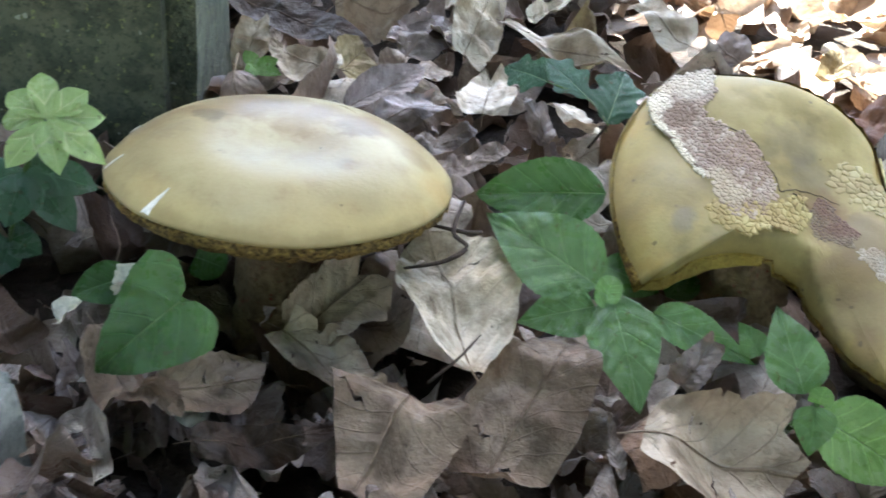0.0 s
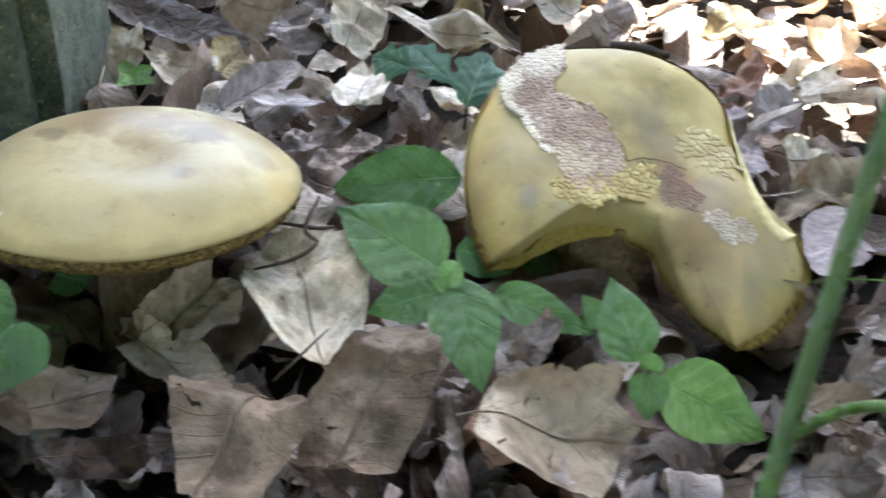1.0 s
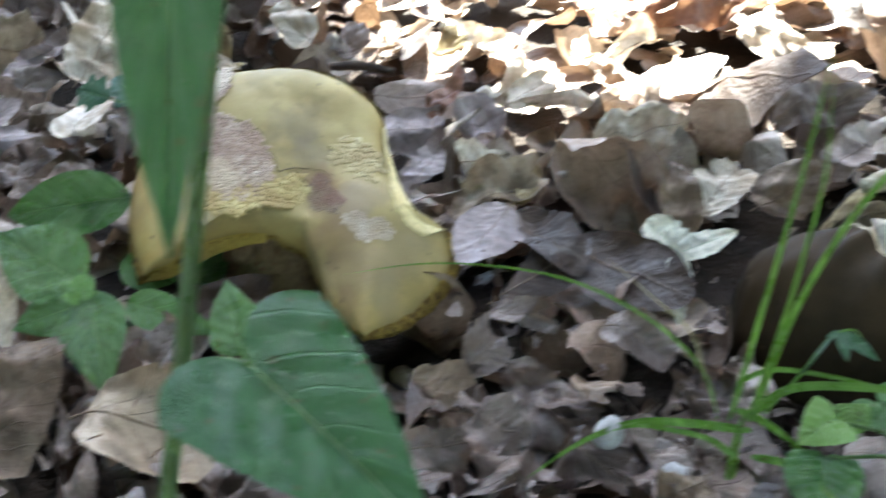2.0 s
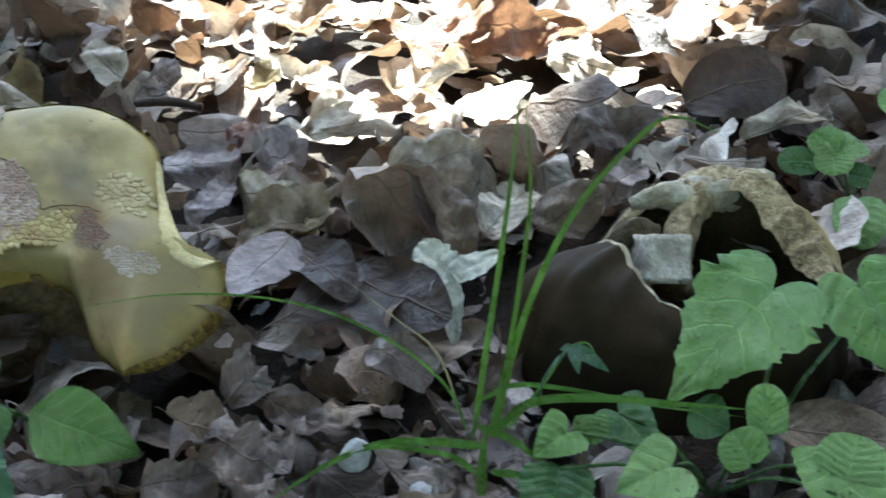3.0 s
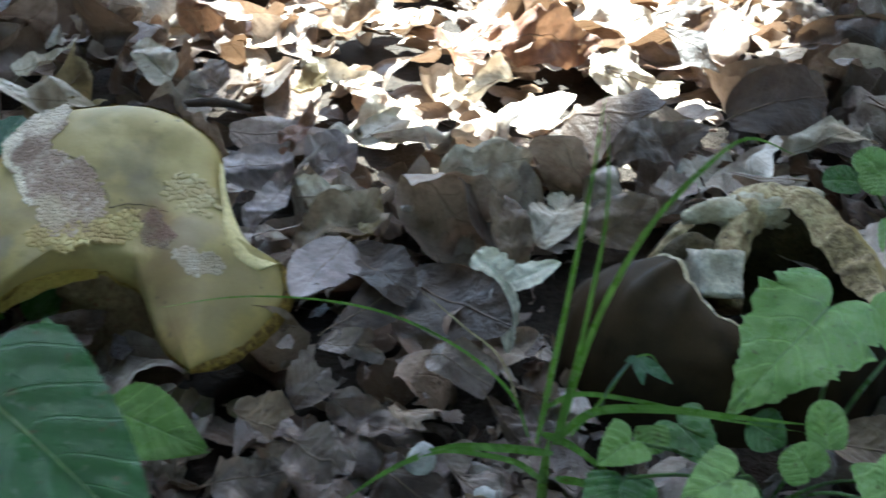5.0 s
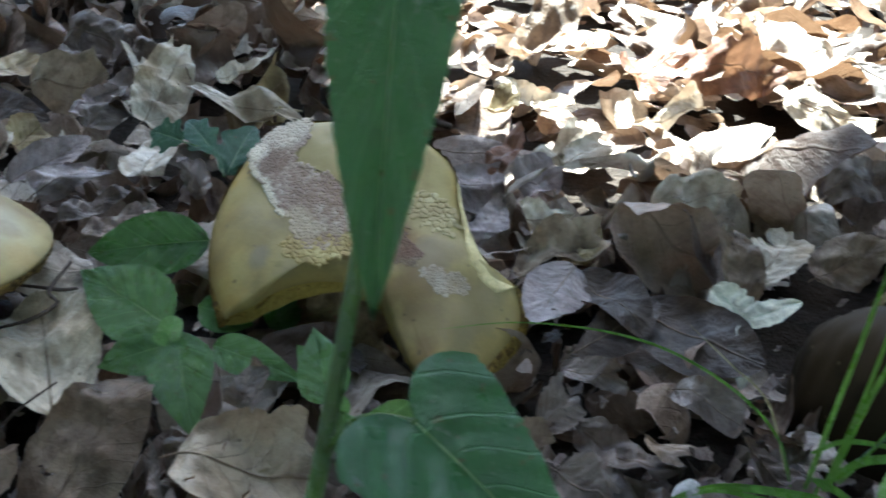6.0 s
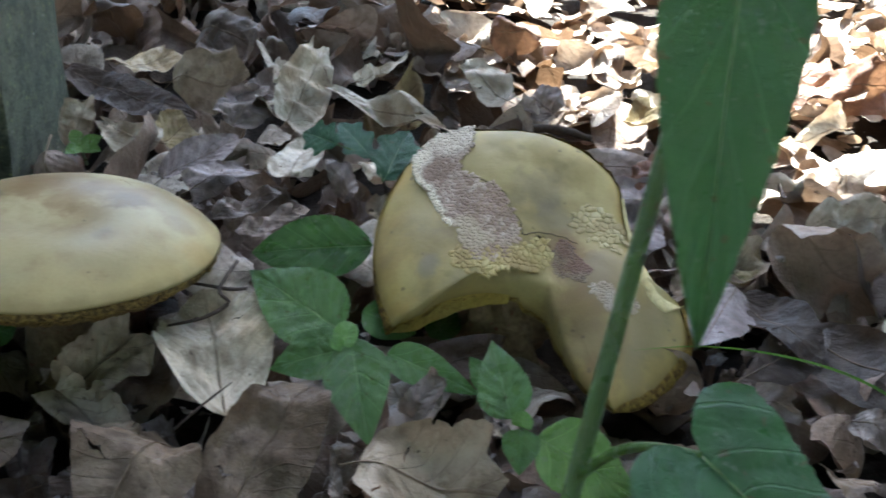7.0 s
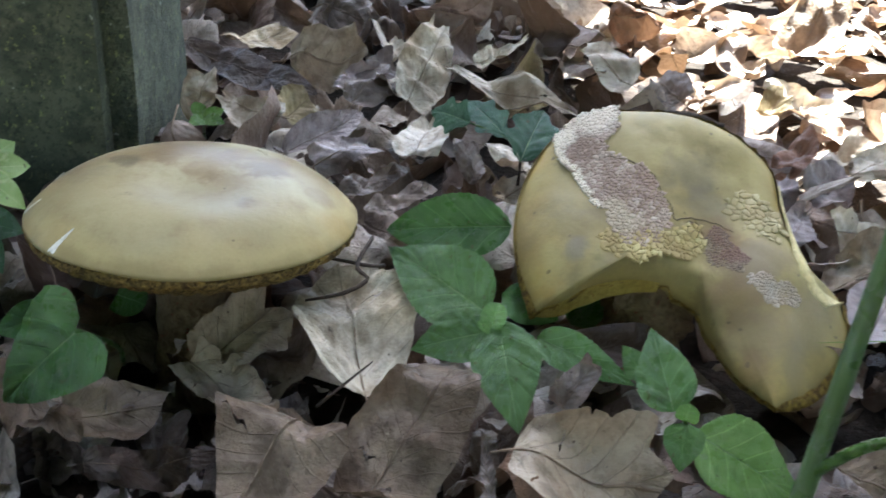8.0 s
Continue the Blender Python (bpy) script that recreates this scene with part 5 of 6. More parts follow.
dead_leaf((0.3253, 0.4967, 0.1680), (0.2766, 0.4739, 0.1658), 0.0281, PALE_DEAD, -40)
dead_leaf((0.3719, 0.4962, 0.1667), (0.4203, 0.4780, 0.1627), 0.0292, PALE_DEAD, 46)
dead_leaf((0.3860, 0.1667, 0.1113), (0.3892, 0.1519, 0.1089), 0.0187, GREY_DEAD, 26, torn=0.3)
dead_leaf((0.2060, 0.2091, 0.1160), (0.2263, 0.1923, 0.1140), 0.0169, DARK_DEAD, 26, torn=0.5)
dead_leaf((0.2281, 0.2119, 0.1180), (0.2416, 0.1929, 0.1140), 0.0138, GREY_DEAD, 21, torn=0.5, curl=0.5)
dead_leaf((0.2323, 0.1891, 0.1110), (0.2514, 0.1943, 0.1150), 0.0134, BROWN_DEAD, 29, torn=0.5)
dead_leaf((0.1830, 0.2193, 0.1287), (0.2006, 0.1989, 0.1251), 0.0136, GREY_DEAD, 20, torn=0.5, curl=0.6)
dead_leaf((0.2479, 0.2292, 0.1266), (0.2565, 0.2068, 0.1229), 0.0127, DARK_DEAD, 17, torn=0.4)
dead_leaf((0.1635, 0.2392, 0.1303), (0.1830, 0.2218, 0.1291), 0.0143, BROWN_DEAD, 23, torn=0.4, curl=0.5)
dead_leaf((0.2171, 0.2359, 0.1284), (0.2356, 0.2209, 0.1276), 0.0128, BROWN_DEAD, 28, torn=0.4, curl=0.6)
dead_leaf((0.3871, 0.2014, 0.1166), (0.4053, 0.2043, 0.1226), 0.0153, DARK_DEAD, 24, torn=0.4, curl=0.6)
dead_leaf((-0.1065, 0.5253, 0.1877), (-0.0254, 0.4612, 0.1797), 0.0220, DARK_DEAD, 29, curl=0.4, torn=0.05, crumple=0.35)
dead_leaf((-0.0468, 0.5130, 0.1842), (-0.0009, 0.5103, 0.1926), 0.0226, TAN_DEAD, 44, curl=0.5)
dead_leaf((-0.0157, 0.4676, 0.1764), (0.0080, 0.4932, 0.1877), 0.0224, LILAC_DEAD, 31, curl=0.4)
dead_leaf((0.0067, 0.4761, 0.1771), (0.0192, 0.4921, 0.1893), 0.0167, PALE_DEAD, 27, curl=0.5)
dead_leaf((-0.0083, 0.5702, 0.1941), (0.0234, 0.4904, 0.1869), 0.0155, PALE_DEAD, 15, curl=0.4)
dead_leaf((0.0513, 0.5162, 0.1842), (0.0818, 0.5523, 0.1950), 0.0131, WHITE_DEAD, 27, fold=0.3)
dead_leaf((-0.0166, 0.3918, 0.1627), (0.0175, 0.4174, 0.1697), 0.0181, LILAC_DEAD, 35, torn=0.2)
dead_leaf((-0.0032, 0.3735, 0.1595), (0.0242, 0.3949, 0.1641), 0.0125, GREY_DEAD, 33, torn=0.2)
dead_leaf((0.0547, 0.3988, 0.1599), (0.0463, 0.4168, 0.1769), 0.0106, GREY_DEAD, -16, curl=0.6)
dead_leaf((0.0556, 0.4339, 0.1673), (0.0774, 0.4088, 0.1608), 0.0195, WHITE_DEAD, 28, torn=0.4)
dead_leaf((0.0086, 0.3633, 0.1556), (0.0371, 0.3838, 0.1600), 0.0099, PINK_DEAD, 33, curl=0.3)
dead_leaf((-0.0459, 0.5996, 0.1976), (0.0054, 0.5651, 0.1929), 0.0236, GREY_DEAD, 36, curl=0.4)
dead_leaf((0.2069, 0.5128, 0.1756), (0.2500, 0.4940, 0.1716), 0.0224, PALE_DEAD, 43, fold=0.05)
dead_leaf((0.2112, 0.4299, 0.1606), (0.2486, 0.4607, 0.1664), 0.0189, PALE_DEAD, 22, fold=0.05)
dead_leaf((0.2041, 0.4048, 0.1569), (0.2239, 0.4208, 0.1629), 0.0178, LILAC_DEAD, 20, torn=0.2)
dead_leaf((0.1610, 0.4993, 0.1727), (0.1489, 0.5126, 0.1811), 0.0180, GREY_DEAD, -33, curl=0.7)
dead_leaf((0.1983, 0.4873, 0.1699), (0.2163, 0.5045, 0.1781), 0.0162, OLIVE_DEAD, 20, curl=0.6)
dead_leaf((0.2596, 0.3796, 0.1536), (0.3081, 0.3916, 0.1582), 0.0223, PALE_DEAD, 37, torn=0.2)
dead_leaf((0.2775, 0.3018, 0.1411), (0.2757, 0.3229, 0.1624), 0.0140, BROWN_DEAD, -9, curl=0.4)
dead_leaf((0.2277, 0.4243, 0.1613), (0.2517, 0.4400, 0.1652), 0.0168, PALE_DEAD, 34, torn=0.2)
dead_leaf((0.2131, 0.3373, 0.1482), (0.2284, 0.3549, 0.1566), 0.0177, YELLOW_DEAD, 24, curl=0.3)
dead_leaf((0.1727, 0.3471, 0.1488), (0.1905, 0.3706, 0.1620), 0.0190, LILAC_DEAD, 25, curl=0.4)
dead_leaf((0.1994, 0.2749, 0.1389), (0.2381, 0.2971, 0.1474), 0.0239, DARK_DEAD, 31, curl=0.3, torn=0.05, crumple=0.35)
dead_leaf((0.2920, 0.3266, 0.1425), (0.3153, 0.3488, 0.1494), 0.0194, PALE_DEAD, 21, torn=0.4)



# ---- green plants ----
def mapley(v):
    """A broad lobed outline with a drawn-out tip."""
    w = (1 - v) ** 0.95 * (0.70 + 2.3 * v * (1 - v))
    step = (v * 4.3 + 0.15) % 1.0
    return w * (0.88 + 0.20 * (1 - step) ** 0.7 + 0.05 * math.cos(v * 60))


def spoon(v):
    """Widest past the middle, with a blunt tip."""
    return max(0.0, math.sin(math.pi * v ** 1.25)) ** 1.05 + 0.05 * (1 - v)


def grass_blade(parent, points, width, material):
    line = smooth_line(points, 30)
    verts, uvs = [], []
    for k, p in enumerate(line):
        way = (line[min(k + 1, 29)] - line[max(k - 1, 0)]).normalized()
        side = way.cross(Vector((0.1, -1, 0.35))).normalized()
        up = side.cross(way)
        w = width / 2 * strap(k / 29)
        for s, lift in ((-1, 0.25), (-0.5, 0.1), (0, 0.0), (0.5, 0.1), (1, 0.25)):
            verts.append(p + side * s * w + up * lift * w)
            uvs.append((0.5 + s * 0.5, k / 29))
    under("blade", mesh_of("blade", verts, grid_faces(30, 5), material, uvs), parent, "thin dry straw-coloured stalk" if material == DRY else "")


PALE_HERB = green_leaf_material("young_leaf", (0.16, 0.30, 0.085), (0.23, 0.40, 0.125), 4.0, 2.0, 0.3)
PALE_HERB2 = green_leaf_material("bright_leaf", (0.265, 0.42, 0.125), (0.365, 0.54, 0.185), 4.0, 3.0, 0.28)
HERB_NEAR = green_leaf_material("near_leaf", (0.030, 0.100, 0.032), (0.048, 0.140, 0.045), 6.0, 3.6, 0.22, 0.36)


# ---- herb with toothed leaves between the mushrooms ----
herb = thing("herb", (0.0646, 0.3009, 0.1245), "low green herb with broad toothed leaves among dead leaves", "plant")
under("stem", tube("stem", [(0.0646, 0.3009, 0.1245), (0.0627, 0.2826, 0.1407), (0.0587, 0.2642, 0.1569)], [0.0012, 0.0011, 0.001], STALK, 16, 8), herb)
leaf_part(herb, (0.0580, 0.2720, 0.1582), (0.0230, 0.2986, 0.1702), 0.0283, herbal, HERB, -39, fold=0.16, droop=0.18, teeth=0.05, tooth_count=16, ripple=0.05, rows=30)
leaf_part(herb, (0.0571, 0.2675, 0.1535), (0.0334, 0.2653, 0.1478), 0.0173, herbal, HERB, -47, fold=0.16, droop=0.18, teeth=0.05, tooth_count=16, ripple=0.05, rows=30)
leaf_part(herb, (0.0623, 0.2617, 0.1564), (0.0681, 0.2345, 0.1381), 0.0221, herbal, HERB, 11, fold=0.16, droop=0.18, teeth=0.05, tooth_count=16, ripple=0.05, rows=30, lobe=0.2)
leaf_part(herb, (0.0669, 0.3240, 0.1680), (0.0210, 0.3206, 0.1667), 0.0245, ovate, VIOLET, -53, fold=0.16, droop=0.18, teeth=0.05, tooth_count=16, ripple=0.05, rows=30)
leaf_part(herb, (0.0737, 0.2612, 0.1561), (0.1042, 0.2494, 0.1474), 0.0137, herbal, HERB, 45, fold=0.16, droop=0.18, teeth=0.05, tooth_count=16, ripple=0.05, rows=30)
leaf_part(herb, (0.0586, 0.2619, 0.1586), (0.0616, 0.2664, 0.1652), 0.0082, rounded, PALE_HERB, 23, fold=0.2)
leaf_part(herb, (0.0590, 0.2613, 0.1585), (0.0549, 0.2585, 0.1621), 0.0046, rounded, PALE_HERB, -65, fold=0.2)
leaf_part(herb, (0.0637, 0.2998, 0.1523), (0.0838, 0.2930, 0.1467), 0.0148, ovate, VIOLET, 47, fold=0.16, droop=0.18, teeth=0.05, tooth_count=16, ripple=0.05)
leaf_part(herb, (0.0891, 0.3021, 0.1400), (0.1001, 0.3134, 0.1475), 0.0143, ovate, VIOLET, 28, fold=0.16, droop=0.18, teeth=0.05, tooth_count=16, ripple=0.05)
herb_two = thing("herb", (0.1226, 0.2601, 0.1166), "small upright green herb with toothed leaves among dead leaves", "plant")
under("stem", tube("stem", [(0.1226, 0.2601, 0.1166), (0.1190, 0.2449, 0.1324), (0.1154, 0.2298, 0.1481)], [0.0011, 0.001, 0.0009], STALK, 16, 8), herb_two)
leaf_part(herb_two, (0.1123, 0.2328, 0.1487), (0.1071, 0.2533, 0.1660), 0.0174, herbal, HERB, -20, fold=0.16, droop=0.18, teeth=0.05, tooth_count=16, ripple=0.05, rows=30)
leaf_part(herb_two, (0.1082, 0.2589, 0.1448), (0.1011, 0.2635, 0.1537), 0.0093, herbal, HERB, -46, fold=0.16, droop=0.18, teeth=0.05, tooth_count=16, ripple=0.05)
leaf_part(herb_two, (0.1159, 0.2314, 0.1463), (0.1145, 0.2247, 0.1333), 0.0121, herbal, HERB, 2, fold=0.16, droop=0.18, teeth=0.05, tooth_count=16, ripple=0.05)
leaf_part(herb_two, (0.1235, 0.2420, 0.1350), (0.1550, 0.2330, 0.1190), 0.0250, herbal, MAPLE, 47, fold=0.16, droop=0.18, teeth=0.05, tooth_count=16, ripple=0.05, rows=30, lobe=0.06)
leaf_part(herb_two, (0.1154, 0.2295, 0.1481), (0.1158, 0.2289, 0.1540), 0.0068, rounded, PALE_HERB, 124, fold=0.25)

# ---- violet beside the pale mushroom ----
violet = thing("violet", (-0.0696, 0.2699, 0.1231), "heart-shaped green violet leaves under the pale mushroom", "plant")
under("stem", tube("stem", [(-0.0696, 0.2899, 0.1231), (-0.0614, 0.2647, 0.1444), (-0.0611, 0.2354, 0.1656)], [0.0009, 0.0008, 0.0008], STALK, 16, 8), violet)
leaf_part(violet, (-0.0614, 0.2342, 0.1654), (-0.0871, 0.2349, 0.1402), 0.0318, heart, VIOLET, -63, fold=0.13, droop=0.16, teeth=0.03, tooth_count=22, rows=32, cols=13, ripple=0.03, lobe=0.24)
leaf_part(violet, (-0.0898, 0.2863, 0.1442), (-0.1057, 0.2740, 0.1427), 0.0144, ovate, VIOLET, -46, fold=0.13, droop=0.16, teeth=0.03, tooth_count=22, rows=32, cols=13, ripple=0.03)
leaf_part(violet, (-0.0718, 0.2962, 0.1473), (-0.0613, 0.2944, 0.1447), 0.0132, rounded, VIOLET, 44, fold=0.13, droop=0.16, teeth=0.03, tooth_count=22, rows=32, cols=13, ripple=0.03)

# ---- whorled herb before the stone post ----
whorl_herb = thing("whorled_herb", (-0.1383, 0.3119, 0.1314), "whorled herb with pale green fresh top leaves and darker lower leaves", "plant")
under("stem", tube("stem", [(-0.1383, 0.3119, 0.1314), (-0.1342, 0.3001, 0.1473), (-0.1274, 0.3030, 0.1720), (-0.1171, 0.2987, 0.1912)], [0.001, 0.0009, 0.0009, 0.0008], STALK, 16, 8), whorl_herb)
leaf_part(whorl_herb, (-0.1171, 0.2987, 0.1912), (-0.1230, 0.3135, 0.2030), 0.0092, spoon, PALE_LEAF, 0, fold=0.22, droop=0.2, rows=14, cols=7)
leaf_part(whorl_herb, (-0.1171, 0.2987, 0.1912), (-0.1070, 0.3106, 0.1982), 0.0092, spoon, PALE_LEAF, 47, fold=0.22, droop=0.2, rows=14, cols=7)
leaf_part(whorl_herb, (-0.1171, 0.2987, 0.1912), (-0.1008, 0.3068, 0.1907), 0.0092, spoon, PALE_LEAF, 55, fold=0.22, droop=0.2, rows=14, cols=7)
leaf_part(whorl_herb, (-0.1171, 0.2987, 0.1912), (-0.0960, 0.2871, 0.1827), 0.0092, spoon, PALE_LEAF, 35, fold=0.22, droop=0.2, rows=14, cols=7)
leaf_part(whorl_herb, (-0.1171, 0.2987, 0.1912), (-0.1098, 0.2856, 0.1786), 0.0092, spoon, PALE_LEAF, 7, fold=0.22, droop=0.2, rows=14, cols=7)
leaf_part(whorl_herb, (-0.1171, 0.2987, 0.1912), (-0.1268, 0.2864, 0.1791), 0.0092, spoon, PALE_LEAF, -45, fold=0.22, droop=0.2, rows=14, cols=7)
leaf_part(whorl_herb, (-0.1171, 0.2987, 0.1912), (-0.1358, 0.3066, 0.1879), 0.0092, spoon, PALE_LEAF, -51, fold=0.22, droop=0.2, rows=14, cols=7)
leaf_part(whorl_herb, (-0.1171, 0.2987, 0.1912), (-0.1342, 0.3106, 0.1963), 0.0092, spoon, PALE_LEAF, -32, fold=0.22, droop=0.2, rows=14, cols=7)
leaf_part(whorl_herb, (-0.1274, 0.3030, 0.1720), (-0.1078, 0.2888, 0.1580), 0.0124, spoon, DEEP, 26, fold=0.22, droop=0.2, rows=14, cols=7)
leaf_part(whorl_herb, (-0.1274, 0.3030, 0.1720), (-0.1018, 0.2949, 0.1708), 0.0124, spoon, DEEP, 45, fold=0.22, droop=0.2, rows=14, cols=7)
leaf_part(whorl_herb, (-0.1274, 0.3030, 0.1720), (-0.1306, 0.2893, 0.1573), 0.0124, spoon, DEEP, -28, fold=0.22, droop=0.2, rows=14, cols=7)
leaf_part(whorl_herb, (-0.1274, 0.3030, 0.1720), (-0.1355, 0.2957, 0.1700), 0.0124, spoon, DEEP, -50, fold=0.22, droop=0.2, rows=14, cols=7)
leaf_part(whorl_herb, (-0.1274, 0.3030, 0.1720), (-0.1184, 0.3113, 0.1714), 0.0124, spoon, DEEP, 52, fold=0.22, droop=0.2, rows=14, cols=7)
leaf_part(whorl_herb, (-0.1342, 0.3001, 0.1473), (-0.1215, 0.2929, 0.1471), 0.0100, spoon, DEEP, 35, fold=0.22, droop=0.2, rows=14, cols=7)
leaf_part(whorl_herb, (-0.1342, 0.3001, 0.1473), (-0.1340, 0.2897, 0.1397), 0.0100, spoon, DEEP, -18, fold=0.22, droop=0.2, rows=14, cols=7)
leaf_part(whorl_herb, (-0.1342, 0.3001, 0.1473), (-0.1292, 0.3090, 0.1477), 0.0102, spoon, DEEP, 43, fold=0.22, droop=0.2, rows=14, cols=7)
leaf_part(whorl_herb, (-0.1342, 0.3001, 0.1473), (-0.1405, 0.2935, 0.1469), 0.0100, spoon, DEEP, -48, fold=0.22, droop=0.2, rows=14, cols=7)

# ---- lobed dark seedling and small sprout ----
seedling = thing("seedling", (0.0740, 0.4260, 0.1436), "dark green seedling with deeply lobed leaves behind the bent mushroom", "plant")
under("stem", tube("stem", [(0.0740, 0.4260, 0.1436), (0.0724, 0.3927, 0.1625), (0.0707, 0.3594, 0.1814)], [0.0007, 0.0006, 0.0006], TWIG, 16, 8), seedling)
leaf_part(seedling, (0.0503, 0.3883, 0.1884), (0.0330, 0.4052, 0.1894), 0.0154, ovate, DARK_LEAF, -47, fold=0.1, droop=0.2, lobes=0.22, rows=26, ripple=0.06)
leaf_part(seedling, (0.0653, 0.3765, 0.1862), (0.0485, 0.4101, 0.1938), 0.0139, ovate, DARK_LEAF, -31, fold=0.1, droop=0.2, lobes=0.22, rows=26, ripple=0.06)
leaf_part(seedling, (0.0708, 0.3603, 0.1815), (0.0814, 0.3903, 0.1959), 0.0202, ovate, DARK_LEAF, 15, fold=0.1, droop=0.2, lobes=0.22, rows=26, ripple=0.06)
under("petiole", tube("petiole", [(0.0705, 0.3562, 0.1829), (0.0653, 0.3765, 0.1862), (0.0503, 0.3883, 0.1884)], [0.0005, 0.0005, 0.0004], STALK, 10, 6), seedling)
sprout = thing("sprout", (-0.0830, 0.4636, 0.1535), "tiny bright green sprout beside the stone post", "plant")
under("stem", tube("stem", [(-0.0830, 0.4636, 0.1535), (-0.0727, 0.4268, 0.1735)], [0.0008, 0.0006], STALK, 16, 8), sprout)
leaf_part(sprout, (-0.0733, 0.4291, 0.1739), (-0.0805, 0.4389, 0.1796), 0.0072, ovate, PALE_HERB, -20, rows=8, cols=5)
leaf_part(sprout, (-0.0733, 0.4291, 0.1739), (-0.0642, 0.4319, 0.1781), 0.0071, ovate, PALE_HERB, 59, rows=8, cols=5)
leaf_part(sprout, (-0.0733, 0.4291, 0.1739), (-0.0755, 0.4140, 0.1756), 0.0070, ovate, PALE_HERB, -37, rows=8, cols=5)
leaf_part(sprout, (-0.0733, 0.4291, 0.1739), (-0.0613, 0.4172, 0.1758), 0.0070, ovate, PALE_HERB, 43, rows=8, cols=5)

# ---- seedlings with large lobed leaves round the rotten mushroom ----
maple = thing("seedling", (0.3506, 0.1985, 0.1011), "seedling with two large toothed lobed leaves over the rotten mushroom", "plant")
under("petiole", tube("petiole", [(0.3506, 0.1985, 0.1011), (0.3525, 0.2011, 0.1235), (0.3642, 0.2157, 0.1412), (0.3657, 0.2230, 0.1530)], [0.0009, 0.0008, 0.0007], STALK, 16, 8), maple)
under("petiole", tube("petiole", [(0.3506, 0.1985, 0.1011), (0.3709, 0.2105, 0.1210), (0.3958, 0.2244, 0.1337), (0.4027, 0.2306, 0.1457)], [0.0009, 0.0008, 0.0007], STALK, 16, 8), maple)
leaf_part(maple, (0.3657, 0.2230, 0.1530), (0.3178, 0.1978, 0.1317), 0.0459, mapley, MAPLE, -21, fold=0.10, droop=0.22, teeth=0.07, tooth_count=13, rows=60, cols=15, ripple=0.05, lobe=0.22)
leaf_part(maple, (0.4027, 0.2306, 0.1457), (0.4104, 0.1968, 0.1172), 0.0371, mapley, MAPLE, 28, fold=0.10, droop=0.22, teeth=0.07, tooth_count=13, rows=60, cols=15, ripple=0.05, lobe=0.22)

# ---- low round-leaved herbs ----
ivy = thing("ground_ivy", (0.3315, 0.1897, 0.1003), "patch of low herb with bright heart-shaped leaves", "plant")
leaf_part(ivy, (0.2840, 0.1918, 0.1318), (0.2721, 0.1879, 0.1276), 0.0166, heart, MAPLE, -25, fold=0.12, droop=0.14, teeth=0.05, tooth_count=9, rows=24, cols=13, ripple=0.04, lobe=0.264)
leaf_part(ivy, (0.2949, 0.2023, 0.1292), (0.2938, 0.1962, 0.1223), 0.0110, rounded, MAPLE, 4, fold=0.12, droop=0.14, teeth=0.05, tooth_count=9, rows=24, cols=13, ripple=0.04)
leaf_part(ivy, (0.3048, 0.2038, 0.1272), (0.3123, 0.1852, 0.1201), 0.0194, heart, VIOLET, 21, fold=0.12, droop=0.14, teeth=0.05, tooth_count=9, rows=24, cols=13, ripple=0.04, lobe=0.24)
leaf_part(ivy, (0.3087, 0.1722, 0.1282), (0.2914, 0.1701, 0.1243), 0.0215, heart, PALE_HERB2, -26, fold=0.12, droop=0.14, teeth=0.05, tooth_count=9, rows=24, cols=13, ripple=0.04, lobe=0.312)
leaf_part(ivy, (0.2800, 0.1866, 0.1231), (0.2723, 0.1713, 0.1170), 0.0215, rounded, VIOLET, -6, fold=0.12, droop=0.14, teeth=0.05, tooth_count=9, rows=24, cols=13, ripple=0.04, lobe=0.06)
leaf_part(ivy, (0.3334, 0.1715, 0.1254), (0.3304, 0.1784, 0.1326), 0.0154, rounded, MAPLE, -25, fold=0.12, droop=0.14, teeth=0.05, tooth_count=9, rows=24, cols=13, ripple=0.04, lobe=0.12)
leaf_part(ivy, (0.3414, 0.1772, 0.1301), (0.3452, 0.1870, 0.1415), 0.0120, rounded, MAPLE, -4, fold=0.12, droop=0.14, teeth=0.05, tooth_count=9, rows=24, cols=13, ripple=0.04)
leaf_part(ivy, (0.3565, 0.1582, 0.1247), (0.3632, 0.1654, 0.1337), 0.0189, rounded, PALE_HERB2, 4, fold=0.12, droop=0.14, teeth=0.05, tooth_count=9, rows=24, cols=13, ripple=0.04)
leaf_part(ivy, (0.3594, 0.1622, 0.1273), (0.3496, 0.1456, 0.1130), 0.0315, heart, PALE_HERB2, 2, fold=0.12, droop=0.14, teeth=0.05, tooth_count=9, rows=24, cols=13, ripple=0.04, lobe=0.144)
leaf_part(ivy, (0.3277, 0.2010, 0.1261), (0.3373, 0.1920, 0.1225), 0.0162, ovate, VIOLET, 30, fold=0.12, droop=0.14, teeth=0.05, tooth_count=9, rows=24, cols=13, ripple=0.04)
under("petiole", tube("petiole", [(0.3315, 0.1897, 0.1003), (0.3081, 0.1919, 0.1212), (0.2847, 0.1942, 0.1302)], [0.0007, 0.0006, 0.0006], STALK, 10, 6), ivy)
under("petiole", tube("petiole", [(0.3315, 0.1897, 0.1003), (0.3173, 0.1944, 0.1214), (0.3031, 0.1990, 0.1305)], [0.0007, 0.0006, 0.0006], STALK, 10, 6), ivy)
under("petiole", tube("petiole", [(0.3315, 0.1897, 0.1003), (0.3205, 0.1820, 0.1194), (0.3096, 0.1744, 0.1265)], [0.0007, 0.0006, 0.0006], STALK, 10, 6), ivy)
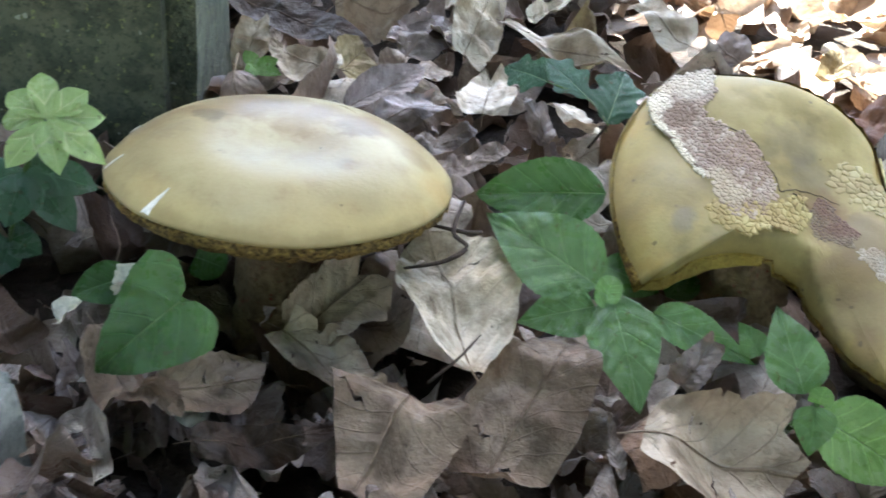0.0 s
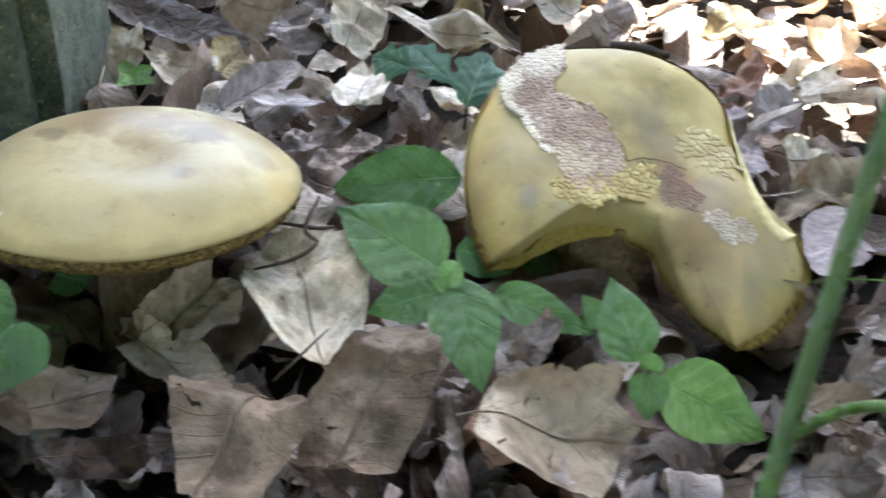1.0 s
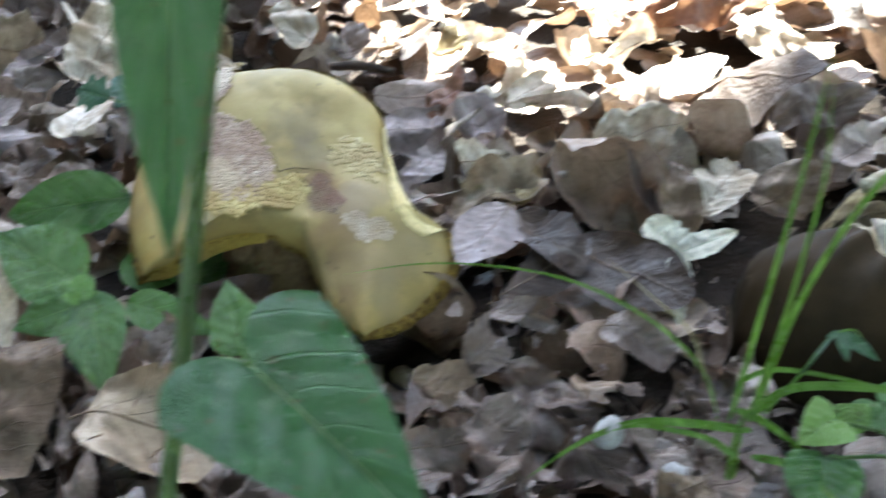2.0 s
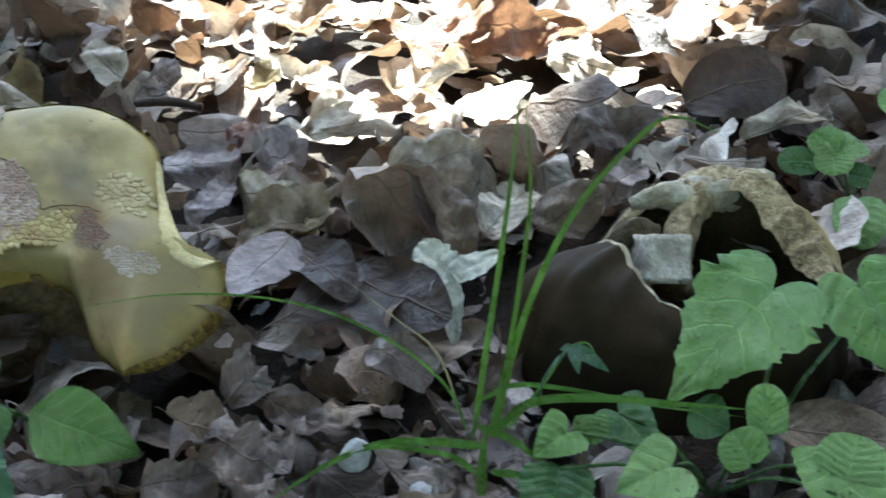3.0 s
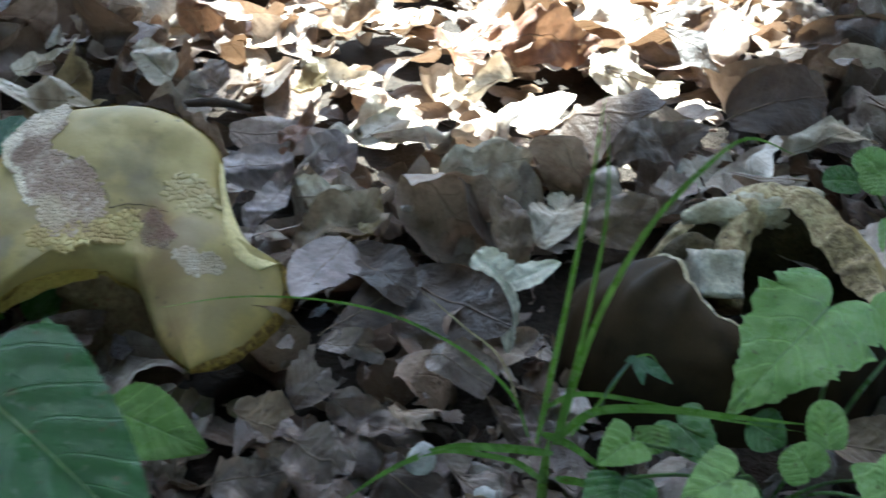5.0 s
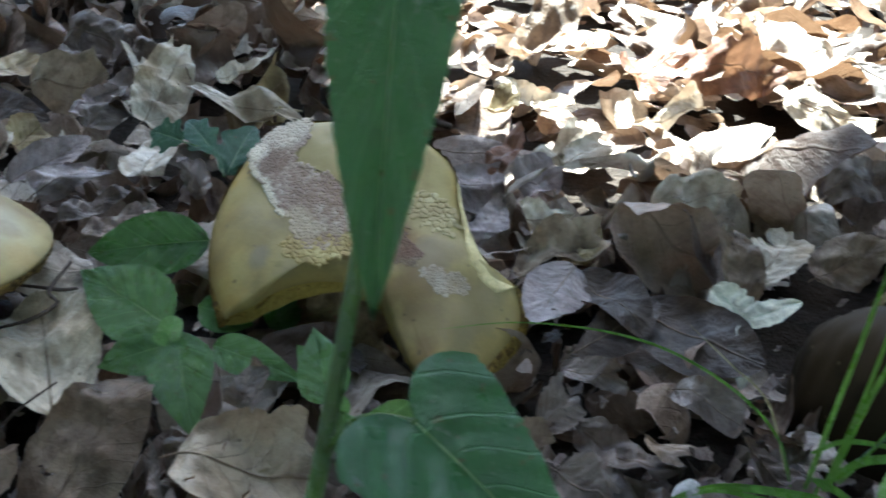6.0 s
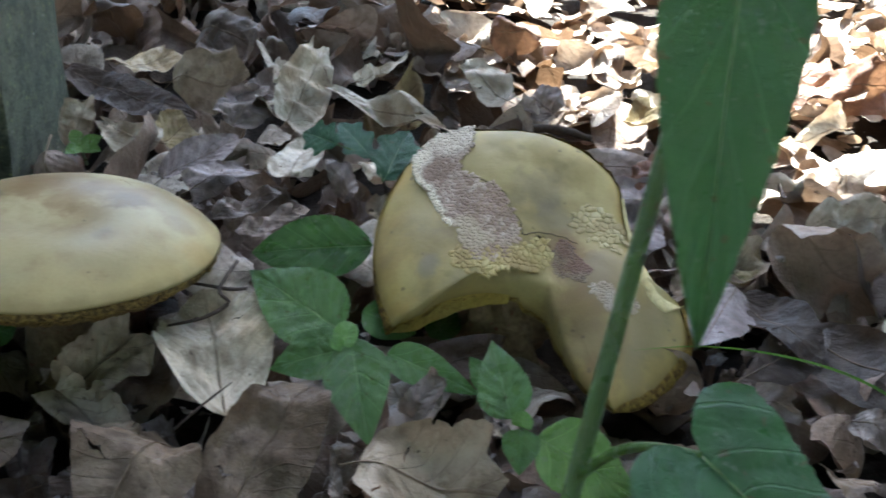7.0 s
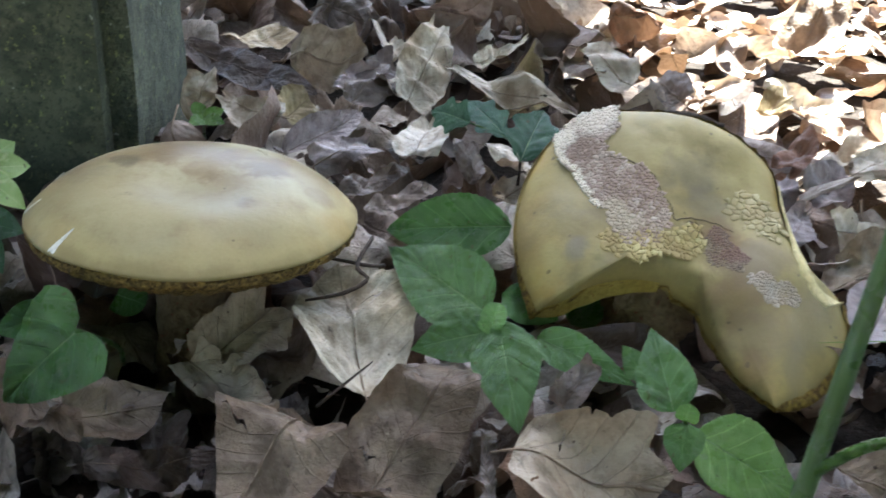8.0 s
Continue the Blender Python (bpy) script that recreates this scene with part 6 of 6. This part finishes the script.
under("petiole", tube("petiole", [(0.3315, 0.1897, 0.1003), (0.3324, 0.1806, 0.1189), (0.3334, 0.1715, 0.1254)], [0.0007, 0.0006, 0.0006], STALK, 10, 6), ivy)
under("petiole", tube("petiole", [(0.3315, 0.1897, 0.1003), (0.3377, 0.1857, 0.1195), (0.3438, 0.1817, 0.1267)], [0.0007, 0.0006, 0.0006], STALK, 10, 6), ivy)
under("petiole", tube("petiole", [(0.3315, 0.1897, 0.1003), (0.3415, 0.1726, 0.1174), (0.3516, 0.1554, 0.1225)], [0.0007, 0.0006, 0.0006], STALK, 10, 6), ivy)
under("petiole", tube("petiole", [(0.3315, 0.1897, 0.1003), (0.3452, 0.1766, 0.1179), (0.3589, 0.1635, 0.1235)], [0.0007, 0.0006, 0.0006], STALK, 10, 6), ivy)
under("petiole", tube("petiole", [(0.3315, 0.1897, 0.1003), (0.3048, 0.1848, 0.1202), (0.2782, 0.1799, 0.1282)], [0.0007, 0.0006, 0.0006], STALK, 10, 6), ivy)
ivy_far = thing("ground_ivy", (0.4800, 0.3563, 0.1222), "patch of low herb with round bright green leaves", "plant")
leaf_part(ivy_far, (0.4585, 0.3395, 0.1532), (0.4766, 0.3466, 0.1538), 0.0183, rounded, PALE_HERB2, 26, fold=0.12, droop=0.14, teeth=0.05, tooth_count=9, rows=24, cols=13, ripple=0.04, lobe=0.12)
leaf_part(ivy_far, (0.4585, 0.3395, 0.1532), (0.4535, 0.3506, 0.1601), 0.0162, rounded, MAPLE, -32, fold=0.12, droop=0.14, teeth=0.05, tooth_count=9, rows=24, cols=13, ripple=0.04, lobe=0.12)
leaf_part(ivy_far, (0.4571, 0.3390, 0.1522), (0.4521, 0.3275, 0.1465), 0.0169, rounded, MAPLE, 6, fold=0.12, droop=0.14, teeth=0.05, tooth_count=9, rows=24, cols=13, ripple=0.04, lobe=0.12)
leaf_part(ivy_far, (0.4489, 0.3406, 0.1486), (0.4333, 0.3449, 0.1497), 0.0151, rounded, VIOLET, -39, fold=0.12, droop=0.14, teeth=0.05, tooth_count=9, rows=24, cols=13, ripple=0.04, lobe=0.12)
leaf_part(ivy_far, (0.4474, 0.3019, 0.1447), (0.4364, 0.2798, 0.1335), 0.0208, rounded, MAPLE, 5, fold=0.12, droop=0.14, teeth=0.05, tooth_count=9, rows=24, cols=13, ripple=0.04, lobe=0.096)
leaf_part(ivy_far, (0.4608, 0.3309, 0.1448), (0.4729, 0.3269, 0.1419), 0.0129, rounded, VIOLET, 41, fold=0.12, droop=0.14, teeth=0.05, tooth_count=9, rows=24, cols=13, ripple=0.04)
leaf_part(ivy_far, (0.5155, 0.3709, 0.1616), (0.4997, 0.3706, 0.1620), 0.0184, rounded, PALE_HERB2, -36, fold=0.12, droop=0.14, teeth=0.05, tooth_count=9, rows=24, cols=13, ripple=0.04, lobe=0.12)
leaf_part(ivy_far, (0.5203, 0.3735, 0.1619), (0.5366, 0.3819, 0.1668), 0.0170, rounded, PALE_HERB2, 19, fold=0.12, droop=0.14, teeth=0.05, tooth_count=9, rows=24, cols=13, ripple=0.04, lobe=0.12)
leaf_part(ivy_far, (0.5066, 0.3525, 0.1590), (0.5007, 0.3405, 0.1473), 0.0188, rounded, PALE_HERB2, 6, fold=0.12, droop=0.14, teeth=0.05, tooth_count=9, rows=24, cols=13, ripple=0.04, lobe=0.12)
leaf_part(ivy_far, (0.4969, 0.3138, 0.1432), (0.4769, 0.2949, 0.1328), 0.0223, rounded, VIOLET, -6, fold=0.12, droop=0.14, teeth=0.05, tooth_count=9, rows=24, cols=13, ripple=0.04, lobe=0.12)
under("petiole", tube("petiole", [(0.4800, 0.3563, 0.1222), (0.4710, 0.3508, 0.1406), (0.4621, 0.3453, 0.1510)], [0.0007, 0.0006, 0.0006], STALK, 10, 6), ivy_far)
under("petiole", tube("petiole", [(0.4800, 0.3563, 0.1222), (0.4637, 0.3291, 0.1375), (0.4474, 0.3019, 0.1447)], [0.0007, 0.0006, 0.0006], STALK, 10, 6), ivy_far)
under("petiole", tube("petiole", [(0.4800, 0.3563, 0.1222), (0.4633, 0.3465, 0.1402), (0.4466, 0.3368, 0.1501)], [0.0007, 0.0006, 0.0006], STALK, 10, 6), ivy_far)
under("petiole", tube("petiole", [(0.4800, 0.3563, 0.1222), (0.5045, 0.3720, 0.1430), (0.5291, 0.3876, 0.1558)], [0.0007, 0.0006, 0.0006], STALK, 10, 6), ivy_far)

# ---- grass tuft ----
tuft = thing("grass_tuft", (0.2590, 0.2030, 0.1165), "tuft of fresh green grass with arching blades", "grass")
grass_blade(tuft, [(0.2574, 0.2033, 0.1271), (0.2619, 0.2024, 0.1558), (0.2658, 0.2015, 0.1798), (0.2708, 0.2004, 0.2137), (0.2739, 0.1997, 0.2416)], 0.0021, GRASS)
grass_blade(tuft, [(0.2625, 0.2022, 0.1268), (0.2684, 0.2009, 0.1555), (0.2723, 0.2001, 0.1794), (0.2756, 0.1994, 0.2069), (0.2746, 0.1996, 0.2355)], 0.0018, GRASS)
grass_blade(tuft, [(0.2637, 0.2020, 0.1267), (0.2701, 0.2006, 0.1573), (0.2779, 0.1989, 0.1809), (0.2881, 0.1966, 0.2020), (0.3011, 0.1938, 0.2185), (0.3122, 0.1914, 0.2269), (0.3257, 0.1884, 0.2217)], 0.0023, GRASS)
grass_blade(tuft, [(0.2579, 0.2127, 0.1209), (0.2536, 0.2153, 0.1360), (0.2442, 0.2179, 0.1485), (0.2299, 0.2209, 0.1599), (0.2124, 0.2237, 0.1692), (0.1918, 0.2256, 0.1750), (0.1681, 0.2268, 0.1777), (0.1446, 0.2262, 0.1767)], 0.0011, GRASS)
grass_blade(tuft, [(0.2595, 0.1927, 0.1306), (0.2450, 0.1996, 0.1301), (0.2284, 0.2044, 0.1292), (0.2108, 0.2004, 0.1271), (0.1921, 0.1902, 0.1240)], 0.0028, GRASS)
grass_blade(tuft, [(0.2644, 0.2050, 0.1267), (0.2763, 0.2039, 0.1360), (0.2962, 0.1976, 0.1380), (0.3187, 0.1894, 0.1370), (0.3384, 0.1820, 0.1362)], 0.0031, GRASS)
grass_blade(tuft, [(0.2621, 0.2114, 0.1346), (0.2724, 0.2094, 0.1396), (0.2890, 0.2035, 0.1387), (0.3133, 0.1942, 0.1344), (0.3393, 0.1851, 0.1312)], 0.0018, GRASS)
grass_blade(tuft, [(0.2586, 0.2017, 0.1320), (0.2680, 0.2014, 0.1262), (0.2772, 0.1960, 0.1195), (0.2887, 0.1864, 0.1122)], 0.0025, GRASS)
grass_blade(tuft, [(0.2561, 0.1932, 0.1208), (0.2497, 0.1990, 0.1243), (0.2381, 0.2015, 0.1275), (0.2281, 0.2012, 0.1303), (0.2178, 0.1970, 0.1324)], 0.0020, GRASS)
grass_blade(tuft, [(0.2601, 0.1912, 0.1224), (0.2695, 0.1867, 0.1214), (0.2764, 0.1748, 0.1194), (0.2805, 0.1610, 0.1172)], 0.0025, GRASS)
grass_blade(tuft, [(0.2591, 0.2030, 0.1045), (0.2598, 0.2028, 0.1174), (0.2613, 0.2025, 0.1300)], 0.0037, GRASS)
grass_blade(tuft, [(0.2568, 0.2149, 0.1250), (0.2512, 0.2230, 0.1465), (0.2394, 0.2281, 0.1584), (0.2255, 0.2341, 0.1713)], 0.0007, DRY)
grass_blade(tuft, [(0.2688, 0.2043, 0.1273), (0.2807, 0.2063, 0.1403), (0.2887, 0.2077, 0.1502), (0.2946, 0.2062, 0.1529), (0.2971, 0.2027, 0.1494)], 0.0013, GRASS)
curly = thing("seedling", (0.2877, 0.2350, 0.1084), "small greyish-green seedling with two narrow leaves", "plant")
under("stem", tube("stem", [(0.2877, 0.2350, 0.1084), (0.2800, 0.2035, 0.1430), (0.2871, 0.2055, 0.1507), (0.2897, 0.2049, 0.1531)], [0.0005, 0.0005, 0.0004], DEEP, 12, 6), curly)
leaf_part(curly, (0.2897, 0.2049, 0.1531), (0.2992, 0.1968, 0.1473), 0.0045, lance, DEEP, 42, fold=0.3, droop=0.3)
leaf_part(curly, (0.2897, 0.2049, 0.1531), (0.2896, 0.1978, 0.1475), 0.0038, lance, DEEP, 11, fold=0.3, droop=0.3)
leaf_part(curly, (0.2897, 0.2049, 0.1531), (0.2856, 0.2045, 0.1528), 0.0024, lance, DEEP, -44, fold=0.3)

# ---- tall herb close to the camera ----
tall = thing("tall_herb", (0.0962, 0.1187, 0.0954), "tall green herb with a hanging narrow leaf and a broad leaf", "plant")
under("stem", tube("stem", [(0.0962, 0.1187, 0.0954), (0.1061, 0.1277, 0.1689), (0.1127, 0.1337, 0.1989), (0.1193, 0.1397, 0.2289), (0.1259, 0.1457, 0.2589), (0.1325, 0.1517, 0.2889), (0.1457, 0.1637, 0.3489)], [0.002, 0.0019, 0.0019, 0.0018, 0.0017, 0.0016, 0.0014], STALK, 40, 10), tall)
leaf_part(tall, (0.1340, 0.1382, 0.3207), (0.1214, 0.0997, 0.2462), 0.0232, lance, HERB_NEAR, 8, fold=0.12, droop=0.12, rows=46, cols=11, teeth=0.05, tooth_count=16, ripple=0.02)
under("petiole", tube("petiole", [(0.1340, 0.1382, 0.3207), (0.1352, 0.1420, 0.3262), (0.1424, 0.1607, 0.3339)], [0.0008, 0.0008, 0.0009], STALK, 10, 8), tall)
under("petiole", tube("petiole", [(0.1127, 0.1337, 0.1989), (0.1185, 0.1271, 0.2097), (0.1237, 0.1200, 0.2155), (0.1302, 0.1141, 0.2177)], [0.0011, 0.001, 0.0009], STALK, 14, 8), tall)
leaf_part(tall, (0.1302, 0.1141, 0.2177), (0.1590, 0.0920, 0.1945), 0.0370, heart, HERB_NEAR, 14, fold=0.06, droop=0.10, rows=44, cols=17, teeth=0.04, tooth_count=20, ripple=0.02, lobe=0.22)



# ---- twigs, stones and odd bits ----
CRUMPLED = rough_material("bleached_leaf", (0.72, 0.66, 0.52), (0.84, 0.785, 0.66), 60.0, 500.0, 0.6, 0.0008)
curled = thing("curled_leaf", (0.2638, 0.2742, 0.1203), "pale greenish-white crumpled dry leaf standing upright", "leaf")
for base, tip, wide, lean, outline in (((0.2680, 0.2835, 0.1425), (0.2578, 0.2925, 0.1550), 0.0165, -40, rounded), ((0.2668, 0.2843, 0.1432), (0.2885, 0.2810, 0.1520), 0.0105, 58, broad),
                                       ((0.2672, 0.2838, 0.1450), (0.2668, 0.2757, 0.1170), 0.0100, -4, broad), ((0.2650, 0.2829, 0.1400), (0.2490, 0.2853, 0.1375), 0.0034, -59, broad)):
    leaf_part(curled, base, tip, wide, outline, CRUMPLED, lean, name="flap", rows=28, cols=13, ripple=0.16, torn=0.25, jag=0.16, twist=0.4, crumple=0.10)



def build_slab():
    """The grey weathered edge of a stone lying by the litter."""
    bm = bmesh.new()
    bmesh.ops.create_cube(bm, size=1.0)
    bmesh.ops.scale(bm, vec=(0.060, 0.110, 0.050), verts=bm.verts)
    bmesh.ops.bevel(bm, geom=bm.edges[:], offset=0.004, segments=3, affect="EDGES")
    bmesh.ops.subdivide_edges(bm, edges=bm.edges[:], cuts=3, use_grid_fill=True)
    for v in bm.verts:
        v.co += Vector((noise.noise(v.co * 60), noise.noise(v.co * 60 + Vector((4, 0, 0))), noise.noise(v.co * 60 + Vector((0, 4, 0))))) * 0.0015
    me = bpy.data.meshes.new("stone_slab")
    bm.to_mesh(me)
    bm.free()
    me.materials.append(SLAB)
    me.polygons.foreach_set("use_smooth", [True] * len(me.polygons))
    ob = tagged(new("stone_slab", me), "smooth grey weathered stone lying beside dead leaves", "stone")
    ob.matrix_basis = pose(-0.1352, 0.1700, 0.1225, 8, 0, -7)


SLAB = rough_material("grey_stone", (0.13, 0.14, 0.13), (0.19, 0.20, 0.18), 25.0, 300.0, 0.85, 0.0015)
build_slab()

def twig(label, points, radii, sides=7, branches=()):
    ob = thing("twig", points[0], label, "twig")
    under("shoot", tube("shoot", points, radii, TWIG, 18, sides, 0.35), ob)
    for b, r in branches:
        under("shoot", tube("shoot", b, r, TWIG, 12, sides, 0.35), ob)


twig("dark crooked twig beside the pale mushroom",
     [(0.0168, 0.3142, 0.1658), (0.0132, 0.2953, 0.1629), (0.0176, 0.2872, 0.1616), (0.0097, 0.2811, 0.1588), (-0.0022, 0.2790, 0.1568)], [0.0007, 0.0009, 0.0008, 0.0007, 0.0004],
     branches=[([(0.0016, 0.2993, 0.1638), (0.0167, 0.2957, 0.1629), (0.0229, 0.2964, 0.1629)], [0.0005, 0.0008, 0.0006])])
twig("thin dark stalk lying on dead leaves", [(0.0070, 0.2402, 0.1405), (0.0152, 0.2435, 0.1469), (0.0224, 0.2578, 0.1469)], [0.0004, 0.00045, 0.0003])
twig("reddish-brown stick lying on the leaves", [(0.1427, 0.4785, 0.1709), (0.160, 0.470, 0.1725), (0.1766, 0.4660, 0.1691)], [0.0022, 0.0025, 0.0018])
twig("slender grey twig leaning over the leaves", [(0.50, 0.353, 0.146), (0.545, 0.40, 0.165), (0.591, 0.4444, 0.172), (0.64, 0.50, 0.19)], [0.0012, 0.0012, 0.0011, 0.0010])


def stone(place, size, label):
    bm = bmesh.new()
    bmesh.ops.create_icosphere(bm, subdivisions=3, radius=1.0)
    for v in bm.verts:
        p = v.co.copy()
        f = 1 + 0.30 * noise.noise(p * 1.3 + Vector(place) * 50) + 0.06 * noise.noise(p * 6)
        v.co = Vector((p.x * size[0], p.y * size[1], p.z * size[2])) * f
    me = bpy.data.meshes.new("stone")
    bm.to_mesh(me)
    bm.free()
    me.polygons.foreach_set("use_smooth", [True] * len(me.polygons))
    me.materials.append(PEBBLE)
    ob = new("stone", me)
    ob.matrix_basis = pose(*place, 10, 5, 30)
    tagged(ob, label, "stone", "small stones")


def build_flesh_bit():
    """A crumb of white flesh or bleached leaf below the pale cap."""
    whole = thing("curled_leaf", (-0.088, 0.272, 0.146), "small whitish curled scrap of dry leaf", "leaf")
    leaf_part(whole, (-0.0905, 0.2730, 0.1450), (-0.0800, 0.2700, 0.1560), 0.0095, broad, CRUMPLED, 30, "flap", rows=16, cols=9, curl=1.3, ripple=0.2, jag=0.2)
    leaf_part(whole, (-0.106, 0.262, 0.1400), (-0.0985, 0.262, 0.1480), 0.0085, broad, CRUMPLED, 30, "flap", rows=16, cols=9, curl=0.8, ripple=0.2, jag=0.3)


build_flesh_bit()
stone((0.2209, 0.2064, 0.1240), (0.0052, 0.0045, 0.0060), "small rough grey stone among dead leaves")
stone((0.2397, 0.1974, 0.1129), (0.0050, 0.0042, 0.0038), "small grey stone among dead leaves")
stone((-0.060, 0.2365, 0.128), (0.0050, 0.0050, 0.0032), "small grey stone among dead leaves")


# ---- unseen trees, added above and around to shade the slope ----
def sun_gap(x, y):
    """Where the sun comes through on the slope: inside is below 1."""
    edge = 0.07 * noise.noise(Vector((x, y, 0)) * 14) + 0.06 * noise.noise(Vector((x, y, 3)) * 33)
    return math.hypot((x - 0.338) / 0.215, (y - 0.80) / 0.330) + edge


# added tree, out of view: its crown blocks the sun round one patch
def build_shade_tree():
    foot = Vector((1.9, 3.2, lie(1.9, 3.2) - 0.1))
    tree = thing("tree", foot, "tall added tree out of view whose crown shades the slope", "tree")
    mid = Vector((0.3, 0.5, 0.16)) + SUN_WAY * 5.0
    trunk = [foot, foot + Vector((0.05, 0.1, 1.4)), mid + Vector((0.4, 0.9, -0.6))]
    under("trunk", tube("trunk", trunk, [0.16, 0.13, 0.09], BARK, 14, 16, 0.1), tree)
    rng = random.Random(3)
    for k in range(9):
        a = math.pi * k / 8
        end = mid + Vector((1.1 * math.cos(a), 1.1 * math.sin(a), rng.uniform(-0.1, 0.2)))
        under("limb", tube("limb", [trunk[2], trunk[2].lerp(end, 0.5) + Vector((0, 0, 0.2)), end], [0.05, 0.03, 0.012], BARK, 10, 8, 0.1), tree)
    verts, faces = [], []
    for k in range(42000):
        r, a = (1.75 if k < 26000 else 1.35) * math.sqrt(rng.random()), rng.uniform(0, 2 * math.pi)
        p = mid + Vector((r * math.cos(a), r * math.sin(a), rng.uniform(-0.12, 0.12)))
        # where this leaf's shade falls
        far = (p.z - lie(0.35, 0.6)) / SUN_WAY.z
        q = p - SUN_WAY * far
        far = (p.z - lie(q.x, q.y)) / SUN_WAY.z
        q = p - SUN_WAY * far
        size = rng.uniform(0.035, 0.06)
        # the crown is left open wherever the sun patch is wanted
        if sun_gap(q.x, q.y) < 1.0 + size * 4.4:
            continue
        thick = math.hypot((q.x - 0.20) / 0.95, (q.y - 0.45) / 0.95)
        if thick > 1 and noise.noise(p * 1.7) + 0.4 * noise.noise(p * 5) < 0.05 + 0.25 * (thick - 1):
            continue
        m = Matrix.Translation(p) @ Euler((rng.gauss(0, 0.5), rng.gauss(0, 0.5), rng.uniform(0, 6.3))).to_matrix().to_4x4()
        n = len(verts)
        verts += [m @ Vector(v) * 1.0 for v in ((0, -size, 0), (size * 0.62, -size * 0.2, 0.006), (size * 0.4, size * 0.6, 0), (0, size * 1.1, -0.008), (-size * 0.4, size * 0.6, 0), (-size * 0.62, -size * 0.2, 0.006))]
        faces += [(n, n + 1, n + 2, n + 3), (n, n + 3, n + 4, n + 5)]
    crown = under("crown", mesh_of("crown", verts, faces, CANOPY), tree, "dense green crown with one gap cut for the sun patch")
    crown["kind"] = "stuff"


build_shade_tree()


def build_unseen_wood():
    """Trees added out of view to block sky light, nearer at the sides and behind; the open sky stands beyond the
    mushrooms and overhead.
    """
    rng = random.Random(8)
    places = []
    for k in range(16):
        turn_by = 55 + k * 250 / 15  # clockwise from straight ahead, all but the front
        places.append((turn_by, rng.uniform(3.2, 4.6), rng.uniform(5.5, 7.5)))
    places += [(-52, 6.0, 5.0), (-40, 7.5, 4.0), (-29, 9.0, 3.3), (-19, 9.5, 2.9), (-10, 10.0, 2.9), (-1, 9.6, 2.8), (8, 10.0, 2.9), (17, 9.5, 2.9), (27, 9.0, 3.3), (40, 7.5, 4.2)]
    for turn_by, far, tall in places:
        x, y = 0.2 + far * math.sin(radians(turn_by)), 0.4 + far * math.cos(radians(turn_by))
        foot = Vector((x, y, lie(x, y) - 0.1))
        tree = thing("tree", foot, "leafy tree added out of view to block sky light", "tree", "trees round the clearing")
        under("trunk", tube("trunk", [foot, foot + Vector((0.05, 0, tall * 0.5)), foot + Vector((0, 0.1, tall * 0.95))], [0.12, 0.09, 0.03], BARK, 12, 12, 0.1), tree)
        verts, faces = [], []
        rear = 110 < turn_by < 310  # added crowns are denser here, to cut light from behind and one side
        for _ in range(4200 if rear else 1900):
            v = Vector((rng.gauss(0, 1), rng.gauss(0, 1), rng.gauss(0, 1))).normalized() * rng.uniform(0.35, 1.0)
            p = foot + Vector((0, 0, tall * 0.56)) + Vector((v.x * 1.25, v.y * 1.25, v.z * tall * 0.46))
            m = Matrix.Translation(p) @ Euler((rng.gauss(0, 0.7), rng.gauss(0, 0.7), rng.uniform(0, 6.3))).to_matrix().to_4x4()
            n, size = len(verts), rng.uniform(0.16, 0.28) if rear else rng.uniform(0.10, 0.19)
            verts += [m @ Vector(q) for q in ((0, -size, 0), (size * 0.6, -size * 0.1, 0.02), (0, size, 0), (-size * 0.6, -size * 0.1, 0.02))]
            faces.append((n, n + 1, n + 2, n + 3))
        crown = under("crown", mesh_of("crown", verts, faces, CANOPY), tree)
        crown["kind"] = "stuff"


build_unseen_wood()


scatter()
